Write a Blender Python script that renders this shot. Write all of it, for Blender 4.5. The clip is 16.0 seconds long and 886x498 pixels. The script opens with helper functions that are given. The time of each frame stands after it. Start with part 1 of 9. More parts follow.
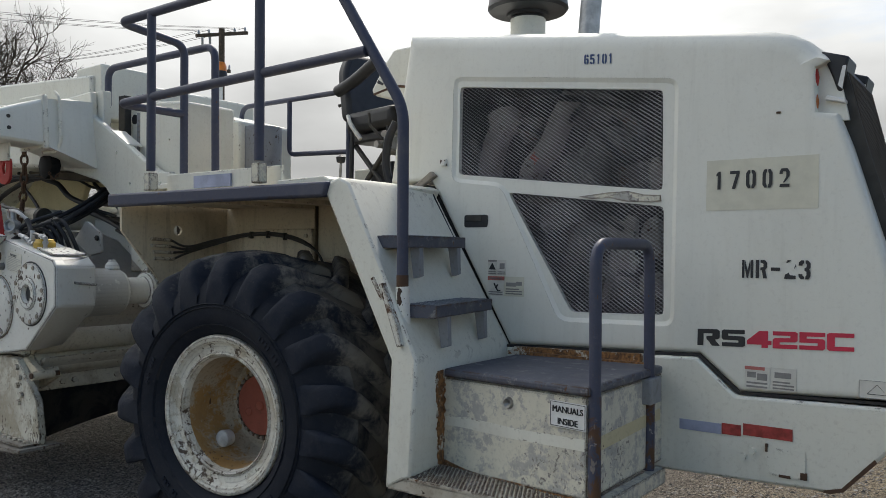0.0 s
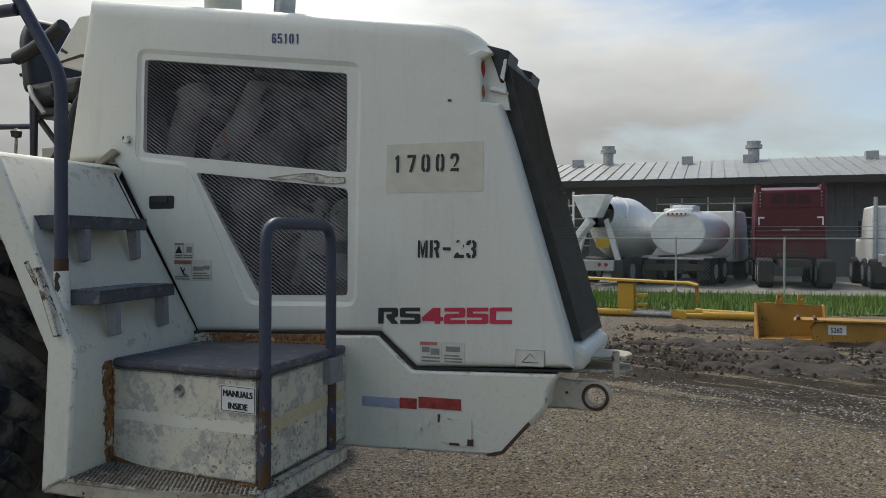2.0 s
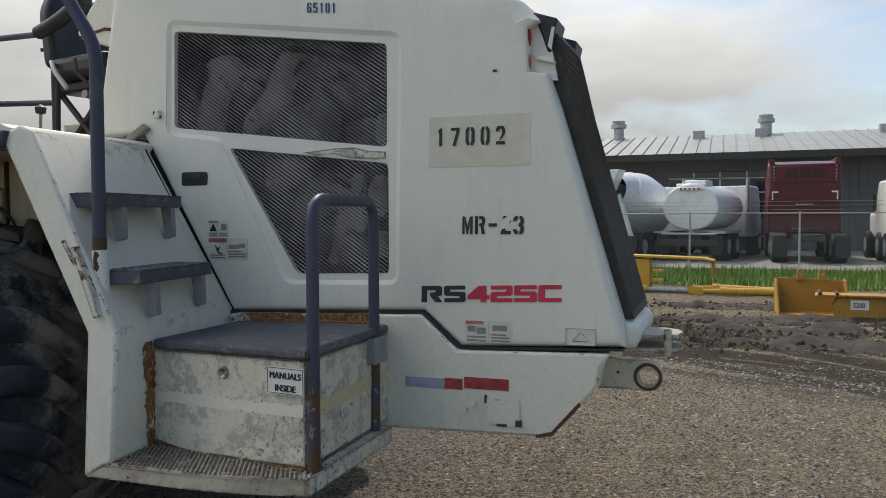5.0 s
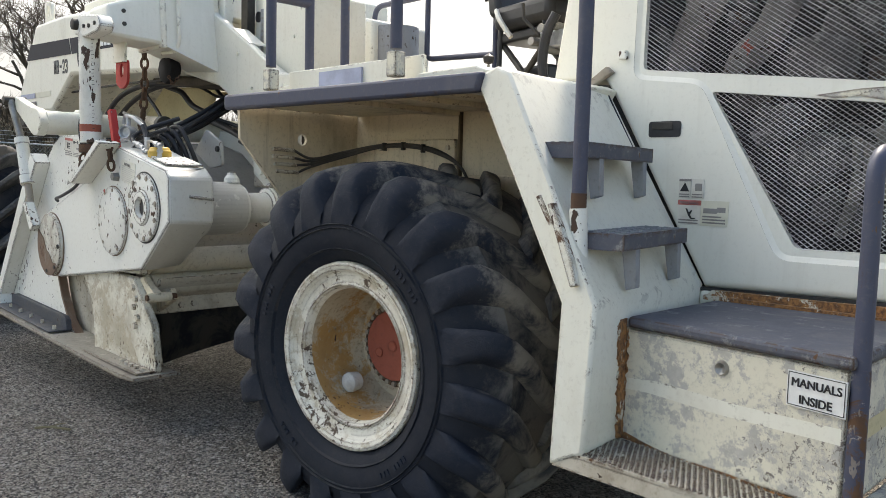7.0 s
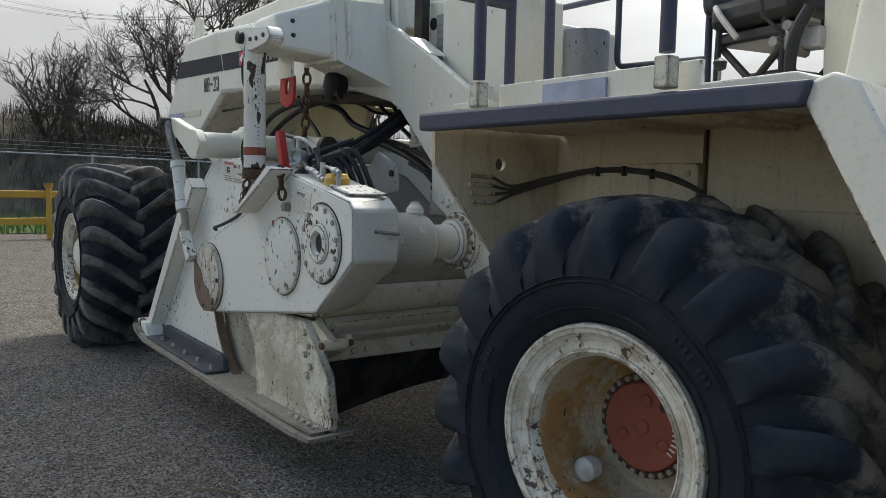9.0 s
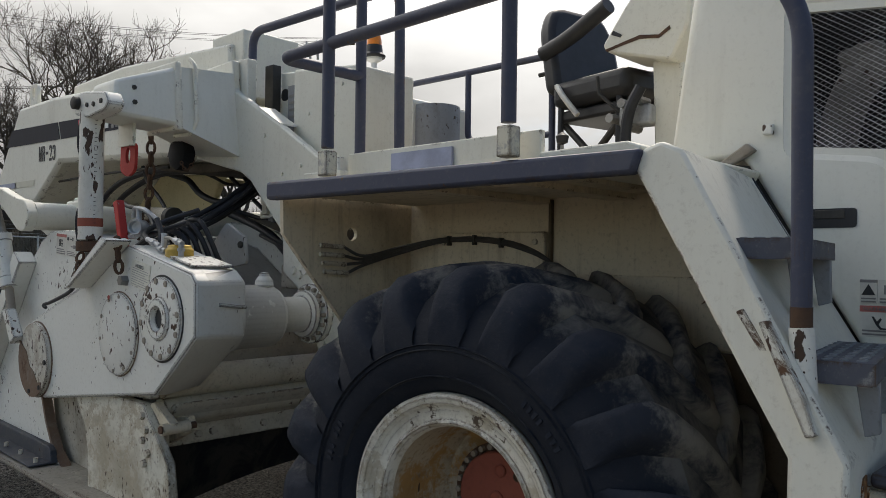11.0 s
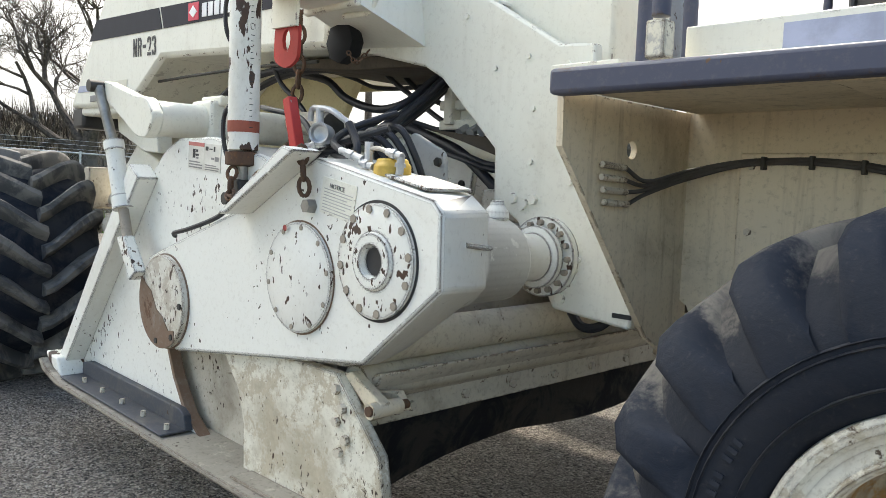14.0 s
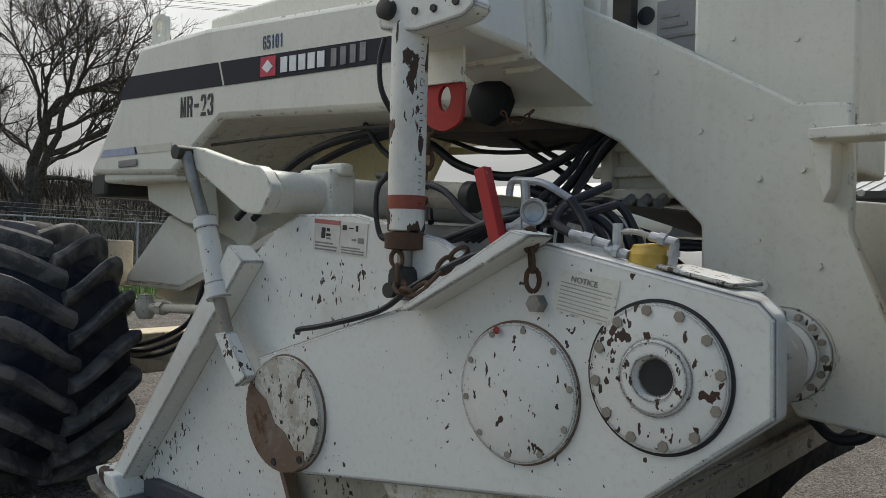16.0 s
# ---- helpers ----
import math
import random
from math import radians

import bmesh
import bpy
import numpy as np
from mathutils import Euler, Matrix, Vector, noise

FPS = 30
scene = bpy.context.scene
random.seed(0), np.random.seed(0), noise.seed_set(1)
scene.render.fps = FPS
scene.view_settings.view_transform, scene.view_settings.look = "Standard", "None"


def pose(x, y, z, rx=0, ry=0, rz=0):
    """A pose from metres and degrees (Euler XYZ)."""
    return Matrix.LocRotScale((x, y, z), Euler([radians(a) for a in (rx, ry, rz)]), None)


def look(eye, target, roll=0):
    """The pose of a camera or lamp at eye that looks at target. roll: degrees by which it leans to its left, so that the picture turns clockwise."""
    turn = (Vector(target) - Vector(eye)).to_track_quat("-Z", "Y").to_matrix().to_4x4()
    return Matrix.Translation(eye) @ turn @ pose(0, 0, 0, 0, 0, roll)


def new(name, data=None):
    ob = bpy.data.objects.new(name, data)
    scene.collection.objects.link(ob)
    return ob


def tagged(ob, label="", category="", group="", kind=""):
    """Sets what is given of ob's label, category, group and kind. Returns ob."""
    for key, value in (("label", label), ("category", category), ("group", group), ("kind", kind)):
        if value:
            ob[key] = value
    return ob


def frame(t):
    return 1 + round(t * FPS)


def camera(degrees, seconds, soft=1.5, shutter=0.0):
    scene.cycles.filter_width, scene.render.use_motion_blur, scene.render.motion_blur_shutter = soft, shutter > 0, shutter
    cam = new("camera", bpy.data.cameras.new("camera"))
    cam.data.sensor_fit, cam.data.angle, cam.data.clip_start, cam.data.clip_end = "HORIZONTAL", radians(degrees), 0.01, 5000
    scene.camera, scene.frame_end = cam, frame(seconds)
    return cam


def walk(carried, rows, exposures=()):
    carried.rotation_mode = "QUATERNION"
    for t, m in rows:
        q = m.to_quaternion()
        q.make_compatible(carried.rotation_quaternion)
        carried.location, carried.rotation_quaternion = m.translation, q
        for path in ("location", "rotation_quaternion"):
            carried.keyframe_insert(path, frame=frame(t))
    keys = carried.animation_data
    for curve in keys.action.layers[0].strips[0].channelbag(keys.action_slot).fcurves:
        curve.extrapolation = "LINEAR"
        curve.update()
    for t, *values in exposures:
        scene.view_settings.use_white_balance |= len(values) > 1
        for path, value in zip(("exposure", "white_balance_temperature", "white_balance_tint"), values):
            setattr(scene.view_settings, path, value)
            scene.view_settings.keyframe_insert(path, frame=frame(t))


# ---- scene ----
cam = camera(58.3, 16.0, soft=0.5)
PATH = [
    (0, (2.901, -2.214, 1.349), (1.707, -0.61, 1.351), 0.3),
    (0.5, (2.973, -2.152, 1.335), (1.852, -0.496, 1.299), 0.0),
    (1, (3.064, -2.088, 1.335), (2.113, -0.328, 1.303), 0.4),
    (1.5, (3.1, -2.064, 1.323), (2.351, -0.21, 1.299), 0.1),
    (2, (3.129, -2.058, 1.314), (2.479, -0.166, 1.294), 0.1),
    (2.5, (3.129, -2.071, 1.322), (2.491, -0.175, 1.301), -0.2),
    (3, (3.14, -2.066, 1.306), (2.49, -0.174, 1.296), -0.3),
    (3.2, (3.134, -2.07, 1.307), (2.487, -0.178, 1.299), -0.3),
    (5.5, (2.857, -1.986, 1.311), (2.17, -0.11, 1.219), 0.1),
    (6, (2.713, -1.929, 1.301), (1.898, -0.105, 1.202), 0.7),
    (6.5, (2.517, -1.799, 1.29), (1.298, -0.221, 1.14), 0.7),
    (7, (2.341, -1.766, 1.288), (0.917, -0.374, 1.107), 1.5),
    (7.5, (2.054, -1.813, 1.31), (0.636, -0.415, 1.123), 1.9),
    (8, (1.827, -1.809, 1.295), (0.324, -0.5, 1.128), 1.9),
    (8.5, (1.635, -1.7, 1.341), (0.035, -0.513, 1.166), 0.7),
    (8.7, (1.582, -1.719, 1.361), (-0.016, -0.53, 1.186), 0.9),
    (10.8, (1.556, -1.623, 1.344), (0.057, -0.302, 1.436), 0.8),
    (11, (1.561, -1.644, 1.339), (0.187, -0.191, 1.372), 0.7),
    (11.5, (1.634, -1.562, 1.236), (0.42, 0.017, 1.049), 1.5),
    (12, (1.502, -1.532, 1.192), (0.304, 0.041, 0.893), 2.3),
    (12.5, (1.164, -1.562, 1.219), (-0.182, -0.128, 0.857), 1.9),
    (13, (0.923, -1.554, 1.206), (-0.488, -0.195, 0.806), 2.1),
    (13.5, (0.615, -1.504, 1.254), (-0.795, -0.131, 0.896), 2.6),
    (14, (0.317, -1.575, 1.313), (-1.092, -0.164, 1.163), 2.3),
    (14.5, (0.086, -1.621, 1.351), (-1.295, -0.177, 1.257), 2.0),
    (15, (-0.156, -1.588, 1.345), (-1.505, -0.115, 1.248), 1.6),
    (15.5, (-0.37, -1.634, 1.361), (-1.694, -0.135, 1.342), 2.2),
    (16, (-0.613, -1.771, 1.38), (-1.914, -0.251, 1.373), 1.4),
]
EXPOSURES = [(0, 0.43, 6700, 10), (1, 0.36, 6700, 10), (2.5, 0.06, 6720, 8), (5.5, 0.5, 6800, 10), (6.4, 0.95, 7000, 10), (7, 1.47, 7150, 11), (8, 1.0, 6800, 9), (8.7, 0.68, 6650, 9), (10.8, 0.14, 6800, 11), (11.3, 0.88, 7150, 12), (12, 1.87, 7400, 12), (12.5, 2.3, 7350, 12), (13.3, 2.36, 7150, 11), (14, 1.79, 7000, 9), (14.5, 0.84, 6800, 8), (14.8, 0.63, 6750, 8), (15, 0.80, 6750, 8), (15.5, 0.57, 6800, 9), (16, 0.3, 6750, 9)]   # seconds, stops, kelvin, tint
walk(cam, [(t, look(eye, target, roll)) for t, eye, target, roll in PATH], EXPOSURES)

# ---- light ----
world = bpy.data.worlds.new("world")
scene.world = world
world.use_nodes = True
wn, wl = world.node_tree.nodes, world.node_tree.links
wn.clear()
w_out = wn.new("ShaderNodeOutputWorld")
w_bg = wn.new("ShaderNodeBackground")
w_sky = wn.new("ShaderNodeTexSky")
w_sky.sky_type = "NISHITA"
w_sky.sun_disc = False
SUN_ELEVATION, SUN_AZIMUTH = 50.0, 33.0   # degrees up; degrees from +y towards -x
w_sky.sun_elevation = radians(SUN_ELEVATION)
w_sky.sun_rotation = radians(-SUN_AZIMUTH)
w_sky.air_density, w_sky.dust_density = 1.0, 0.8
w_co = wn.new("ShaderNodeTexCoord")
w_map = wn.new("ShaderNodeMapping")
w_map.inputs["Scale"].default_value = (1.0, 1.0, 2.6)
w_map.inputs["Location"].default_value = (4.1, 0.2, 0.0)
w_map.inputs["Rotation"].default_value = (0.0, 0.0, radians(20))
w_noise = wn.new("ShaderNodeTexNoise")
w_noise.inputs["Scale"].default_value = 1.7
w_noise.inputs["Detail"].default_value = 7.0
w_noise.inputs["Roughness"].default_value = 0.55
w_noise.inputs["Distortion"].default_value = 0.35
w_ramp = wn.new("ShaderNodeValToRGB")
w_ramp.color_ramp.elements[0].position, w_ramp.color_ramp.elements[1].position = 0.45, 0.64
w_noise2 = wn.new("ShaderNodeTexNoise")
w_noise2.inputs["Scale"].default_value = 3.1
w_noise2.inputs["Detail"].default_value = 5.0
w_shade = wn.new("ShaderNodeMapRange")
w_shade.inputs["From Min"].default_value, w_shade.inputs["From Max"].default_value = 0.3, 0.7
w_shade.inputs["To Min"].default_value, w_shade.inputs["To Max"].default_value = 7.0, 11.0
w_toward = wn.new("ShaderNodeVectorMath")     # clouds shine more towards the sun
w_toward.operation = "DOT_PRODUCT"
w_toward.inputs[1].default_value = Vector((-math.sin(radians(SUN_AZIMUTH)) * math.cos(radians(SUN_ELEVATION)), math.cos(radians(SUN_AZIMUTH)) * math.cos(radians(SUN_ELEVATION)), math.sin(radians(SUN_ELEVATION))))
w_glow = wn.new("ShaderNodeMapRange")
w_glow.inputs["From Min"].default_value, w_glow.inputs["From Max"].default_value = 0.5, 0.95
w_glow.inputs["To Min"].default_value, w_glow.inputs["To Max"].default_value = 1.0, 1.12
w_mul = wn.new("ShaderNodeMath")
w_mul.operation = "MULTIPLY"
w_sep = wn.new("ShaderNodeSeparateXYZ")        # an overcast sky is brighter overhead
w_high = wn.new("ShaderNodeMapRange")
w_high.inputs["From Min"].default_value, w_high.inputs["From Max"].default_value = 0.10, 0.85
w_high.inputs["To Min"].default_value, w_high.inputs["To Max"].default_value = 0.40, 2.35
w_mul2 = wn.new("ShaderNodeMath")
w_mul2.operation = "MULTIPLY"
w_cloud = wn.new("ShaderNodeMix")
w_cloud.data_type = "RGBA"
w_tint = wn.new("ShaderNodeMix")
w_tint.data_type, w_tint.blend_type = "RGBA", "MULTIPLY"
w_tint.inputs[0].default_value = 1.0
w_tint.inputs[6].default_value = (0.95, 0.975, 0.985, 1.0)
wl.new(w_co.outputs["Generated"], w_map.inputs["Vector"])
wl.new(w_map.outputs["Vector"], w_noise.inputs["Vector"])
wl.new(w_map.outputs["Vector"], w_noise2.inputs["Vector"])
w_cover = wn.new("ShaderNodeVectorMath")      # the cloud deck thins towards +x
w_cover.operation = "DOT_PRODUCT"
w_cover.inputs[1].default_value = (-0.33, 0.05, -0.10)
w_sum = wn.new("ShaderNodeMath")
w_sum.operation = "ADD"
wl.new(w_co.outputs["Generated"], w_cover.inputs[0])
wl.new(w_noise.outputs["Fac"], w_sum.inputs[0])
wl.new(w_cover.outputs["Value"], w_sum.inputs[1])
wl.new(w_sum.outputs[0], w_ramp.inputs["Fac"])
wl.new(w_noise2.outputs["Fac"], w_shade.inputs["Value"])
wl.new(w_co.outputs["Generated"], w_toward.inputs[0])
wl.new(w_toward.outputs["Value"], w_glow.inputs["Value"])
wl.new(w_shade.outputs["Result"], w_mul.inputs[0])
wl.new(w_glow.outputs["Result"], w_mul.inputs[1])
wl.new(w_co.outputs["Generated"], w_sep.inputs[0])
wl.new(w_sep.outputs["Z"], w_high.inputs["Value"])
wl.new(w_mul.outputs[0], w_mul2.inputs[0])
wl.new(w_high.outputs["Result"], w_mul2.inputs[1])
wl.new(w_mul2.outputs[0], w_tint.inputs[7])
wl.new(w_ramp.outputs["Color"], w_cloud.inputs[0])
wl.new(w_sky.outputs["Color"], w_cloud.inputs[6])
wl.new(w_tint.outputs[2], w_cloud.inputs[7])
wl.new(w_cloud.outputs[2], w_bg.inputs["Color"])
w_bg.inputs["Strength"].default_value = 0.1
wl.new(w_bg.outputs["Background"], w_out.inputs["Surface"])

sun = new("sun", bpy.data.lights.new("sun", "SUN"))
sun.data.energy, sun.data.angle, sun.data.color = 2.0, radians(4.0), (1.0, 0.95, 0.87)
sun_from = Vector((-math.sin(radians(SUN_AZIMUTH)), math.cos(radians(SUN_AZIMUTH)), math.tan(radians(SUN_ELEVATION))))
sun.matrix_world = look(sun_from * 30, (0, 0, 0))

# ---- materials ----
def nodes_of(name):
    m = bpy.data.materials.new(name)
    m.use_nodes = True
    nt = m.node_tree
    return m, nt.nodes, nt.links, nt.nodes["Principled BSDF"]


def coords(n, l, scale=(1, 1, 1)):
    c = n.new("ShaderNodeTexCoord")
    mp = n.new("ShaderNodeMapping")
    mp.inputs["Scale"].default_value = scale
    l.new(c.outputs["Object"], mp.inputs["Vector"])
    return mp.outputs["Vector"]


def noise_tex(n, l, vec, scale, detail=4.0, rough=0.55, distort=0.0):
    t = n.new("ShaderNodeTexNoise")
    t.inputs["Scale"].default_value, t.inputs["Detail"].default_value = scale, detail
    t.inputs["Roughness"].default_value, t.inputs["Distortion"].default_value = rough, distort
    l.new(vec, t.inputs["Vector"])
    return t.outputs["Fac"]


def ramp(n, l, fac, lo, hi, a=0.0, b=1.0):
    r = n.new("ShaderNodeMapRange")
    r.interpolation_type = "SMOOTHSTEP"
    r.inputs["From Min"].default_value, r.inputs["From Max"].default_value = lo, hi
    r.inputs["To Min"].default_value, r.inputs["To Max"].default_value = a, b
    l.new(fac, r.inputs["Value"])
    return r.outputs["Result"]


def mixc(n, l, fac, a, b, mode="MIX"):
    m = n.new("ShaderNodeMix")
    m.data_type, m.blend_type = "RGBA", mode
    for sock, v in ((m.inputs[0], fac), (m.inputs[6], a), (m.inputs[7], b)):
        if isinstance(v, (int, float)):
            sock.default_value = v
        elif isinstance(v, tuple):
            sock.default_value = (*v, 1.0)
        else:
            l.new(v, sock)
    return m.outputs[2]


def mul(n, l, a, b, op="MULTIPLY"):
    m = n.new("ShaderNodeMath")
    m.operation = op
    for sock, v in ((m.inputs[0], a), (m.inputs[1], b)):
        if isinstance(v, (int, float)):
            sock.default_value = v
        else:
            l.new(v, sock)
    return m.outputs[0]


def bump(n, l, height, bsdf, strength=0.3, dist=0.01):
    b = n.new("ShaderNodeBump")
    b.inputs["Strength"].default_value, b.inputs["Distance"].default_value = strength, dist
    l.new(height, b.inputs["Height"])
    l.new(b.outputs["Normal"], bsdf.inputs["Normal"])


def painted(name, base, dirt=(0.30, 0.25, 0.18), dirt_amount=0.35, chips=0.0, chip_scale=70.0, chip_col=(0.03, 0.026, 0.024),
            rust=0.0, rough=0.45, grime_scale=1.6, streak=0.0, blobs=0.0, blob_scale=13.0, patch=None, tall=0.5, edge=0.0, edge_col=(0.10, 0.055, 0.03), chip_detail=2.0):
    """Sprayed machine paint: broad dust, fine mottling, flecks and flakes down to dark primer, bare patches, rust."""
    m, n, l, p = nodes_of(name)
    v = coords(n, l)
    big = noise_tex(n, l, v, grime_scale, 6.0, 0.65, 0.6)
    fine = noise_tex(n, l, v, 55.0, 5.0, 0.75)
    d = ramp(n, l, big, 0.48, 0.78, 0.0, dirt_amount)
    f = ramp(n, l, fine, 0.5, 0.72, 0.0, dirt_amount * 0.6)
    col = mixc(n, l, d, base, dirt)
    col = mixc(n, l, f, col, tuple(c * 0.8 for c in dirt))
    if streak:
        sv = coords(n, l, (9.0, 9.0, 0.7))
        s = ramp(n, l, noise_tex(n, l, sv, 2.2, 5.0, 0.65, 0.3), 0.5, 0.75, 0.0, streak)
        col = mixc(n, l, s, col, dirt)
    height = fine
    ro = ramp(n, l, big, 0.3, 0.8, rough - 0.06, rough + 0.2)
    if patch:
        pc, amount, scale = patch
        pm = ramp(n, l, noise_tex(n, l, v, scale, 12.0, 0.8, 0.05), 0.60 - amount, 0.66 - amount, 0.0, 0.85)
        col = mixc(n, l, pm, col, mixc(n, l, noise_tex(n, l, v, scale * 5, 5.0), tuple(c * 0.65 for c in pc), tuple(c * 1.3 for c in pc)))
    if rust:
        rn = noise_tex(n, l, v, 4.5, 9.0, 0.75, 0.6)
        rm = ramp(n, l, rn, 0.68 - rust * 0.25, 0.72 - rust * 0.22)
        rc = mixc(n, l, noise_tex(n, l, v, 40.0, 5.0), (0.15, 0.07, 0.03), (0.05, 0.03, 0.022))
        col = mixc(n, l, rm, col, rc)
    if chips:
        cv = coords(n, l, (1.0, 1.0, tall))
        a = noise_tex(n, l, cv, chip_scale, chip_detail, 0.5 if chip_detail < 4 else 0.72, 0.25)
        area = ramp(n, l, noise_tex(n, l, v, 2.1, 3.0), 0.38, 0.66, -0.09, 0.04)
        cm = ramp(n, l, mul(n, l, a, area, "ADD"), 0.725 - chips, 0.737 - chips)
        cc = mixc(n, l, noise_tex(n, l, v, 25.0, 3.0), chip_col, (0.085, 0.05, 0.03))
        col = mixc(n, l, cm, col, cc)
        height = mul(n, l, fine, mul(n, l, cm, -1.5), "ADD")
    if blobs:
        bn = noise_tex(n, l, coords(n, l, (1.0, 1.0, 0.6)), blob_scale, 5.0, 0.5, 0.2)
        bmk = ramp(n, l, bn, 0.70 - blobs, 0.715 - blobs)
        bc = mixc(n, l, noise_tex(n, l, v, 30.0, 4.0), (0.028, 0.022, 0.02), (0.10, 0.052, 0.03))
        col = mixc(n, l, bmk, col, bc)
    if edge:
        bev = n.new("ShaderNodeBevel")
        bev.samples = 4
        bev.inputs["Radius"].default_value = 0.013
        geo = n.new("ShaderNodeNewGeometry")
        dot = n.new("ShaderNodeVectorMath")
        dot.operation = "DOT_PRODUCT"
        l.new(bev.outputs["Normal"], dot.inputs[0])
        l.new(geo.outputs["True Normal"], dot.inputs[1])
        em = ramp(n, l, dot.outputs["Value"], 0.99, 0.91)
        em = mul(n, l, em, ramp(n, l, noise_tex(n, l, v, 16.0, 6.0, 0.7), 0.62 - edge * 0.3, 0.68 - edge * 0.3))
        col = mixc(n, l, em, col, mixc(n, l, noise_tex(n, l, v, 40.0, 4.0), edge_col, tuple(c * 0.4 for c in edge_col)))
    l.new(col, p.inputs["Base Color"])
    l.new(ro, p.inputs["Roughness"])
    p.inputs["Specular IOR Level"].default_value = 0.35
    bump(n, l, height, p, 0.16, 0.002)
    return m


CREAM = (0.74, 0.735, 0.665)
M_hood = painted("hood_paint", CREAM, dirt=(0.42, 0.40, 0.33), dirt_amount=0.22, rough=0.38, streak=0.14)
M_body = painted("body_paint", (0.74, 0.725, 0.635), dirt=(0.40, 0.35, 0.26), dirt_amount=0.38, chips=0.0, chip_scale=60, rough=0.45, streak=0.12, edge=0.25)
M_chip = painted("chipped_paint", (0.76, 0.755, 0.70), dirt=(0.44, 0.39, 0.30), dirt_amount=0.36, chips=0.024, chip_scale=52, tall=0.8, rough=0.45, blobs=0.0, blob_scale=30, edge=0.95, edge_col=(0.06, 0.04, 0.03))
M_chipside = painted("pitted_paint", (0.76, 0.755, 0.70), dirt=(0.44, 0.39, 0.30), dirt_amount=0.42, chips=0.062, chip_scale=58, rough=0.45, blobs=-0.01, blob_scale=30, edge=0.6)
M_cover = painted("flaked_cover_paint", (0.76, 0.755, 0.70), dirt=(0.44, 0.39, 0.30), dirt_amount=0.3, chips=0.03, chip_scale=50, rough=0.45, blobs=0.10, blob_scale=44, edge=1.3, edge_col=(0.06, 0.04, 0.03))
M_coverlight = painted("lightly_flaked_paint", (0.76, 0.755, 0.70), dirt=(0.44, 0.39, 0.30), dirt_amount=0.34, chips=0.012, chip_scale=50, rough=0.45, blobs=0.045, blob_scale=40, edge=1.2, edge_col=(0.06, 0.04, 0.03))
M_drum = painted("drum_end_paint", (0.50, 0.46, 0.38), dirt=(0.24, 0.20, 0.15), dirt_amount=0.9, chips=0.05, chip_scale=55, rough=0.7, grime_scale=3.0)
M_barerust = painted("bare_brown_steel", (0.17, 0.11, 0.075), dirt=(0.30, 0.27, 0.23), dirt_amount=0.7, rough=0.6, grime_scale=7.0, rust=0.25)
M_scuffed = painted("scuffed_disc_paint", (0.62, 0.60, 0.53), dirt=(0.36, 0.31, 0.23), dirt_amount=0.8, chips=0.07, chip_scale=60, rough=0.55, grime_scale=5.0, blobs=0.02, blob_scale=22, patch=((0.42, 0.37, 0.30), 0.10, 9.0), edge=1.0)
M_greyhood = painted("grey_dusted_paint", (0.46, 0.45, 0.42), dirt=(0.26, 0.23, 0.18), dirt_amount=0.5, chips=0.02, chip_scale=50, rough=0.65, grime_scale=3.0)
M_peel = painted("peeling_paint", (0.76, 0.75, 0.69), dirt=(0.35, 0.3, 0.22), dirt_amount=0.4, chips=0.055, chip_scale=60, rough=0.5, blobs=0.115, blob_scale=10)
M_dirty = painted("dusty_paint", (0.66, 0.58, 0.44), dirt=(0.26, 0.21, 0.15), dirt_amount=0.65, rough=0.8, streak=0.5, grime_scale=2.4, edge=0.3)
M_footplate = painted("rusted_foot_paint", (0.68, 0.66, 0.58), dirt=(0.30, 0.22, 0.13), dirt_amount=0.7, chips=0.08, chip_scale=45, rough=0.6, grime_scale=8.0, rust=0.45, blobs=0.06, blob_scale=30, edge=1.0)
M_mud = painted("muddy_paint", (0.55, 0.50, 0.41), dirt=(0.24, 0.19, 0.13), dirt_amount=0.8, chips=0.03, chip_scale=45, rust=0.10, rough=0.8, grime_scale=3.0, tall=1.0, edge=0.5)
M_tube = painted("mud_stained_paint", (0.62, 0.57, 0.46), dirt=(0.27, 0.21, 0.14), dirt_amount=0.85, chips=0.10, chip_scale=32, chip_detail=8.0, chip_col=(0.17, 0.125, 0.085), rough=0.75, grime_scale=5.0, tall=1.0, edge=0.5)
M_yellowed = painted("yellowed_paint", (0.60, 0.53, 0.33), dirt=(0.27, 0.22, 0.13), dirt_amount=0.5, chips=0.01, rough=0.6, blobs=-0.03, blob_scale=20)
M_step = painted("worn_step_paint", (0.67, 0.635, 0.52), dirt=(0.36, 0.335, 0.28), dirt_amount=0.6, chips=0.125, chip_scale=48, chip_detail=10.0, chip_col=(0.33, 0.325, 0.31), tall=1.0, rough=0.6, grime_scale=4.0, rust=0.06, patch=((0.40, 0.385, 0.36), 0.115, 10.0), edge=0.9)
# dark brown for grime, also for shade put into colour below the hood
M_grimeshade = painted("greasy_grime", (0.085, 0.068, 0.05), dirt=(0.035, 0.03, 0.025), dirt_amount=0.8, rough=0.8, grime_scale=5.0)
M_darkbrown = painted("caked_mud", (0.13, 0.10, 0.07), dirt=(0.05, 0.04, 0.03), dirt_amount=0.9, rough=0.9, grime_scale=3.5, streak=0.5)
M_valve = painted("scuffed_cap", (0.55, 0.55, 0.53), dirt=(0.30, 0.29, 0.27), dirt_amount=0.7, rough=0.55, grime_scale=14.0)
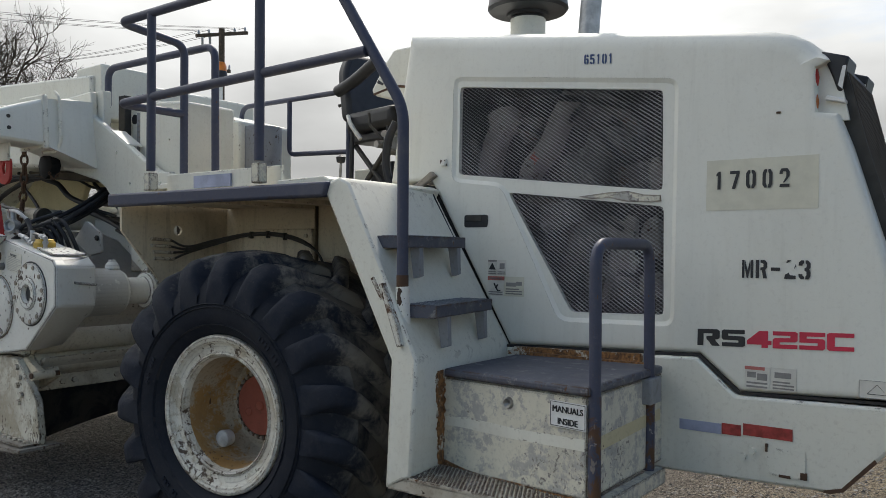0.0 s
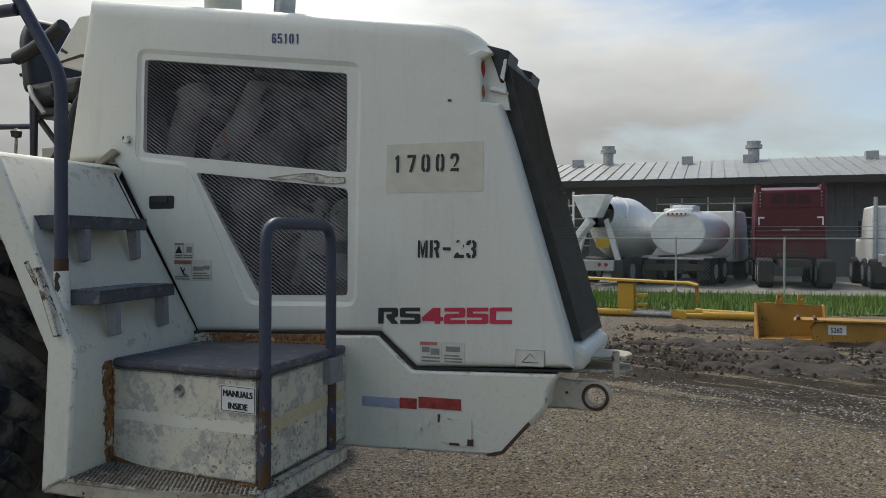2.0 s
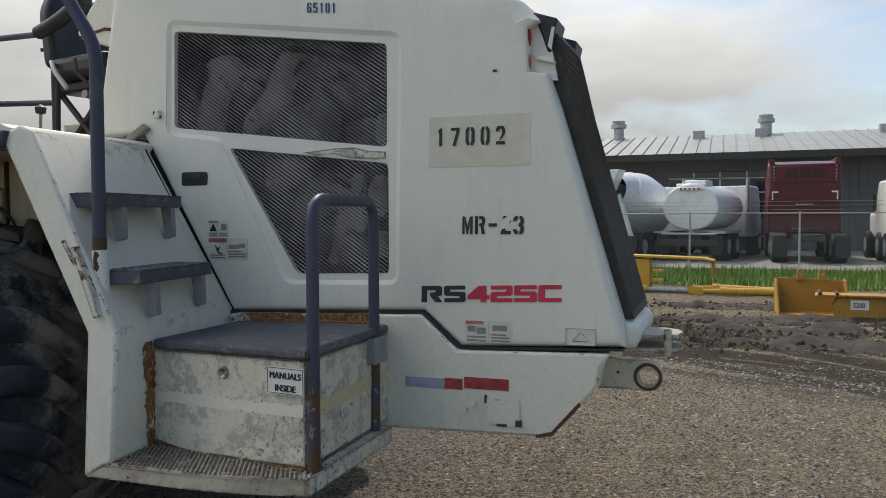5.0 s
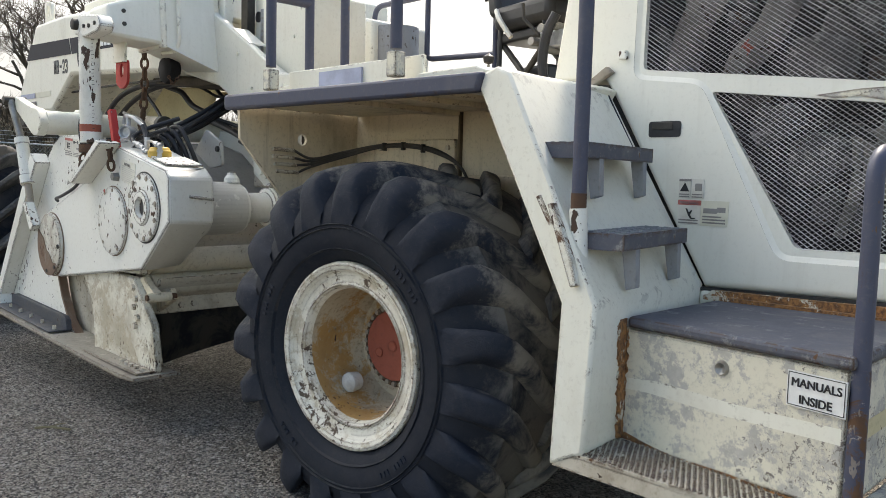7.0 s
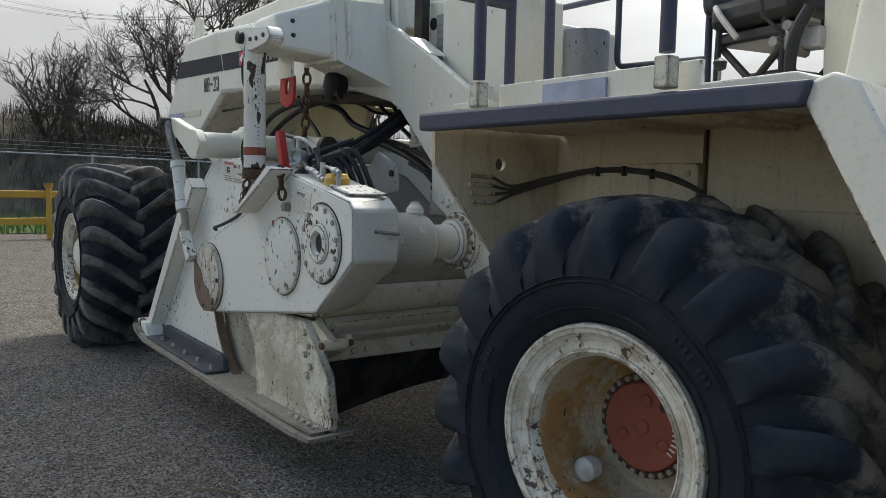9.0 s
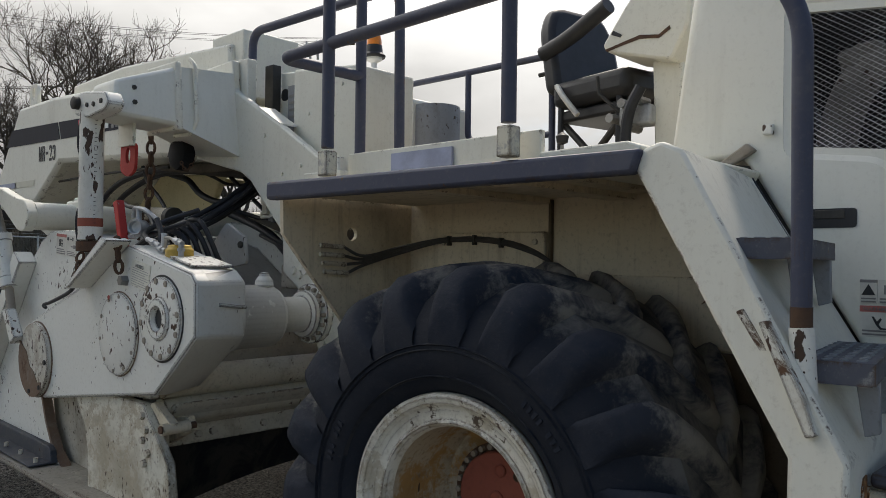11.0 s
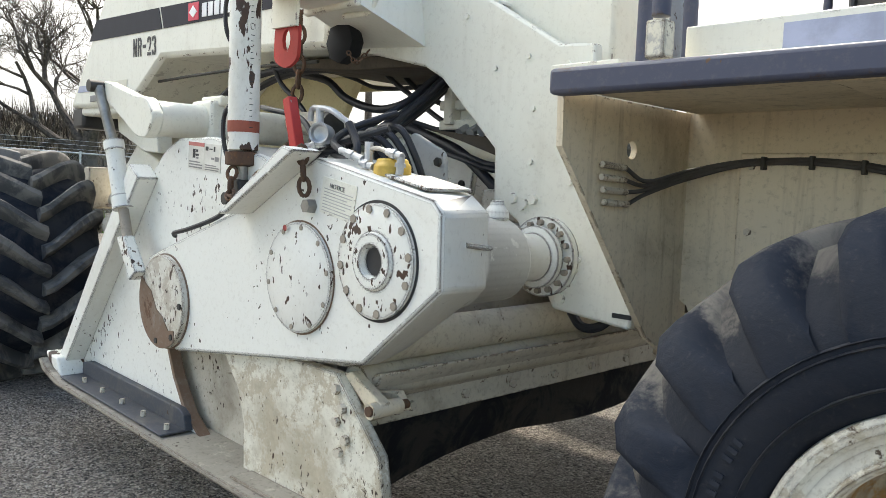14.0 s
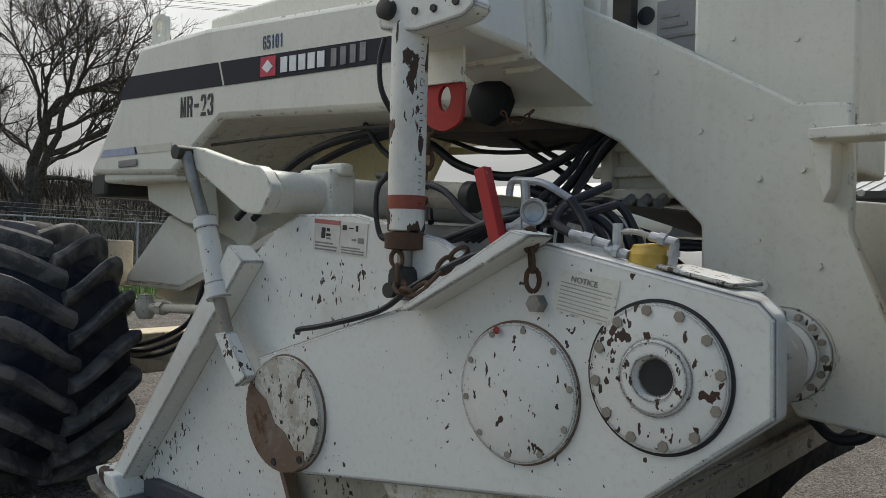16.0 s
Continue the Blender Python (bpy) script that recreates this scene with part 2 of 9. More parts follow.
M_navy = painted("navy_paint", (0.058, 0.064, 0.100), dirt=(0.20, 0.19, 0.18), dirt_amount=0.4, chips=0.01, chip_scale=45, chip_col=(0.14, 0.08, 0.05), rough=0.5, edge=0.25)
M_navyrust = painted("rusted_navy_paint", (0.058, 0.064, 0.100), dirt=(0.16, 0.14, 0.12), dirt_amount=0.5, chips=0.05, chip_scale=45, chip_col=(0.30, 0.28, 0.26), rust=0.85, rough=0.6, patch=((0.45, 0.42, 0.38), 0.03, 22.0))
M_navyworn = painted("worn_navy_paint", (0.085, 0.09, 0.115), dirt=(0.24, 0.235, 0.225), dirt_amount=0.7, chips=0.03, chip_scale=40, chip_col=(0.16, 0.08, 0.045), rust=0.1, rough=0.6, grime_scale=5.0, patch=((0.24, 0.24, 0.24), 0.05, 9.0), edge=0.55)
M_grey = painted("grey_worn_paint", (0.28, 0.285, 0.295), dirt=(0.14, 0.13, 0.12), dirt_amount=0.6, chips=0.02, chip_scale=45, rough=0.55, grime_scale=6.0)
M_slate = painted("slate_steel", (0.05, 0.056, 0.07), dirt=(0.20, 0.18, 0.15), dirt_amount=0.55, rough=0.55, grime_scale=5.0, chips=0.02)
M_bare = painted("bare_rusty_steel", (0.30, 0.26, 0.21), dirt=(0.13, 0.085, 0.055), dirt_amount=0.9, rough=0.55, grime_scale=4.0, rust=0.2)
M_red = painted("red_paint", (0.42, 0.035, 0.03), dirt=(0.16, 0.03, 0.025), dirt_amount=0.4, chips=0.03, chip_scale=50, chip_col=(0.5, 0.4, 0.36), rough=0.5)
M_primer = painted("red_primer", (0.30, 0.085, 0.055), dirt=(0.15, 0.065, 0.048), dirt_amount=0.5, chips=0.0, rough=0.7, grime_scale=9.0)
M_yellow = painted("yellow_paint", (0.55, 0.33, 0.045), dirt=(0.3, 0.2, 0.08), dirt_amount=0.4, chips=0.02, chip_scale=30, rough=0.5)
M_ochre = painted("ochre_paint", (0.42, 0.225, 0.045), dirt=(0.20, 0.12, 0.05), dirt_amount=0.5, chips=0.02, chip_scale=30, rust=0.1, rough=0.6, edge=0.5)
M_rust = painted("rusty_steel", (0.095, 0.055, 0.035), dirt=(0.05, 0.036, 0.03), dirt_amount=0.8, rough=0.85, grime_scale=8.0, patch=((0.14, 0.07, 0.035), 0.06, 14.0))
M_skid = painted("skid_paint", (0.30, 0.275, 0.23), dirt=(0.12, 0.10, 0.08), dirt_amount=0.95, chips=0.07, chip_scale=40, rough=0.8, grime_scale=5.0, rust=0.2, tall=1.0, edge=0.9, patch=((0.42, 0.38, 0.31), 0.05, 8.0))
M_peel2 = painted("mud_splashed_paint", (0.68, 0.65, 0.55), dirt=(0.36, 0.31, 0.22), dirt_amount=0.9, chips=0.105, chip_scale=105, rough=0.65, grime_scale=3.0, blobs=-0.01, blob_scale=24, edge=0.8, patch=((0.44, 0.38, 0.28), 0.115, 9.0))
M_rim = painted("rim_paint", (0.72, 0.69, 0.60), dirt=(0.36, 0.30, 0.22), dirt_amount=0.7, chips=0.16, chip_scale=34, chip_detail=10.0, rough=0.65, grime_scale=6.0, tall=0.9, chip_col=(0.11, 0.09, 0.07), patch=((0.50, 0.44, 0.33), 0.09, 9.0), edge=0.7)
M_dish = painted("rim_dish_paint", (0.50, 0.43, 0.32), dirt=(0.13, 0.085, 0.05), dirt_amount=1.0, chips=0.02, chip_scale=60, rough=0.7, grime_scale=4.2, rust=0.12, patch=((0.40, 0.22, 0.06), 0.105, 3.0))


def plain(name, col, rough=0.5, metal=0.0, var=0.25, scale=14.0, bumps=0.1):
    m, n, l, p = nodes_of(name)
    v = coords(n, l)
    f = noise_tex(n, l, v, scale, 6.0, 0.65)
    c = mixc(n, l, ramp(n, l, f, 0.3, 0.7), tuple(x * (1 - var) for x in col), tuple(min(1.0, x * (1 + var)) for x in col))
    l.new(c, p.inputs["Base Color"])
    p.inputs["Roughness"].default_value, p.inputs["Metallic"].default_value = rough, metal
    bump(n, l, f, p, bumps, 0.004)
    return m


M_black = plain("black_plastic", (0.02, 0.02, 0.022), 0.45)
M_buffer = plain("buffer_rubber", (0.005, 0.0055, 0.007), 0.9)
M_hose = plain("hose_rubber", (0.012, 0.013, 0.017), 0.5)
M_hosedust = plain("dusty_hose", (0.055, 0.05, 0.046), 0.7)
M_wire = plain("fence_wire", (0.26, 0.26, 0.26), 0.6, 0.3)
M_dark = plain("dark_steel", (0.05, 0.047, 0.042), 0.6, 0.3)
M_greycan = painted("grey_can_paint", (0.25, 0.26, 0.28), dirt=(0.12, 0.10, 0.09), dirt_amount=0.6, chips=0.05, rough=0.5, grime_scale=5.0)
M_steel = plain("dull_steel", (0.30, 0.29, 0.27), 0.45, 0.8)
M_galv = plain("galvanised_steel", (0.42, 0.43, 0.44), 0.5, 0.6)
M_seat = plain("black_vinyl", (0.022, 0.022, 0.024), 0.5, 0.0, 0.3, 8.0, 0.3)
M_orange = plain("amber_plastic", (0.75, 0.22, 0.02), 0.3)
M_redlens = plain("red_lens", (0.35, 0.02, 0.02), 0.2)
M_amberlens = plain("amber_lens", (0.55, 0.16, 0.03), 0.2)
M_brass = plain("yellow_brass", (0.50, 0.33, 0.06), 0.45, 0.2)
M_sticker = plain("sticker_white", (0.62, 0.60, 0.54), 0.5, 0.0, 0.12)
M_stickerw = plain("sticker_bright", (0.72, 0.72, 0.70), 0.45, 0.0, 0.08)
M_patch = plain("faded_patch", (0.62, 0.60, 0.49), 0.5, 0.0, 0.06)
M_ink = plain("black_ink", (0.02, 0.02, 0.022), 0.5, 0.0, 0.1)
M_stripe = plain("navy_black_stripe", (0.010, 0.011, 0.020), 0.75, 0.0, 0.1)
M_inkfaint = plain("pale_ink", (0.42, 0.41, 0.38), 0.6, 0.0, 0.2)
M_inkfade = plain("faded_ink", (0.22, 0.21, 0.20), 0.6, 0.0, 0.2)
M_blueink = plain("blue_ink", (0.03, 0.06, 0.16), 0.5, 0.0, 0.1)
M_redink = plain("red_ink", (0.55, 0.025, 0.06), 0.5, 0.0, 0.1)
M_redfade = plain("faded_red_ink", (0.45, 0.14, 0.12), 0.5, 0.0, 0.15)
M_redink2 = plain("worn_red_tape", (0.36, 0.05, 0.045), 0.35, 0.0, 0.35, 30.0)
M_white = plain("white_ink", (0.75, 0.75, 0.75), 0.5, 0.0, 0.1)
M_bluetape = plain("faded_blue_tape", (0.33, 0.36, 0.48), 0.4, 0.0, 0.15)
M_engine = painted("dusty_engine", (0.085, 0.083, 0.08), dirt=(0.02, 0.019, 0.018), dirt_amount=0.95, chips=0.10, chip_scale=22, rough=0.8, grime_scale=7.0, tall=1.0, patch=((0.30, 0.295, 0.28), 0.06, 14.0))
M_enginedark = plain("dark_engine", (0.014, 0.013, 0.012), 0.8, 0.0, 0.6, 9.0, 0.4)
M_enginepale = painted("pale_engine_metal", (0.20, 0.19, 0.172), dirt=(0.05, 0.047, 0.044), dirt_amount=0.9, chips=0.07, chip_scale=26, rough=0.75, grime_scale=8.0, tall=1.0)


def rubber(name, base, dust, amount, crown=False):
    m, n, l, p = nodes_of(name)
    v0 = coords(n, l)
    info = n.new("ShaderNodeObjectInfo")
    add = n.new("ShaderNodeVectorMath")
    add.operation = "MULTIPLY_ADD"
    cx = n.new("ShaderNodeCombineXYZ")
    for k in range(3):
        l.new(info.outputs["Random"], cx.inputs[k])
    l.new(cx.outputs[0], add.inputs[0])
    add.inputs[1].default_value = (7.0, 11.0, 5.0)
    l.new(v0, add.inputs[2])
    v = add.outputs[0]
    big = noise_tex(n, l, v, 5.2, 7.0, 0.68, 0.6)
    fine = noise_tex(n, l, v, 60.0, 5.0, 0.75)
    dm = ramp(n, l, big, 0.34 if crown else 0.41, 0.58 if crown else 0.57, 0.0, amount)
    if crown:
        sp = n.new("ShaderNodeSeparateXYZ")
        l.new(v0, sp.inputs[0])
        dm = mul(n, l, dm, ramp(n, l, mul(n, l, sp.outputs["Y"], mul(n, l, noise_tex(n, l, v, 9.0, 8.0, 0.75), 0.30), "ADD"), 0.175, 0.245, 0.06, 1.0))
    c = mixc(n, l, dm, base, dust)
    c = mixc(n, l, ramp(n, l, fine, 0.55, 0.75, 0.0, 0.10), c, dust)
    l.new(c, p.inputs["Base Color"])
    p.inputs["Roughness"].default_value = 0.75
    p.inputs["Specular IOR Level"].default_value = 0.22
    h = mul(n, l, noise_tex(n, l, v, 18.0, 6.0, 0.65, 0.4), mul(n, l, fine, 0.35), "ADD")
    bump(n, l, h, p, 0.4, 0.010)
    return m


M_rubber = rubber("tyre_rubber", (0.012, 0.017, 0.029), (0.23, 0.21, 0.18), 0.8, True)
M_rubberfront = rubber("front_tyre_rubber", (0.070, 0.071, 0.072), (0.22, 0.205, 0.185), 0.65)
M_rubberside = rubber("tyre_sidewall", (0.010, 0.0135, 0.022), (0.10, 0.095, 0.09), 0.25)
M_carcass = rubber("tyre_carcass", (0.011, 0.0145, 0.023), (0.17, 0.155, 0.135), 0.7, True)
M_flap = rubber("rubber_flap", (0.030, 0.032, 0.037), (0.14, 0.125, 0.10), 0.5)


def ground_material():
    m, n, l, p = nodes_of("gravel_ground")
    v = coords(n, l)
    big = noise_tex(n, l, v, 0.35, 6.0, 0.6, 0.8)
    mid = noise_tex(n, l, v, 2.6, 6.0, 0.65)
    vor = n.new("ShaderNodeTexVoronoi")
    vor.inputs["Scale"].default_value = 95.0
    l.new(v, vor.inputs["Vector"])
    vor2 = n.new("ShaderNodeTexVoronoi")
    vor2.inputs["Scale"].default_value = 230.0
    l.new(v, vor2.inputs["Vector"])
    grey = mixc(n, l, ramp(n, l, big, 0.35, 0.7), (0.185, 0.16, 0.132), (0.14, 0.122, 0.102))
    sep = n.new("ShaderNodeSeparateColor")
    l.new(vor.outputs["Color"], sep.inputs["Color"])
    stone = mixc(n, l, sep.outputs["Red"], (0.04, 0.036, 0.033), (0.62, 0.56, 0.48))
    sep2 = n.new("ShaderNodeSeparateColor")
    l.new(vor2.outputs["Color"], sep2.inputs["Color"])
    stone2 = mixc(n, l, sep2.outputs["Green"], (0.035, 0.031, 0.028), (0.52, 0.47, 0.41))
    stones = mixc(n, l, ramp(n, l, sep.outputs["Blue"], 0.4, 0.6), stone, stone2)
    c = mixc(n, l, 0.9, grey, stones)
    c = mixc(n, l, ramp(n, l, mid, 0.45, 0.75, 0.0, 0.5), c, (0.115, 0.095, 0.075))
    # tan fines east of the machine
    east = n.new("ShaderNodeSeparateXYZ")
    l.new(v, east.inputs[0])
    c = mixc(n, l, ramp(n, l, mul(n, l, east.outputs["X"], mul(n, l, big, 1.5), "ADD"), 1.2, 3.2), c, mixc(n, l, 1.0, c, (1.06, 0.95, 0.74), "MULTIPLY"))
    # churned dark soil along the wheel ruts
    along, across = n.new("ShaderNodeVectorMath"), n.new("ShaderNodeVectorMath")
    along.operation = across.operation = "DOT_PRODUCT"
    along.inputs[1].default_value, across.inputs[1].default_value = (0.857, -0.514, 0.0), (0.514, 0.857, 0.0)
    l.new(v, along.inputs[0])
    l.new(v, across.inputs[0])
    band = n.new("ShaderNodeCombineXYZ")
    l.new(mul(n, l, along.outputs["Value"], 0.5), band.inputs[0])
    l.new(mul(n, l, across.outputs["Value"], 2.0), band.inputs[1])
    du = mul(n, l, mul(n, l, along.outputs["Value"], -0.2, "ADD"), 0.22)
    dv = mul(n, l, mul(n, l, across.outputs["Value"], -7.6, "ADD"), 0.55)
    far = mul(n, l, mul(n, l, du, 2.0, "POWER"), mul(n, l, dv, 2.0, "POWER"), "ADD")
    churn = mul(n, l, ramp(n, l, noise_tex(n, l, band.outputs[0], 1.6, 9.0, 0.7, 0.3), 0.39, 0.50), ramp(n, l, far, 1.5, 0.6))
    c = mixc(n, l, mul(n, l, churn, 0.85), c, (0.030, 0.022, 0.016))
    l.new(c, p.inputs["Base Color"])
    p.inputs["Roughness"].default_value = 0.95
    p.inputs["Specular IOR Level"].default_value = 0.2
    h = mul(n, l, mul(n, l, vor.outputs["Distance"], -1.0), mul(n, l, vor2.outputs["Distance"], -0.5), "ADD")
    bump(n, l, h, p, 1.0, 0.03)
    return m


M_ground = ground_material()
M_stone = None


def stone_material():
    m, n, l, p = nodes_of("gravel_stone")
    g = n.new("ShaderNodeNewGeometry")
    r = n.new("ShaderNodeValToRGB")
    r.color_ramp.elements[0].color, r.color_ramp.elements[1].color = (0.045, 0.042, 0.038, 1), (0.50, 0.465, 0.41, 1)
    e = r.color_ramp.elements.new(0.55)
    e.color = (0.16, 0.145, 0.127, 1)
    l.new(g.outputs["Random Per Island"], r.inputs["Fac"])
    l.new(r.outputs["Color"], p.inputs["Base Color"])
    p.inputs["Roughness"].default_value = 0.9
    return m


M_stone = stone_material()
M_soil = plain("dark_soil", (0.036, 0.027, 0.020), 0.95, 0.0, 0.5, 5.0, 0.8)


def leafy(name, a, b):
    m, n, l, p = nodes_of(name)
    g = n.new("ShaderNodeNewGeometry")
    c = mixc(n, l, g.outputs["Random Per Island"], a, b)
    l.new(c, p.inputs["Base Color"])
    p.inputs["Roughness"].default_value = 0.8
    return m


M_grass = leafy("grass_blades", (0.075, 0.16, 0.02), (0.19, 0.27, 0.05))
M_turf = plain("turf", (0.075, 0.115, 0.03), 0.95, 0.0, 0.6, 1.6, 0.6)
M_dry = leafy("dry_brush", (0.13, 0.115, 0.06), (0.24, 0.20, 0.12))
M_thicket = leafy("thicket_stems", (0.035, 0.028, 0.02), (0.10, 0.08, 0.055))
M_bank = plain("weedy_earth", (0.07, 0.062, 0.042), 0.95, 0.0, 0.7, 2.2, 0.8)
M_bark = plain("bark", (0.075, 0.062, 0.05), 0.9, 0.0, 0.5, 10.0, 0.6)
M_wood = plain("pole_wood", (0.10, 0.075, 0.055), 0.85, 0.0, 0.4, 12.0, 0.4)
M_bwall = plain("grey_cladding", (0.115, 0.12, 0.12), 0.6, 0.0, 0.12, 3.0)
M_roof = plain("metal_roof", (0.30, 0.305, 0.29), 0.45, 0.3, 0.12, 1.5)
M_glass = plain("dark_glass", (0.03, 0.035, 0.04), 0.1, 0.0, 0.2)
M_truckwhite = plain("truck_white", (0.72, 0.73, 0.73), 0.35, 0.0, 0.08, 4.0, 0.02)
M_maroondark = plain("dark_maroon_paint", (0.045, 0.006, 0.010), 0.4, 0.0, 0.15, 4.0, 0.02)
M_maroon = plain("maroon_paint", (0.095, 0.009, 0.016), 0.35, 0.0, 0.15, 4.0, 0.02)
M_concrete = plain("concrete", (0.25, 0.232, 0.205), 0.9, 0.0, 0.15, 3.0)


def rust_run():
    m, n, l, p = nodes_of("rust_run")
    v = coords(n, l, (1.0, 1.0, 0.75))
    f = noise_tex(n, l, v, 60.0, 6.0, 0.7, 0.4)
    g = noise_tex(n, l, v, 16.0, 8.0, 0.75, 0.2)
    c = mixc(n, l, ramp(n, l, f, 0.35, 0.65), (0.36, 0.17, 0.06), (0.10, 0.05, 0.025))
    c = mixc(n, l, ramp(n, l, g, 0.53, 0.58), c, (0.60, 0.56, 0.47))
    l.new(c, p.inputs["Base Color"])
    p.inputs["Roughness"].default_value = 0.9
    bump(n, l, f, p, 0.4, 0.004)
    return m


M_rustrun = rust_run()

# ---- mesh helpers ----
def link_mesh(name, bm, mat, sharp=35.0):
    me = bpy.data.meshes.new(name)
    bmesh.ops.recalc_face_normals(bm, faces=bm.faces)
    for f in bm.faces:
        f.smooth = True
    bm.to_mesh(me)
    bm.free()
    me.set_sharp_from_angle(angle=radians(sharp))
    for m in (mat if isinstance(mat, (list, tuple)) else (mat,)):
        me.materials.append(m)
    return new(name, me)


def part(name, bm, material, parent=None, label="", bevel=0.0, at=None, sharp=35.0):
    """A bmesh as one mesh object under a thing or under a part."""
    ob = link_mesh(name, bm, material, sharp)
    if bevel:
        mod = ob.modifiers.new("bevel", "BEVEL")
        mod.width, mod.segments, mod.limit_method, mod.angle_limit = bevel, 2, "ANGLE", radians(40)
        mod.use_clamp_overlap = True
    if parent is not None:
        ob.parent = parent
    if at is not None:
        ob.matrix_basis = at
    if label:
        ob["label"] = label
    return ob


def empty(name, label, category, group="", at=None):
    ob = new(name)
    if at is not None:
        ob.matrix_basis = at
    return tagged(ob, label, category, group)


def add_box(bm, x0, x1, y0, y1, z0, z1, m=None):
    vs = [bm.verts.new((x, y, z)) for x in (x0, x1) for y in (y0, y1) for z in (z0, z1)]
    if m is not None:
        for v in vs:
            v.co = m @ v.co
    for q in ((0, 1, 3, 2), (4, 6, 7, 5), (0, 4, 5, 1), (2, 3, 7, 6), (0, 2, 6, 4), (1, 5, 7, 3)):
        bm.faces.new([vs[i] for i in q])
    return vs


def box(x0, x1, y0, y1, z0, z1):
    bm = bmesh.new()
    add_box(bm, x0, x1, y0, y1, z0, z1)
    return bm


def add_prism(bm, poly, y0, y1, swap=None):
    """A polygon in x and z, drawn out from y0 to y1 (numbers or functions of x and z). swap maps (x, y, z) elsewhere."""
    fy0 = y0 if callable(y0) else lambda x, z: y0
    fy1 = y1 if callable(y1) else lambda x, z: y1
    sw = swap or (lambda x, y, z: (x, y, z))
    a = [bm.verts.new(sw(x, fy0(x, z), z)) for x, z in poly]
    b = [bm.verts.new(sw(x, fy1(x, z), z)) for x, z in poly]
    bm.faces.new(a)
    bm.faces.new(b[::-1])
    for i in range(len(poly)):
        j = (i + 1) % len(poly)
        bm.faces.new((a[j], a[i], b[i], b[j]))


def prism(poly, y0, y1, swap=None):
    bm = bmesh.new()
    add_prism(bm, poly, y0, y1, swap)
    return bm


def inset(poly, d):
    """The polygon moved inwards by d (counter-clockwise or clockwise)."""
    area = sum(poly[i][0] * poly[(i + 1) % len(poly)][1] - poly[(i + 1) % len(poly)][0] * poly[i][1] for i in range(len(poly)))
    s = 1.0 if area > 0 else -1.0
    out = []
    for i in range(len(poly)):
        p, a, b = Vector(poly[i]), Vector(poly[i - 1]), Vector(poly[(i + 1) % len(poly)])
        u, v = (p - a).normalized(), (b - p).normalized()
        nu, nv = Vector((-u.y, u.x)) * s, Vector((-v.y, v.x)) * s
        k = (nu + nv)
        k = k / max(0.3, k.dot(nu))
        out.append(tuple(p + k * d))
    return out


def rounded(poly, r, n=4):
    """The polygon with each corner rounded."""
    out = []
    for i in range(len(poly)):
        p, a, b = Vector(poly[i]), Vector(poly[i - 1]), Vector(poly[(i + 1) % len(poly)])
        ra = min(r, (a - p).length * 0.45, (b - p).length * 0.45)
        s, e = p + (a - p).normalized() * ra, p + (b - p).normalized() * ra
        for k in range(n + 1):
            t = k / n
            out.append(tuple((s * (1 - t) + p * t) * (1 - t) + (p * (1 - t) + e * t) * t))
    return out


def plate_with_holes(outer, holes, y0, y1):
    """A plate in x and z from y0 to y1 with openings through it."""
    bm = bmesh.new()
    edges = []
    for loop in [outer, *holes]:
        vs = [bm.verts.new((x, y0, z)) for x, z in loop]
        edges += [bm.edges.new((vs[i], vs[(i + 1) % len(vs)])) for i in range(len(vs))]
    bmesh.ops.triangle_fill(bm, edges=edges, use_beauty=True, use_dissolve=False)
    got = bmesh.ops.extrude_face_region(bm, geom=bm.faces[:])
    for v in [g for g in got["geom"] if isinstance(g, bmesh.types.BMVert)]:
        v.co.y = y1
    return bm


def frame_of(axis):
    a = Vector(axis).normalized()
    u = a.orthogonal().normalized()
    return a, u, a.cross(u)


def add_cyl(bm, p, q, r, r2=None, n=20, caps=True):
    p, q = Vector(p), Vector(q)
    r2 = r if r2 is None else r2
    a, u, w = frame_of(q - p)
    ra = [bm.verts.new(p + (u * math.cos(k * math.tau / n) + w * math.sin(k * math.tau / n)) * r) for k in range(n)]
    rb = [bm.verts.new(q + (u * math.cos(k * math.tau / n) + w * math.sin(k * math.tau / n)) * r2) for k in range(n)]
    for k in range(n):
        j = (k + 1) % n
        bm.faces.new((ra[k], ra[j], rb[j], rb[k]))
    if caps:
        bm.faces.new(ra[::-1])
        bm.faces.new(rb)


def cyl(p, q, r, r2=None, n=20):
    bm = bmesh.new()
    add_cyl(bm, p, q, r, r2, n)
    return bm


def add_lathe(bm, profile, n=48, centre=(0, 0, 0), axis="y", closed=True):
    """A profile of (along, radius) turned about an axis."""
    rings = []
    c = Vector(centre)
    for s, r in profile:
        ring = []
        for k in range(n):
            ca, sa = math.cos(k * math.tau / n) * r, math.sin(k * math.tau / n) * r
            co = {"y": (ca, s, sa), "z": (ca, sa, s), "x": (s, ca, sa)}[axis]
            ring.append(bm.verts.new(c + Vector(co)))
        rings.append(ring)
    for a, b in zip(rings, rings[1:]):
        for k in range(n):
            j = (k + 1) % n
            bm.faces.new((a[k], a[j], b[j], b[k]))
    if closed:
        bm.faces.new(rings[0][::-1])
        bm.faces.new(rings[-1])


def lathe(profile, n=48, centre=(0, 0, 0), axis="y", closed=True):
    bm = bmesh.new()
    add_lathe(bm, profile, n, centre, axis, closed)
    return bm


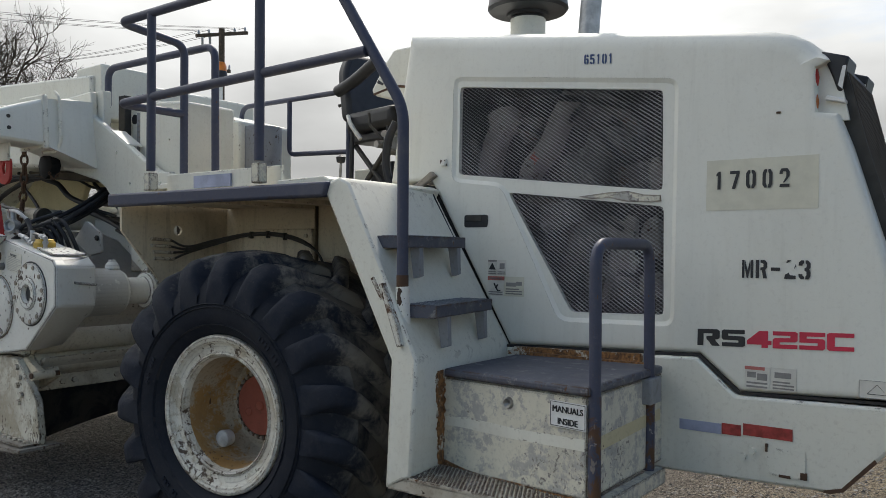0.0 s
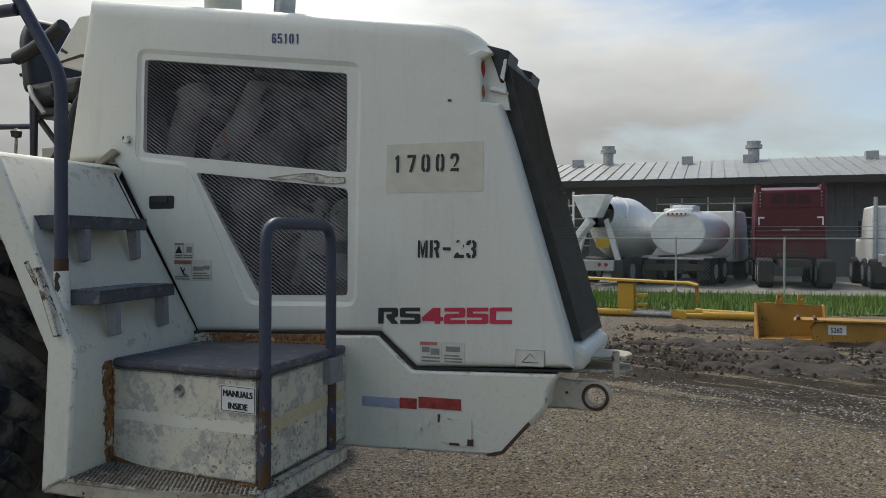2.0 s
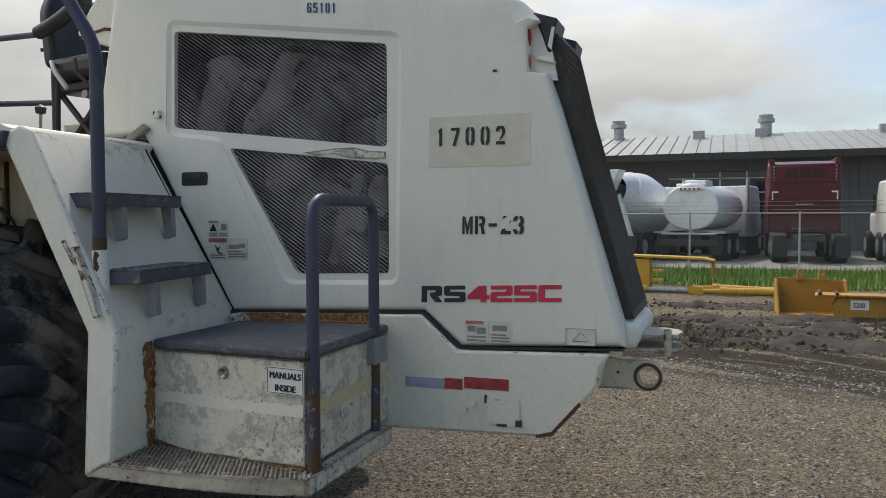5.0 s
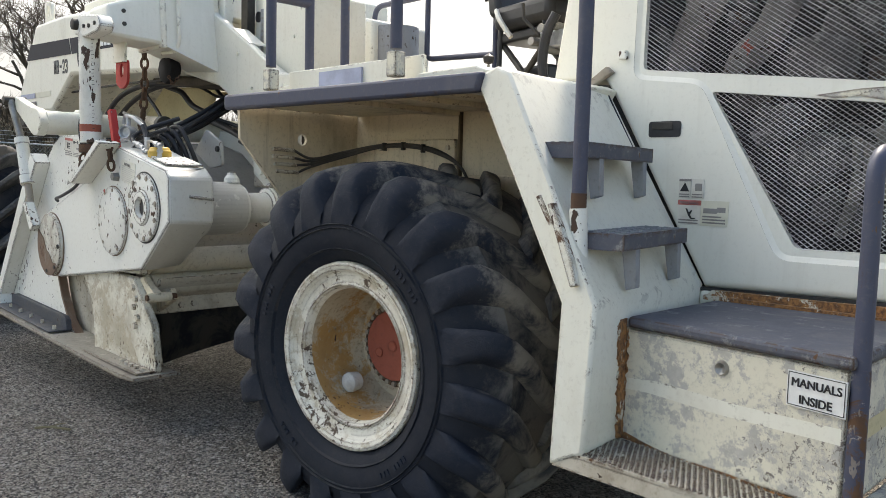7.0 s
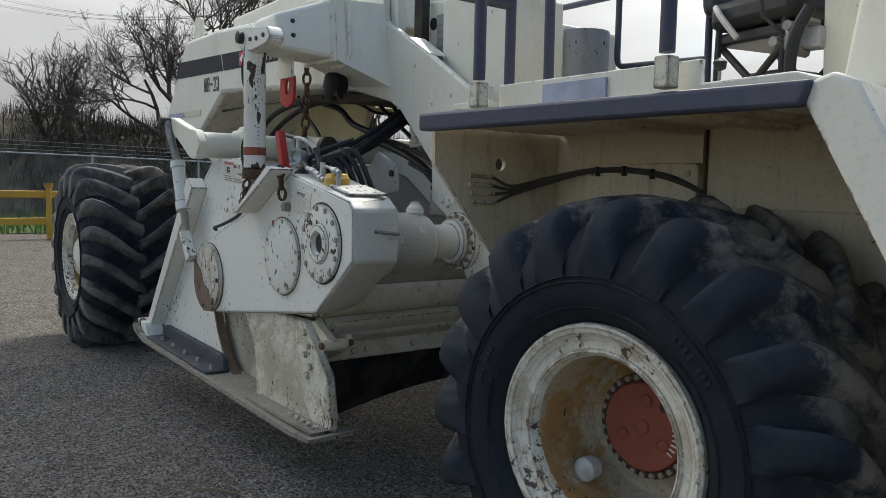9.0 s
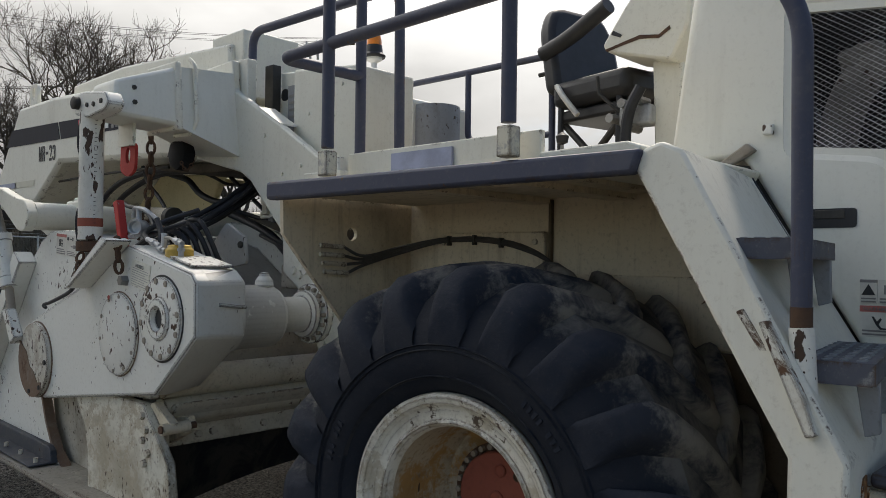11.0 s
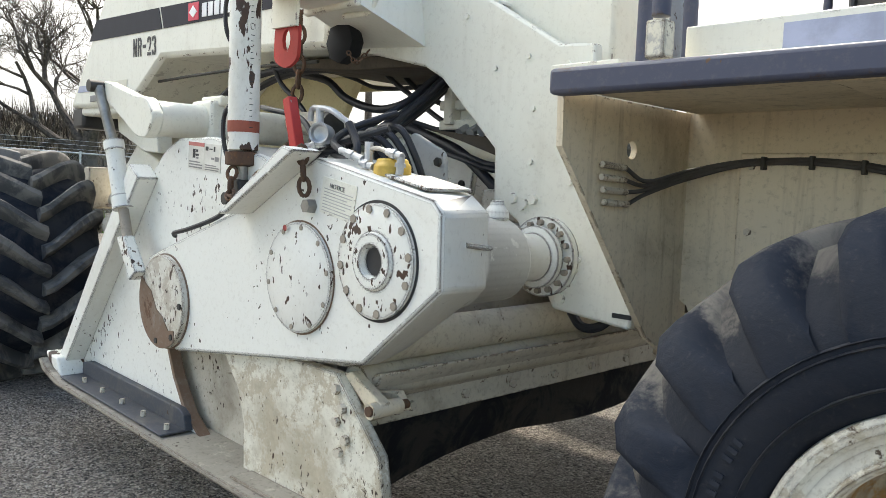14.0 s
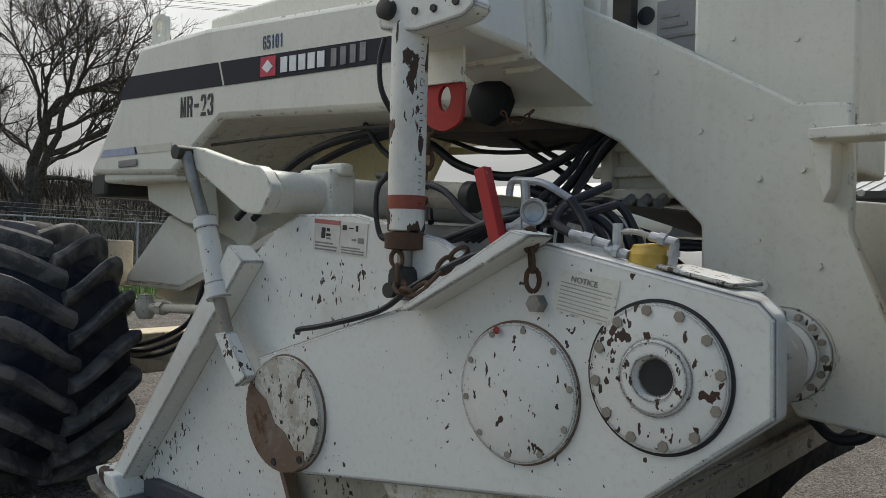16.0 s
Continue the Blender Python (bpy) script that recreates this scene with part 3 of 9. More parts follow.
def smooth_path(pts, r=0.06, n=6):
    """A polyline with its corners rounded by r."""
    pts = [Vector(p) for p in pts]
    out = [pts[0]]
    for a, p, b in zip(pts, pts[1:], pts[2:]):
        ra = min(r, (a - p).length * 0.48, (b - p).length * 0.48)
        s, e = p + (a - p).normalized() * ra, p + (b - p).normalized() * ra
        for k in range(n + 1):
            t = k / n
            out.append((s * (1 - t) + p * t) * (1 - t) + (p * (1 - t) + e * t) * t)
    out.append(pts[-1])
    return out


def curve_path(pts, n=6):
    """A smooth line through the points."""
    pts = [Vector(p) for p in pts]
    ext = [pts[0] * 2 - pts[1], *pts, pts[-1] * 2 - pts[-2]]
    out = []
    for i in range(1, len(ext) - 2):
        a, b, c, d = ext[i - 1:i + 3]
        for k in range(n):
            t = k / n
            out.append(0.5 * (2 * b + (c - a) * t + (2 * a - 5 * b + 4 * c - d) * t * t + (3 * b - a - 3 * c + d) * t ** 3))
    out.append(pts[-1])
    return out


def add_tube(bm, path, r, n=12):
    path = [Vector(p) for p in path]
    rings, u = [], None
    for i, p in enumerate(path):
        d = (path[min(i + 1, len(path) - 1)] - path[max(i - 1, 0)]).normalized()
        if u is None:
            u = d.orthogonal().normalized()
        else:
            u = (u - d * u.dot(d)).normalized()
        w = d.cross(u)
        rings.append([bm.verts.new(p + (u * math.cos(k * math.tau / n) + w * math.sin(k * math.tau / n)) * r) for k in range(n)])
    for a, b in zip(rings, rings[1:]):
        for k in range(n):
            j = (k + 1) % n
            bm.faces.new((a[k], a[j], b[j], b[k]))
    bm.faces.new(rings[0][::-1])
    bm.faces.new(rings[-1])


def tube(path, r, n=12):
    bm = bmesh.new()
    add_tube(bm, path, r, n)
    return bm


def add_hex(bm, p, axis, r, h):
    add_cyl(bm, p, Vector(p) + Vector(axis).normalized() * h, r, r * 0.94, 6)


BOLT_MESHES = {}


def bolts(spots, axis, r, h, mat, parent, name="bolt", sides=6):
    """Bolt heads, each an object of its own on one shared mesh."""
    key = (r, h, mat.name, sides)
    if key not in BOLT_MESHES:
        bm = bmesh.new()
        add_cyl(bm, (0, 0, 0), (0, 0, h), r, r * 0.92, sides)
        ob = link_mesh(name, bm, mat)
        BOLT_MESHES[key] = ob.data
        bpy.data.objects.remove(ob)
    q = Vector((0, 0, 1)).rotation_difference(Vector(axis)).to_matrix().to_4x4()
    for i, p in enumerate(spots):
        ob = new(name, BOLT_MESHES[key])
        ob.parent = parent
        ob.matrix_basis = Matrix.Translation(p) @ q @ Matrix.Rotation(i * 0.7, 4, "Z")


def lettering(body, size, mat, parent, at, name="lettering", shear=0.0, bold=0.0, stretch=1.0, align="LEFT", spacing=1.0, heavy=0.0):
    """Words in the built-in font, as a thin mesh; heavy lays a second set beside the first."""
    cu = bpy.data.curves.new(name, "FONT")
    cu.body, cu.size, cu.shear, cu.offset, cu.extrude = body, size, shear, bold, 0.0008
    cu.align_x, cu.align_y, cu.space_character = align, "BOTTOM_BASELINE", spacing
    tmp = bpy.data.objects.new(name, cu)
    scene.collection.objects.link(tmp)
    dg = bpy.context.evaluated_depsgraph_get()
    me = bpy.data.meshes.new_from_object(tmp.evaluated_get(dg))
    bpy.data.objects.remove(tmp)
    bpy.data.curves.remove(cu)
    me.materials.clear()
    me.materials.append(mat)
    ob = new(name, me)
    ob.parent = parent
    if heavy:
        bm = bmesh.new()
        for k, (dx, dy) in enumerate(((0, 0), (heavy, 0), (heavy, heavy * 0.7), (0, heavy * 0.7))):
            n0 = len(bm.verts)
            bm.from_mesh(me)
            bm.verts.ensure_lookup_table()
            for v in bm.verts[n0:]:
                v.co += Vector((dx, dy, 0.0003 * k))
        bm.to_mesh(me)
        bm.free()
    ob.matrix_basis = at @ Matrix.Diagonal((stretch, 1, 1, 1))
    return ob


def facing(x, y, z, lean=0.0, slope=0.0, turn=0.0):
    """A pose on a wall that looks towards -y: letters run along +x, up along +z."""
    return pose(x, y, z, 90 - lean, -slope, turn)


def inside(poly, x, z):
    hit = False
    for i in range(len(poly)):
        (xa, za), (xb, zb) = poly[i], poly[i - 1]
        if (za > z) != (zb > z) and x < (xb - xa) * (z - za) / (zb - za) + xa:
            hit = not hit
    return hit

# ---- the road reclaimer ----
machine = empty("road_reclaimer", "cream-white road reclaimer machine with big black tyres, parked on gravel", "construction machine")
CY = 1.45          # middle of the machine
HY = 0.908          # side of the engine hood
FAR = 1.60         # far side of the hood


def hood_y(z):
    return HY + 0.05 * (z - 1.3)


def lean_all(bm, deep=True):
    """Leans the hood's sides inwards towards the top."""
    for v in bm.verts:
        k = (v.co.y - CY) / (HY - CY)
        v.co.y += 0.05 * (v.co.z - 1.3) * max(-1.0, min(1.0, k))


HOOD = [(0.288, 2.472), (0.212, 1.69), (0.475, 1.69), (0.527, 1.617), (0.965, 0.915), (1.845, 0.943), (2.0, 0.812), (2.625, 0.838), (2.616, 0.915), (2.374, 1.73), (2.330, 1.85),
        (2.255, 1.862), (2.250, 2.03), (2.298, 2.05), (2.268, 2.099), (2.222, 2.142), (2.165, 2.177), (2.10, 2.199), (2.0, 2.217), (1.30, 2.322)]
GR_UP = [(0.640, 2.148), (0.648, 1.717), (1.679, 1.597), (1.671, 2.014)]
GR_LO = [(0.934, 1.618), (1.277, 1.080), (1.695, 1.088), (1.685, 1.531)]
RECESS = [(0.605, 2.20), (0.612, 1.682), (0.900, 1.646), (1.222, 1.036), (1.742, 1.044), (1.74, 2.052)]


def build_hood():
    bm = bmesh.new()
    loops = []
    for k in range(6):
        a = k / 5 * math.pi / 2
        soft, tight = inset(HOOD, 0.085 * (1 - math.cos(a)) + 1e-4), inset(HOOD, 0.03 * (1 - math.cos(a)) + 1e-4)
        row = []
        for (x, z), (xs, zs), (xt, zt) in zip(HOOD, soft, tight):
            r, xx, zz = (0.085, xs, zs) if z > 2.06 else ((0.012, xt, zt) if z < 2.06 and z > 1.84 and x > 2.2 else (0.035, xt, zt))
            row.append(bm.verts.new((xx, HY + r * (1 - math.sin(a)), zz)))
        loops.append(row)
    far = [bm.verts.new((x, FAR, z)) for x, z in HOOD]
    nn = len(HOOD)
    for a, b in zip([far] + loops, loops):
        for i in range(nn):
            j = (i + 1) % nn
            bm.faces.new((a[i], a[j], b[j], b[i]))
    bm.faces.new(far)
    recess = rounded(RECESS, 0.05, 4)
    vs = [bm.verts.new((x, HY, z)) for x, z in recess]
    e = [bm.edges.new((vs[i], vs[(i + 1) % len(vs)])) for i in range(len(vs))]
    outer_e = [bm.edges.get((loops[-1][i], loops[-1][(i + 1) % nn])) for i in range(nn)]
    bmesh.ops.triangle_fill(bm, edges=outer_e + e, use_beauty=True, use_dissolve=False)
    lean_all(bm)
    hood = part("engine_hood", bm, M_hood, machine, "smooth cream engine hood with mesh-covered openings", sharp=32)
    # recessed frame round the two screens
    bm = plate_with_holes(recess, [rounded(GR_UP, 0.02, 2), rounded(GR_LO, 0.02, 2)], HY + 0.010, HY + 0.034)
    inner = inset(recess, 0.02)
    a = [bm.verts.new((x, HY + 0.001, z)) for x, z in recess]
    b = [bm.verts.new((x, HY + 0.0105, z)) for x, z in inner]
    for i in range(len(a)):
        j = (i + 1) % len(a)
        bm.faces.new((a[i], a[j], b[j], b[i]))
    lean_all(bm)
    part("screen_frame", bm, M_hood, hood, sharp=50)
    for poly in (GR_UP, GR_LO):
        bm = bmesh.new()
        cw, ch, w = 0.0245, 0.0165, 0.0028
        xs, zs = [p[0] for p in poly], [p[1] for p in poly]
        row = 0
        z = min(zs)
        while z < max(zs):
            x = min(xs)
            k = 0
            while x < max(xs):
                up = (k + row) % 2 == 0
                za, zb = (z, z + ch / 2) if up else (z + ch / 2, z)
                if inside(poly, x + cw / 4, z + ch / 4):
                    q = [bm.verts.new((xx, HY + 0.014 + dy, zz)) for xx, zz, dy in (
                        (x, za - w / 2, 0), (x + cw / 2, zb - w / 2, 0), (x + cw / 2, zb + w / 2, 0.003), (x, za + w / 2, 0.003))]
                    bm.faces.new(q)
                x += cw / 2
                k += 1
            z += ch / 2
            row += 1
        lean_all(bm)
        part("mesh_screen", bm, M_screen, hood, "dark expanded-metal screen")
    return hood


M_screen = plain("screen_metal", (0.46, 0.46, 0.45), 0.5, 0.1, 0.5, 5.0)
hood = build_hood()

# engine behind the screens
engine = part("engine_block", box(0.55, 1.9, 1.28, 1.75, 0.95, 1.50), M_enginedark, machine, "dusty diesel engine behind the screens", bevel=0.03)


def lump(x, y, z, rx, ry, rz, seed, rough=0.25):
    """A cast part under caked dust: an uneven rounded block."""
    bm = bmesh.new()
    bmesh.ops.create_icosphere(bm, subdivisions=3, radius=1.0)
    for v in bm.verts:
        c = v.co.copy()
        k = max(abs(c.x), abs(c.y), abs(c.z))
        c = c.lerp(c / k * 0.85, 0.6)
        c *= 1.0 + rough * noise.noise(c * 1.7 + Vector((seed, 0, 0))) + 0.4 * rough * noise.noise(c * 5.0 + Vector((0, seed, 0)))
        v.co = (x + c.x * rx, y + c.y * ry, z + c.z * rz)
    return bm


for k, (x, y, z, rx, ry, rz, mt) in enumerate((
        (0.80, 1.12, 1.985, 0.075, 0.07, 0.075, M_enginepale), (0.93, 1.16, 1.93, 0.05, 0.06, 0.07, M_engine), (1.24, 1.14, 1.72, 0.12, 0.08, 0.10, M_engine),
        (1.33, 1.18, 1.84, 0.11, 0.08, 0.08, M_engine), (1.22, 1.2, 2.0, 0.10, 0.08, 0.09, M_engine), (1.60, 1.14, 1.68, 0.055, 0.05, 0.09, M_enginepale), (1.46, 1.2, 1.66, 0.09, 0.07, 0.09, M_engine),
        (1.10, 1.14, 1.50, 0.10, 0.07, 0.09, M_engine), (1.25, 1.16, 1.38, 0.12, 0.08, 0.10, M_engine), (1.46, 1.10, 1.37, 0.05, 0.05, 0.13, M_enginepale), (1.57, 1.12, 1.40, 0.05, 0.05, 0.10, M_enginepale),
        (1.42, 1.12, 1.18, 0.07, 0.05, 0.06, M_engine), (1.56, 1.14, 1.20, 0.06, 0.05, 0.06, M_enginepale), (1.30, 1.13, 1.22, 0.06, 0.05, 0.07, M_engine), (1.0, 1.16, 1.60, 0.08, 0.06, 0.05, M_engine))):
    part("engine_component", lump(x, y, z, rx, ry, rz, k * 3.7), mt, engine)
for r, mt, pts in ((0.062, M_enginepale, ((0.70, 1.14, 1.66), (0.72, 1.12, 1.78), (0.78, 1.10, 1.92), (0.86, 1.12, 2.0))), (0.058, M_enginepale, ((0.93, 1.14, 1.66), (0.96, 1.12, 1.74), (1.05, 1.12, 1.84), (1.10, 1.14, 1.96), (1.16, 1.16, 2.08))),
                   (0.03, M_engine, ((1.15, 1.16, 2.1), (1.35, 1.14, 2.02), (1.5, 1.16, 1.85))), (0.02, M_engine, ((0.62, 1.1, 1.9), (0.68, 1.1, 1.75), (0.66, 1.1, 1.65))), (0.02, M_enginepale, ((1.35, 1.09, 1.12), (1.40, 1.08, 1.3), (1.38, 1.1, 1.5)))):
    part("engine_pipe", tube(curve_path(pts, 6), r, 14), mt, engine)
part("pipe_clamp", lathe([(-0.02, 0.061), (0.02, 0.061)], 18, closed=False), M_primer, engine, at=look((1.0, 1.12, 1.785), (1.05, 1.12, 1.84)))
for pts in (((0.7, 1.12, 1.75), (0.85, 1.1, 1.95), (1.05, 1.14, 1.9), (1.2, 1.12, 2.0)), ((1.2, 1.1, 1.2), (1.4, 1.08, 1.35), (1.6, 1.1, 1.3)), ((0.8, 1.1, 2.08), (1.2, 1.08, 2.05), (1.6, 1.1, 1.95)),
            ((1.3, 1.1, 1.9), (1.45, 1.07, 1.75), (1.6, 1.1, 1.8)), ((1.1, 1.08, 1.42), (1.3, 1.06, 1.5), (1.5, 1.08, 1.42)), ((1.62, 1.1, 2.0), (1.6, 1.08, 1.85), (1.63, 1.1, 1.7))):
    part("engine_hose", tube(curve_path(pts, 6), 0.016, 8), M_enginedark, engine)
bm = prism([(1.30, 1.585), (1.36, 1.572), (1.44, 1.575), (1.52, 1.556), (1.63, 1.549), (1.675, 1.553), (1.672, 1.578), (1.60, 1.583), (1.53, 1.60), (1.44, 1.598)], HY + 0.006, HY + 0.012)
lean_all(bm)
part("bare_scuff", bm, M_step, hood, "scuffed bare patch between the screens")

# added open-fronted dark liner; shades the bay by hiding the hood's pale inner walls
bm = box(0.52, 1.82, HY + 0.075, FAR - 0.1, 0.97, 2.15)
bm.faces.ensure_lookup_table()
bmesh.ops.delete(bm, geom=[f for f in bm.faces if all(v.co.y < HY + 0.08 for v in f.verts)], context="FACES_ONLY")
part("engine_bay", bm, M_enginedark, machine, "dark liner added to keep the engine bay in shade")

# lower rear body under the hood
LOWER = [(0.96, 0.905), (1.84, 0.933), (1.99, 0.80), (2.575, 0.815), (2.545, 0.77), (2.53, 0.69), (2.365, 0.503), (2.325, 0.490), (1.60, 0.470), (0.96, 0.465)]
lower = part("rear_body", prism(LOWER, HY - 0.03, FAR + 0.03), M_body, machine, "cream lower rear body with scuffed edges", bevel=0.012)
part("rear_edge_scuff", prism([(2.30, 0.488), (2.325, 0.489), (2.366, 0.502), (2.47, 0.62), (2.462, 0.632), (2.358, 0.513), (2.30, 0.497)], HY - 0.034, HY - 0.028), M_rust, lower)
part("radiator_bumper", prism([(2.40, 0.82), (2.66, 0.825), (2.675, 0.89), (2.62, 0.93), (2.40, 0.90)], HY + 0.04, FAR - 0.02), M_body, lower, bevel=0.02)

# radiator grille at the rear
rear = part("radiator_grille", prism([(2.57, 0.93), (2.645, 0.93), (2.415, 1.74), (2.345, 2.03), (2.30, 2.085), (2.25, 2.08)], HY + 0.10, FAR - 0.04), M_dark, machine, "dark ribbed radiator grille")
bm = bmesh.new()
for i in range(162):
    z = 0.96 + i * 0.0065
    x = 2.645 - (z - 0.93) / 0.81 * 0.23 if z < 1.74 else 2.415 - (z - 1.74) / 0.29 * 0.07
    add_box(bm, x - 0.004, x + 0.0025, HY + 0.11, FAR - 0.05, z, z + 0.003)
part("grille_ribs", bm, M_grimeshade, rear)
for y in (HY + 0.075, 1.40):
    lamp = part("work_lamp", prism([(2.262, 2.095), (2.36, 2.062), (2.352, 2.03), (2.335, 1.935), (2.32, 1.94), (2.30, 2.0)], y, y + 0.16), M_black, machine, "black wedge-shaped work lamp", bevel=0.01)
    part("lens", prism([(2.336, 1.945), (2.349, 2.03), (2.338, 2.03), (2.322, 1.96)], y - 0.004, y + 0.05), M_stickerw, lamp)
    part("bracket", prism([(2.29, 1.925), (2.35, 1.905), (2.35, 1.89), (2.28, 1.91)], y - 0.02, y + 0.04), M_stickerw, lamp, bevel=0.004)
lp = part("tail_lamp", prism([(2.20, 1.83), (2.36, 1.83), (2.31, 2.08), (2.20, 2.08)], lambda x, z: hood_y(z) + 0.05, lambda x, z: hood_y(z) + 0.09), M_hood, machine, "red and amber tail lamps set into a cream notch")
for z, mt in ((1.998, M_redlens), (1.903, M_amberlens)):
    part("lens", lathe([(0.0, 0.044), (0.008, 0.042), (0.018, 0.03), (0.022, 0.0001)], 28, (2.236, hood_y(z) + 0.048, z), "x"), mt, lp)

# towing eye
bm = plate_with_holes([(2.50, 0.665), (2.60, 0.668)] + [(2.697 + 0.056 * math.cos(radians(a)), 0.72 + 0.056 * math.sin(radians(a))) for a in range(-90, 91, 15)] + [(2.60, 0.776), (2.50, 0.79)],
                      [[(2.697 + 0.036 * math.cos(k * math.tau / 18), 0.72 + 0.036 * math.sin(k * math.tau / 18)) for k in range(18)]], HY + 0.08, HY + 0.125)
tow = part("towing_eye", bm, M_mud, machine, "peeling cream towing eye plate", bevel=0.006)
bm = bmesh.new()
for z in (0.795, 0.845):
    add_prism(bm, [(2.56, 0.0), (2.74, 0.03), (2.80, 0.08), (2.815, 0.15), (2.80, 0.22), (2.74, 0.27), (2.56, 0.30)], z, z + 0.016, swap=lambda x, y, z: (x, HY + 0.15 + z, y))
add_cyl(bm, (2.76, HY + 0.20, 0.775), (2.76, HY + 0.20, 0.885), 0.014)
part("hitch_plate", bm, M_mud, machine, "peeling cream hitch plates", bevel=0.005)
part("tow_ring", lathe([(HY + 0.078, 0.040), (HY + 0.076, 0.046), (HY + 0.078, 0.052)], 28, (2.697, 0, 0.72), closed=False), M_rust, tow, "rusty worn ring round the eye")

# air intake and exhaust on the roof
intake = part("air_intake", lathe([(2.30, 0.085), (2.575, 0.085), (2.575, 0.11), (2.59, 0.11), (2.60, 0.20), (2.615, 0.212), (2.66, 0.205), (2.70, 0.12), (2.72, 0.0001)], 36, (0.76, 1.40, 0), "z"), M_black, machine, "black mushroom air intake cap")
part("intake_neck", lathe([(2.30, 0.092), (2.56, 0.092)], 28, (0.76, 1.40, 0), "z"), M_body, intake)
part("exhaust_pipe", cyl((1.10, 1.40, 2.3), (1.155, 1.40, 2.95), 0.052), M_galv, machine, "grey exhaust stack")


# wheel-well, stairs and step box
def string_y(x, z):
    return 0.150 - 0.07 * (1.6 - z) / 1.12


FRONT = [(0.545, 1.630), (0.60, 1.648), (0.66, 1.62), (1.05, 0.935), (1.045, 0.50), (0.925, 0.44), (0.925, 0.925), (0.53, 1.58)]
BACK = [(0.42, 1.645), (0.47, 1.655), (0.525, 1.62), (0.955, 0.925), (0.955, 0.50), (0.86, 0.44), (0.86, 0.925), (0.42, 1.58)]
bm = bmesh.new()
fa = [bm.verts.new((x, string_y(x, z), z)) for x, z in FRONT]
fb = [bm.verts.new((x, HY + 0.01, z)) for x, z in BACK]
bm.faces.new(fa)
bm.faces.new(fb[::-1])
for i in range(8):
    j = (i + 1) % 8
    bm.faces.new((fa[j], fa[i], fb[i], fb[j]))
stair = part("stair_panel", bm, M_body, machine, "cream sloping stair side panel", bevel=0.012)
# dark block added to stop light leaking through behind the seam
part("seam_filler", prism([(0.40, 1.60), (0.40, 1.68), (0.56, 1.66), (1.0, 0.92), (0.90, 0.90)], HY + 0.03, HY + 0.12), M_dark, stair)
for pts in (((0.722, 0.150, 1.385), (0.748, 0.146, 1.33), (0.762, 0.144, 1.292), (0.735, 0.142, 1.262), (0.717, 0.140, 1.248)),):
    part("paint_crack", tube(pts, 0.0016, 5), M_rust, stair)
part("hood_seam", tube([(0.52, HY - 0.022, 1.635), (0.945, HY - 0.03, 0.925)], 0.006, 6), M_black, stair)
part("upper_seam", prism([(0.955, 0.905), (1.843, 0.936), (1.998, 0.803), (2.62, 0.826), (2.62, 0.834), (2.002, 0.815), (1.848, 0.946), (0.955, 0.917)], HY - 0.018, HY + 0.03), M_black, lower)
top = part("fender_top", prism([(0.22, 1.652), (0.50, 1.658), (0.545, 1.64), (0.52, 1.60), (0.22, 1.60)], 0.16, HY + 0.02), M_body, machine, "cream fender top beside the hood", bevel=0.006)

bx = part("step_box", prism([(0.985, 0.483), (1.70, 0.505), (1.70, 0.855), (0.985, 0.844)], lambda x, z: 0.315 - 0.10 * (x - 1.045) / 0.65, HY - 0.02), M_step, machine, "scratched cream step box with rust stains", bevel=0.01)
part("lid", prism([(1.035, 0.848), (1.715, 0.858), (1.715, 0.893), (1.035, 0.883)], lambda x, z: 0.298 - 0.10 * (x - 1.045) / 0.65, HY - 0.05), M_navyworn, bx, "worn grey-blue lid", bevel=0.012)
front_y = lambda x, z: 0.315 - 0.10 * (x - 1.045) / 0.65
part("clean_band", prism([(1.03, 0.655), (1.12, 0.662), (1.35, 0.660), (1.69, 0.672), (1.69, 0.712), (1.40, 0.700), (1.15, 0.704), (1.03, 0.690)], lambda x, z: front_y(x, z) - 0.0012, lambda x, z: front_y(x, z) + 0.004), M_body, bx, "cleaner cream band across the box")
part("stain_band", prism([(0.27, 0.655), (0.86, 0.675), (0.86, 0.72), (0.27, 0.705)], 1.698, 1.7012, swap=lambda x, y, z: (y, x, z)), M_yellowed, bx, "yellowed tape mark")
part("rust_foot", prism([(1.02, 0.486), (1.10, 0.492), (1.26, 0.490), (1.45, 0.494), (1.68, 0.500), (1.69, 0.506), (1.52, 0.501), (1.38, 0.505), (1.22, 0.497), (1.12, 0.506), (1.03, 0.520)], lambda x, z: front_y(x, z) - 0.0012, lambda x, z: front_y(x, z) + 0.004), M_rustrun, bx, "rust along the foot of the box")
part("latch", lathe([(0.0, 0.0002), (-0.014, 0.016), (0.0, 0.022), (0.01, 0.022)], 16, (1.36, 0.266, 0.79)), M_steel, bx)


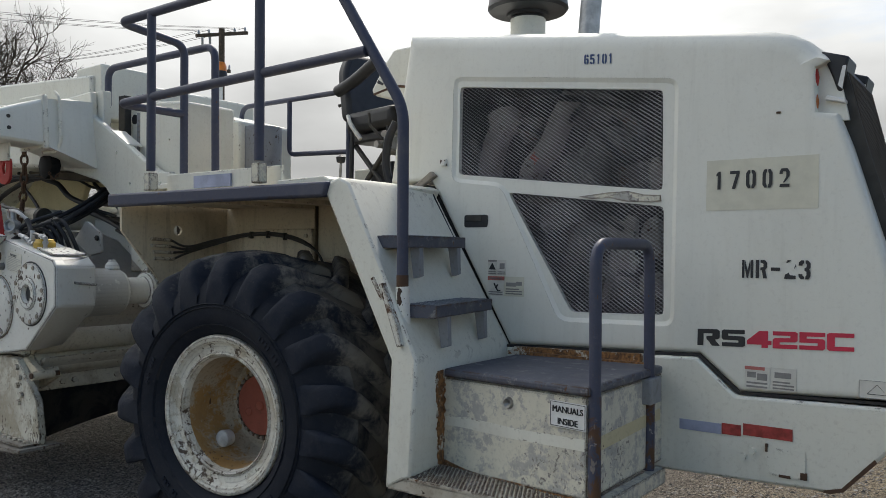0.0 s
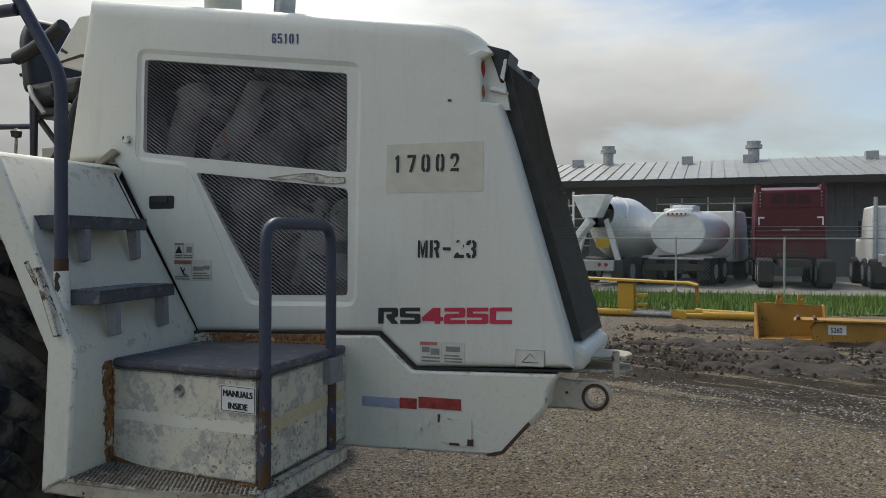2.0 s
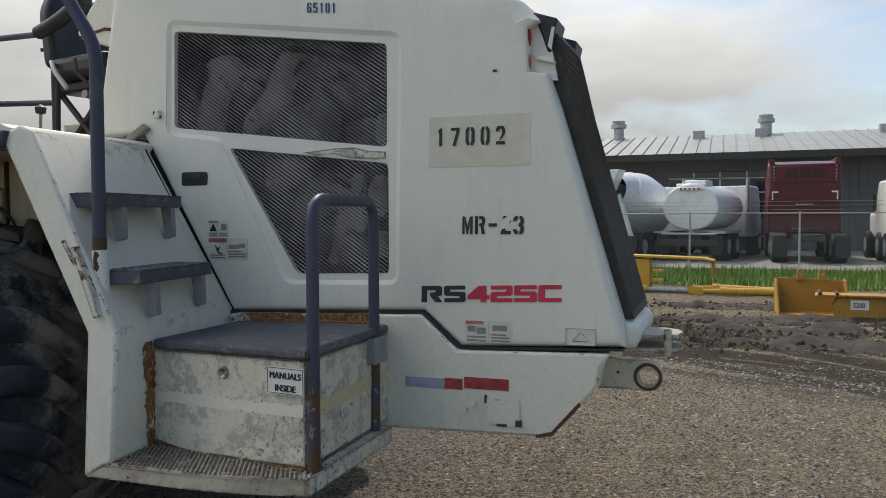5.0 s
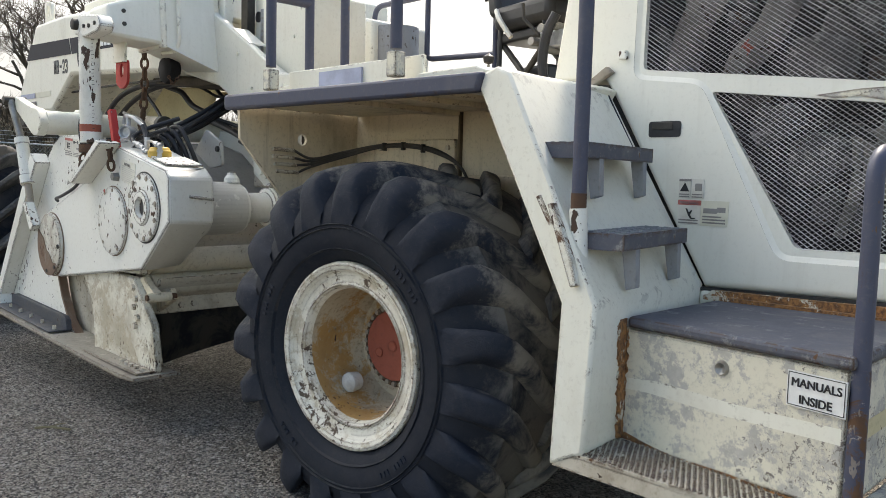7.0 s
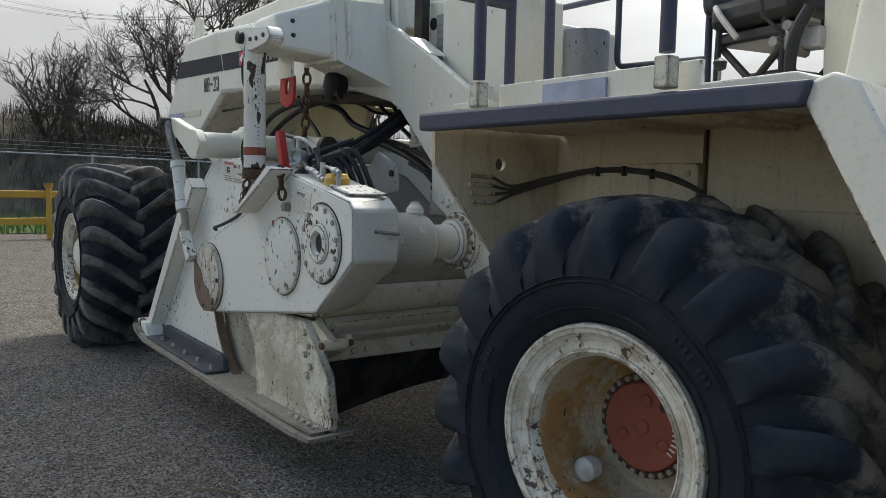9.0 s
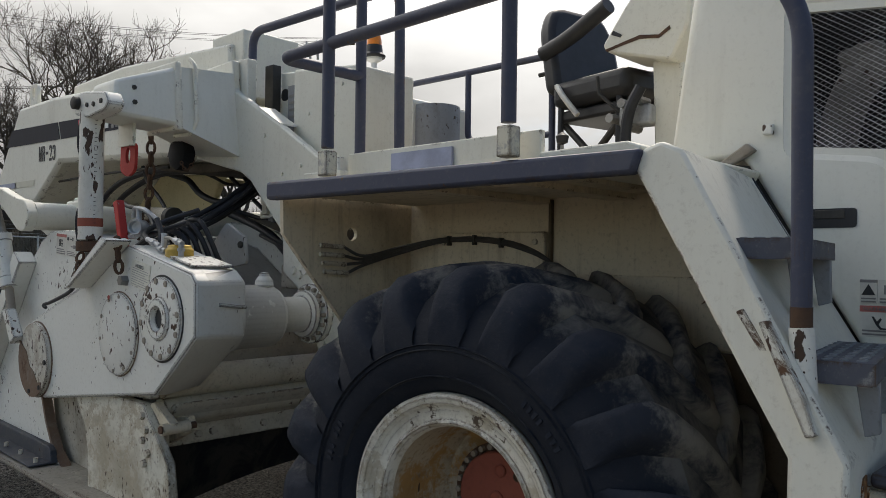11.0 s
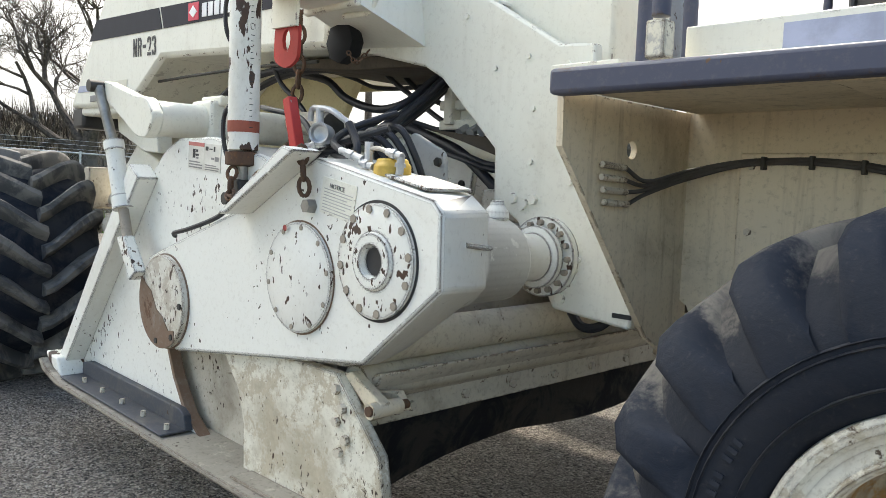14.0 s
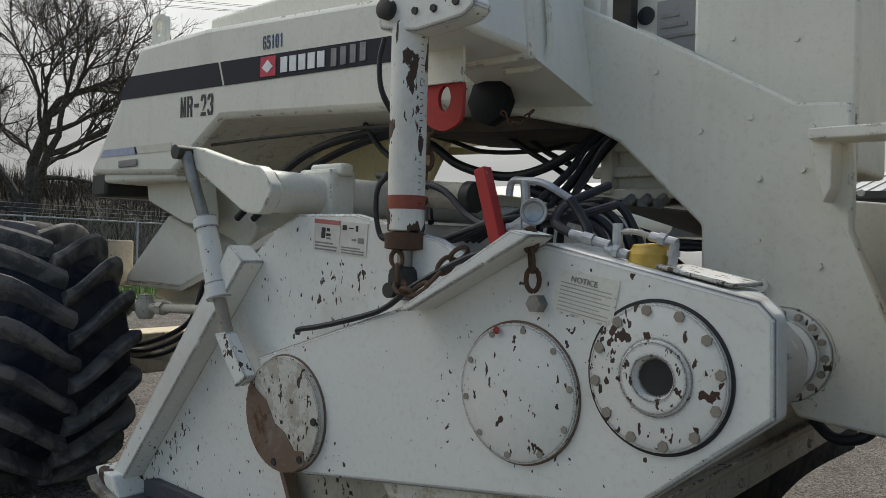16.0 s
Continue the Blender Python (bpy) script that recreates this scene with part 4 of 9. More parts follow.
def build_lip():
    bm = bmesh.new()
    poly = [(0.935, 0.085), (1.30, 0.085), (1.50, 0.10), (1.74, 0.15), (1.73, 0.30), (1.70, 0.32), (1.0, 0.34)]
    add_prism(bm, poly, 0.485, 0.497, swap=lambda x, y, z: (x, z, y))
    for (xa, ya), (xb, yb) in zip(poly[:4], poly[1:5]):
        a, b = Vector((xa, ya, 0)), Vector((xb, yb, 0))
        nrm = Vector(((b - a).y, -(b - a).x, 0)).normalized() * 0.008
        q = [a, b, b - nrm, a - nrm]
        lo = [bm.verts.new((p.x, p.y, 0.442)) for p in q]
        hi = [bm.verts.new((p.x, p.y, 0.487)) for p in q]
        bm.faces.new(lo)
        bm.faces.new(hi[::-1])
        for i in range(4):
            j = (i + 1) % 4
            bm.faces.new((lo[i], lo[j], hi[j], hi[i]))
    lip = part("tread_plate_step", bm, M_mud, machine, "galvanised-looking tread plate step with a bent edge")
    bm = bmesh.new()
    rng = random.Random(9)
    for i in range(46):
        for j in range(13):
            x, y = 0.955 + (i + 0.5 * (j % 2)) * 0.0172, 0.097 + j * 0.0165
            if inside(poly, x, y):
                r = rng.uniform(0.0055, 0.0085)
                add_cyl(bm, (x, y, 0.4965), (x + rng.uniform(-0.002, 0.002), y, 0.5005 + rng.uniform(0, 0.003)), r, r * 0.55, 6)
    tagged(part("tread_pattern", bm, M_step, lip), kind="stuff")
    part("lip_side", prism([(1.70, 0.44), (1.745, 0.44), (1.745, 0.50), (1.70, 0.50)], 0.15, HY - 0.1), M_step, lip, bevel=0.004)
    return lip


lip = build_lip()

# two folded step treads on the sloping panel
for xo, yo, xi, yi, z in ((0.915, 0.225, 0.825, 0.745, 1.405), (1.075, 0.20, 0.99, 0.715, 1.135)):
    u = Vector((xi - xo, yi - yo, 0))
    L = u.length
    m4 = Matrix.Translation((xo, yo, z)) @ Matrix.Rotation(math.atan2(u.y, u.x), 4, "Z")   # local x along the tread, +y towards the panel
    bm = bmesh.new()
    add_box(bm, 0, L, 0, 0.165, -0.006, 0)
    add_box(bm, 0, L, 0, 0.007, -0.048, -0.006)
    add_box(bm, 0, 0.007, 0.007, 0.165, -0.05, -0.006)
    st = part("step_tread", bm, M_navyworn, machine, "worn blue-grey folded steel step", at=m4)
    bm = bmesh.new()
    for i in range(4):
        for j in range(15):
            add_box(bm, -0.011, 0.011, -0.003, 0.003, 0, 0.003, pose(0.03 + j * 0.033, 0.03 + i * 0.035, 0, 0, 0, 45 if (i + j) % 2 else -45))
    part("tread_pattern", bm, M_grey, st)
    for x in (0.115, L - 0.06):
        part("bracket", prism([(0.004, -0.006), (0.07, -0.006), (0.05, -0.05), (0.032, -0.175), (0.0, -0.165)], x - 0.017, x + 0.017, swap=lambda x, y, z: (y, x, z)), M_grey, st, bevel=0.003)

# grab rail on the box
grab = part("grab_rail", tube(smooth_path([(1.722, 0.225, 0.47), (1.712, 0.250, 1.374), (1.697, 0.755, 1.374), (1.705, 0.735, 0.50)], 0.085, 8), 0.021, 14), M_navy, machine, "navy tubular grab rail with rusty chips")
part("bracket", box(1.668, 1.735, 0.68, 0.79, 0.76, 0.86), M_grey, grab, bevel=0.006)
part("foot_plate", box(1.69, 1.75, 0.185, 0.265, 0.44, 0.50), M_step, grab, bevel=0.006)
part("rusted_end", tube([(1.7219, 0.2252, 0.478), (1.7177, 0.2358, 0.86)], 0.0222, 14), M_navyrust, grab, "rust-worn lower end of the rail")
part("rusted_end", tube([(1.7049, 0.7353, 0.51), (1.7026, 0.7411, 0.76)], 0.0222, 14), M_navyrust, grab, "rust-worn lower end of the rail")

# stair handrail and deck railing
R = 0.0225
rail = part("stair_handrail", tube(smooth_path([(0.935, 0.165, 1.17), (0.935, 0.165, 1.90), (0.60, 0.13, 2.44), (0.52, 0.125, 2.54), (-0.97, 0.125, 2.54), (-0.97, 0.52, 2.50), (-0.97, 0.52, 1.70)], 0.07, 8), R, 14), M_navy, machine, "navy tubular handrail bent along the stairs and deck")
part("foot_sleeve", tube([(0.935, 0.165, 1.205), (0.945, 0.165, 1.02)], 0.027, 14), M_peel, rail, "rust-chipped rail foot")
part("rusted_end", tube([(0.935, 0.165, 1.20), (0.935, 0.165, 1.25)], 0.0236, 14), M_rust, rail)
part("foot_plate", prism([(0.805, 1.235), (0.822, 1.243), (0.985, 0.985), (0.968, 0.975)], 0.122, 0.150), M_footplate, rail, "slim chipped foot strip", bevel=0.003)
part("middle_rail", tube(smooth_path([(0.765, 0.14, 2.14), (-0.97, 0.125, 2.11), (-0.97, 0.53, 2.11)], 0.06, 8), R, 14), M_navy, rail)
for x in (-0.685, 0.140):
    part("post", tube([(x, 0.125, 1.74), (x, 0.125, 2.54)], R, 14), M_navy, rail)
    part("socket", box(x - 0.026, x + 0.026, 0.10, 0.15, 1.64, 1.73), M_step, rail, bevel=0.006)
part("inner_rail", tube(smooth_path([(-2.06, 0.70, 2.30), (-2.06, 0.70, 2.545), (-0.93, 0.70, 2.53), (-0.92, 0.70, 1.65)], 0.09, 8), R, 14), M_navy, rail)
far_rail = part("far_handrail", tube(smooth_path([(-2.08, 1.83, 1.9), (-2.08, 1.83, 2.455), (-0.935, 1.83, 2.455), (-0.93, 1.83, 1.63)], 0.09, 8), 0.0185, 12), M_navy, machine, "navy tubular handrail on the far side of the deck")
part("infill_rail", tube(smooth_path([(-1.535, 1.83, 2.455), (-1.535, 1.83, 2.05), (-0.93, 1.83, 2.03)], 0.06, 8), 0.018, 12), M_navy, far_rail)
part("hook", tube([(-0.935, 1.82, 2.36), (-1.0, 1.80, 2.35)], 0.012, 8), M_dark, far_rail)

# deck
deck = part("operator_deck", box(-0.94, 0.24, 0.125, 2.76, 1.585, 1.626), M_dirty, machine, "operator deck with a navy front edge", bevel=0.004)
part("deck_edge", prism([(-0.946, 1.562), (0.535, 1.567), (0.556, 1.631), (-0.946, 1.629)], lambda x, z: 0.042 + 0.058 * (x + 0.946), lambda x, z: 0.10 + 0.05 * (x + 0.946)), M_navy, deck, "navy deck edge beam", bevel=0.012)
part("toe_board", box(-0.66, 0.20, 0.20, 0.22, 1.638, 1.725), M_body, deck, bevel=0.004)
part("name_plate", prism([(-0.42, 1.645), (-0.14, 1.645), (-0.14, 1.705), (-0.42, 1.705)], 0.188, 0.198), M_bluetape, deck)
part("deck_beam", box(-0.3, -0.2, 0.15, 0.9, 1.565, 1.60), M_dirty, deck)
part("deck_beam", box(0.05, 0.15, 0.15, 0.9, 1.565, 1.60), M_dirty, deck)

# wheel well
well = part("wheel_well", prism([(-0.915, 0.35), (0.85, 0.35), (0.85, 0.88), (0.42, 1.58), (0.42, 1.60), (-0.985, 1.60), (-0.985, 0.99), (-0.942, 0.965), (-0.917, 0.91)], 0.82, 0.86), M_dirty, machine, "dusty tan wheel-well wall", bevel=0.004)
bm = plate_with_holes([(0.135, 1.588), (0.86, 1.588), (0.86, 0.75), (0.62, 0.875), (0.14, 1.44)], [[(0.480 + 0.027 * math.cos(k * math.tau / 20), 1.45 + 0.027 * math.sin(k * math.tau / 20)) for k in range(20)]], -0.985, -0.965)
for v in bm.verts:
    v.co = (v.co.y, v.co.x, v.co.z)
bmesh.ops.recalc_face_normals(bm, faces=bm.faces[:])
part("front_plate", bm, M_dirty, well, "dusty plate with a round hole")
part("wall_panel", box(-0.78, -0.22, 0.795, 0.82, 0.98, 1.46), M_dirty, well, bevel=0.006)
part("wall_panel", box(-0.18, 0.50, 0.80, 0.82, 1.065, 1.30), M_dirty, well, bevel=0.006)
# dark brown over the rear lower part of the wall
part("wall_panel", box(0.16, 0.88, 0.785, 0.82, 0.36, 1.06), M_darkbrown, well, "dark brown lower panel", bevel=0.006)
part("wall_seam", box(-0.205, -0.195, 0.80, 0.82, 1.0, 1.58), M_darkbrown, well)
part("under_frame", box(-0.9, 1.0, 0.86, 2.04, 0.42, 0.7), M_mud, well, bevel=0.01)
for k, (z, y) in enumerate(((1.40, 0.30), (1.365, 0.30), (1.33, 0.31), (1.295, 0.32))):
    part("pipe_fitting", cyl((-0.945, y, z), (-0.945, y + 0.12, z - 0.005), 0.0095, None, 8), M_mud, well)
    part("hose", tube(curve_path([(-0.945, y + 0.12, z - 0.005), (-0.93, 0.52, 1.36 - k * 0.012), (-0.88, 0.68, 1.40 - k * 0.008), (-0.74, 0.79 - 0.006 * (k % 2), 1.436 - k * 0.004), (-0.5, 0.79 - 0.006 * (k % 2), 1.436 - k * 0.004), (-0.3, 0.79 - 0.006 * (k % 2), 1.40 - k * 0.004), (-0.16, 0.79, 1.32), (-0.10, 0.80, 1.18)], 6), 0.0065, 8), M_hosedust, well)
for x, z in ((-0.70, 1.43), (-0.56, 1.432), (-0.42, 1.42)):
    part("hose_clip", box(x - 0.006, x + 0.006, 0.772, 0.82, z - 0.022, z + 0.018), M_dark, well, bevel=0.003)
bolts([(x, 0.795, z) for x in (-0.74, -0.26) for z in (1.02, 1.22, 1.42)], (0, -1, 0), 0.012, 0.01, M_mud, well)


# ---- wheels ----
def build_carcass(RT, W, fill):
    mid = W / 2
    prof = [(0.03, 0.345), (0.0, 0.362), (-0.028, 0.405), (-0.04, 0.455), (-0.036, 0.50), (-0.014, RT - 0.185 + 0.25 * fill), (0.030, RT - 0.135 + 0.25 * fill), (0.10, RT - 0.098 + 0.55 * fill), (mid, RT - 0.085 + 0.5 * fill)]
    prof = prof + [(W - s, r) for s, r in prof[-2::-1]]
    return lathe(prof, 96, closed=False)


def build_lug(RT, W, side, lug_w, sweep, seed, worn):
    """One lug, from the sidewall over the shoulder to the middle."""
    bm = bmesh.new()
    mid = W / 2
    rng = random.Random(seed)
    # along the lug: y, top radius, root radius, share of the sweep
    secs = [(-0.040, 0.515, 0.49, 0.0), (-0.044, 0.56, 0.50, 0.0), (-0.036, RT - 0.10, 0.53, 0.0), (-0.012, RT - 0.045, RT - 0.17, 0.02), (0.03, RT - 0.016, RT - 0.15, 0.08), (0.09, RT - 0.004, RT - 0.11, 0.22),
            (0.16, RT, RT - 0.10, 0.42), (0.24, RT, RT - 0.095, 0.68), (0.31, RT - 0.002, RT - 0.092, 0.9), (mid + 0.015, RT - 0.012, RT - 0.09, 1.0)]
    rows = []
    for i, (y, rt, rb, sh) in enumerate(secs):
        th = -sweep * sh
        w = lug_w * (0.9 if i < 2 else 1.0 + 0.08 * math.sin(i * 1.3 + seed)) * (1.08 - 0.03 * i)
        wear = worn * 0.012 * rng.uniform(-1, 0.6)
        row = []
        for a, r, dy in ((-1.45, rb, 0), (-1.12, rb + (rt - rb) * 0.5, 0), (-0.86, rt - 0.018, 0), (-0.50, rt - 0.004 + wear, 0), (0.40, rt + wear * 0.6, 0), (0.76, rt - 0.010, 0), (1.0, rb + (rt - rb) * 0.55, 0), (1.30, rb, 0)):
            t = th + a * w / RT
            row.append(bm.verts.new((math.cos(t) * r, y if side == 0 else W - y, math.sin(t) * r)))
        rows.append(row)
    for a, b in zip(rows, rows[1:]):
        for i in range(7):
            bm.faces.new((a[i], a[i + 1], b[i + 1], b[i]))
    bm.faces.new(rows[0])
    bm.faces.new(rows[-1])
    return bm


def build_wheel(centre, turn, RT, W, lugs, lug_w, worn, sweep, spin, label):
    wheel = new("wheel")
    wheel.parent = machine
    wheel.matrix_basis = pose(*centre, 0, 0, turn)
    wheel["label"] = label
    floor = -centre[2] + 0.012

    def settle(bm, turned):
        for v in bm.verts:
            co = turned @ v.co
            if worn:
                co += co.normalized() * (0.006 * noise.noise(co * 11.0) + 0.003 * noise.noise(co * 30.0))
            if co.z < floor:
                co.y += (co.y - W / 2) * 0.25 * min(1.0, (floor - co.z) / 0.1)
                co.z = floor
            v.co = turned.inverted() @ co

    bm = build_carcass(RT, W, 0.088 * worn)
    settle(bm, Matrix.Identity(4))
    part("tyre", bm, M_carcass if worn else M_rubberside, wheel, "black tyre carcass")
    step = math.tau / lugs
    shared = {}
    for side in (0, 1):
        for k in range(lugs):
            th = spin + k * step + side * step / 2
            rot = Matrix.Rotation(-th, 4, "Y")
            low = math.sin(th - sweep * 0.5) * RT < floor + 0.16 and math.sin(th - sweep * 0.5) < 0
            key = (side, k % 4)
            if low or key not in shared:
                bm = build_lug(RT, W, side, lug_w, sweep, k % 4, worn)
                if low:
                    settle(bm, rot)
                ob = part("tread_lug", bm, M_rubber if worn else M_rubberfront, wheel, at=rot, sharp=70 if worn else 38)
                if not low:
                    shared[key] = ob.data
            else:
                ob = new("tread_lug", shared[key])
                ob.parent = wheel
                ob.matrix_basis = rot
    for r, h in ((0.40, 0.004), (0.475, 0.005), (0.49, 0.004)):
        y = -0.028 if r < 0.42 else -0.040
        part("sidewall_ridge", lathe([(y + 0.008, r - 0.006), (y - h, r), (y + 0.008, r + 0.006)], 72, closed=False), M_rubberside, wheel)
    bm = bmesh.new()
    for a0, nn in ((35, 9), (-60, 8), (150, 7), (-135, 6)):
        for k in range(nn):
            a = radians(a0 + k * 2.6)
            if k % 5 != 3:
                add_box(bm, -0.005, 0.005, -0.004, 0.002, -0.010, 0.010, Matrix.Rotation(-a, 4, "Y") @ Matrix.Translation((0.445, -0.039, 0)) @ Matrix.Rotation(radians(90), 4, "Y"))
    tagged(part("sidewall_marks", bm, M_rubber, wheel), kind="stuff")
    part("rim", lathe([(0.04, 0.338), (0.012, 0.352), (-0.004, 0.35), (-0.010, 0.338), (-0.004, 0.322), (0.012, 0.312), (0.020, 0.30), (0.022, 0.272), (0.014, 0.264), (0.022, 0.255), (0.05, 0.248)], 72, closed=False), M_rim, wheel, "flaking white rim")
    bm = lathe([(0.0495, 0.2483), (0.20, 0.243), (0.27, 0.238), (0.305, 0.222), (0.318, 0.195), (0.325, 0.0001)], 64, closed=False)
    part("rim_dish", bm, M_dish, wheel, "rust-stained dish of the rim")
    return wheel


rear = build_wheel((0.040, 0.0, 0.62), 6.3, 0.724, 0.70, 19, 0.059, 1.0, radians(24), radians(13.7), "rear wheel with flaking white rim and worn tyre")
part("hub_cover", lathe([(0.33, 0.166), (0.275, 0.166), (0.270, 0.162), (0.268, 0.141), (0.250, 0.138), (0.247, 0.134), (0.247, 0.0001)], 48, closed=False), M_primer, rear, "round red-primer hub cover")
bolts([(math.cos(k * math.tau / 28) * 0.153, 0.268, math.sin(k * math.tau / 28) * 0.153) for k in range(28)], (0, -1, 0), 0.0105, 0.014, M_bare, rear, "hub_bolt")
part("bolt_ring", lathe([(0.2675, 0.1405), (0.2668, 0.141), (0.2668, 0.1655), (0.2675, 0.166)], 48, closed=False), M_rust, rear, "dark greasy bolt ring")
for x, z, r in ((0.0, 0.0, 0.024), (0.012, 0.086, 0.021), (0.075, 0.078, 0.015), (-0.070, -0.034, 0.021), (0.074, -0.040, 0.021)):
    part("hub_plug", lathe([(0.247, r), (0.242, r), (0.240, r * 0.8), (0.243, r * 0.6), (0.243, 0.0001)], 18, (x, 0, z), closed=False), M_rust if x > 0.07 and z > 0 else M_primer, rear)
bm = bmesh.new()
for k in range(9):
    a = radians(-32 + k * 8.0)
    add_box(bm, -0.010, 0.010, -0.001, 0.001, -0.0022, 0.0022, Matrix.Rotation(-a, 4, "Y") @ Matrix.Translation((0.117, 0.2455, 0)))
tagged(part("hub_marking", bm, M_white, rear), kind="stuff")
bm = lathe([(0.20, 0.036), (0.165, 0.041), (0.152, 0.038), (0.143, 0.026), (0.139, 0.012), (0.1385, 0.0001)], 20, (-0.145, 0, -0.155), closed=False)
part("valve_cover", bm, M_valve, rear, "scuffed grey-white valve cover")
front_wheel = build_wheel((-5.31, -0.28, 0.715), 0.0, 0.755, 0.70, 19, 0.044, 0.0, radians(20), radians(3), "front wheel with white rim and deep-lugged tyre")
part("hub_cover", lathe([(0.285, 0.16), (0.05, 0.15), (0.03, 0.12), (0.02, 0.06), (0.015, 0.0001)], 40, closed=False), M_rim, front_wheel)
part("valve_cover", lathe([(0.19, 0.03), (0.08, 0.034), (0.06, 0.03), (0.058, 0.0001)], 20, (-0.02, 0, -0.19), closed=False), M_rim, front_wheel)
for cx, z, src in ((0.035, 0.62, rear), (-5.31, 0.70, front_wheel)):
    far = new("wheel")
    far.parent = machine
    far.matrix_basis = pose(cx, 2 * CY, z, 0, 0, 180)
    far["label"] = "far-side wheel with white rim and lugged tyre"
    for c in src.children:
        if c.name.split(".")[0] in ("tyre", "rim", "tread_lug"):
            o = new(c.name.split(".")[0], c.data)
            o.parent = far
            o.matrix_basis = c.matrix_basis
part("rear_axle", cyl((0.035, 0.4, 0.62), (0.035, 2.5, 0.62), 0.14), M_mud, machine, "muddy rear axle housing")
part("front_axle", box(-5.45, -5.17, 0.45, 2.45, 0.55, 0.80), M_dirty, machine, "dusty front axle beam", bevel=0.02)

# ---- front frame and hood ----
BEAM = [(-5.27, 1.755), (-4.93, 2.15), (-4.70, 2.43), (-4.05, 2.43), (-2.60, 2.34), (-2.42, 2.32), (-2.40, 2.0), (-2.41, 1.875), (-2.77, 1.905), (-3.93, 1.97), (-4.36, 1.715)]
bm = prism(BEAM, 0.43, 1.5)
add_prism(bm, [(-5.02, 2.06), (-4.93, 2.15), (-4.70, 2.43), (-4.05, 2.43), (-2.60, 2.34), (-2.42, 2.32), (-2.40, 2.06)], 1.497, 2 * CY - 0.43)
beam = part("front_hood", bm, M_body, machine, "cream front hood with a black side stripe", bevel=0.03)
part("stripe", prism([(-4.925, 2.155), (-4.815, 2.275), (-3.955, 2.242), (-3.915, 2.125)], 0.426, 0.4285), M_stripe, beam, "black stripe")
part("stripe", prism([(-3.895, 2.124), (-3.935, 2.241), (-2.62, 2.183), (-2.62, 2.085)], 0.426, 0.4285), M_stripe, beam, "black stripe")
part("logo_mark", prism([(-3.61, 2.128), (-3.50, 2.124), (-3.50, 2.213), (-3.61, 2.217)], 0.4225, 0.4258), M_redink, beam)
part("logo_mark", prism([(-3.595, 2.168), (-3.555, 2.20), (-3.515, 2.165), (-3.555, 2.14)], 0.419, 0.4222), M_white, beam)
bm = bmesh.new()
for k in range(5):
    x = -3.465 + k * 0.062
    add_prism(bm, [(x, 2.132 - k * 0.0024), (x + 0.046, 2.13 - k * 0.0024), (x + 0.046, 2.198 - k * 0.0024), (x, 2.20 - k * 0.0024)], 0.4225, 0.4258)
part("logo_bar", bm, M_white, beam)
bm = bmesh.new()
for k in range(4):
    x = -3.13 + k * 0.058
    add_prism(bm, [(x, 2.115), (x + 0.034, 2.1135), (x + 0.034, 2.188), (x, 2.19)], 0.4225, 0.4258)
part("logo_bar", bm, M_inkfade, beam)
part("reflective_tape", prism([(-5.12, 1.845), (-5.085, 1.885), (-4.72, 1.882), (-4.70, 1.842)], 0.426, 0.4285), M_bluetape, beam)
part("reflective_tape", prism([(-4.72, 1.842), (-4.74, 1.884), (-4.36, 1.882), (-4.36, 1.84)], 0.426, 0.4285), M_patch, beam)
part("vent_slot", box(-4.90, -4.70, 0.42, 0.428, 1.775, 1.815), M_inkfade, beam, bevel=0.004)
bm = plate_with_holes(rounded([(-4.745, 2.40), (-4.60, 2.40), (-4.60, 2.62), (-4.745, 2.62)], 0.05, 4), [[(-4.672 + 0.028 * math.cos(k * math.tau / 16), 2.545 + 0.045 * math.sin(k * math.tau / 16)) for k in range(16)]], 0.52, 0.55)
part("lifting_eye", bm, M_body, machine, "cream lifting eye plate", bevel=0.005)
part("hood_box", prism([(-4.53, 2.40), (-4.53, 2.625), (-3.7, 2.64), (-2.37, 2.555), (-2.37, 2.30)], 0.75, 2.2), M_body, machine, "cream raised cover on the front hood", bevel=0.02)
part("tank_box", box(-2.62, -2.285, 0.785, 1.163, 2.25, 2.63), M_body, machine, "tall cream box behind the frame plate", bevel=0.012)
part("front_bumper", box(-5.30, -5.12, 0.46, 2.44, 1.62, 1.765), M_black, machine, "black rubber bumper under the front hood", bevel=0.02)
part("hood_underside", prism([(-5.15, 1.70), (-4.35, 1.69), (-4.38, 1.755), (-5.15, 1.76)], 0.46, 2.44), M_body, machine, "cream lower sill of the front hood", bevel=0.02)
part("inner_panel", prism([(-4.33, 1.70), (-3.93, 1.945), (-3.1, 1.90), (-3.25, 1.66), (-3.55, 1.60), (-4.2, 1.40)], 1.15, 1.20), M_yellowed, machine, "yellowed inner panel under the hood", bevel=0.01)
part("rear_panel", prism([(-3.85, 1.96), (-2.75, 1.83), (-3.46, 1.855), (-3.78, 1.60)], 1.30, 1.34), M_yellowed, machine, "yellowed inner panel under the hood", bevel=0.006)
# added plate: its dark colour holds the hood's underside shade as well as grime
part("under_plate", prism([(-2.95, 1.865), (-2.95, 1.90), (-2.04, 1.85), (-2.04, 1.80), (-2.45, 1.815)], 0.62, 1.30), M_grimeshade, machine, "plate under the hood, coloured dark for grime and shade", bevel=0.006)
part("pedestal", prism([(-4.95, 1.70), (-4.40, 1.70), (-4.20, 1.45), (-4.55, 1.02), (-5.0, 0.98), (-5.25, 1.02)], 0.85, 2.05), M_body, machine, "cream front pedestal", bevel=0.02)
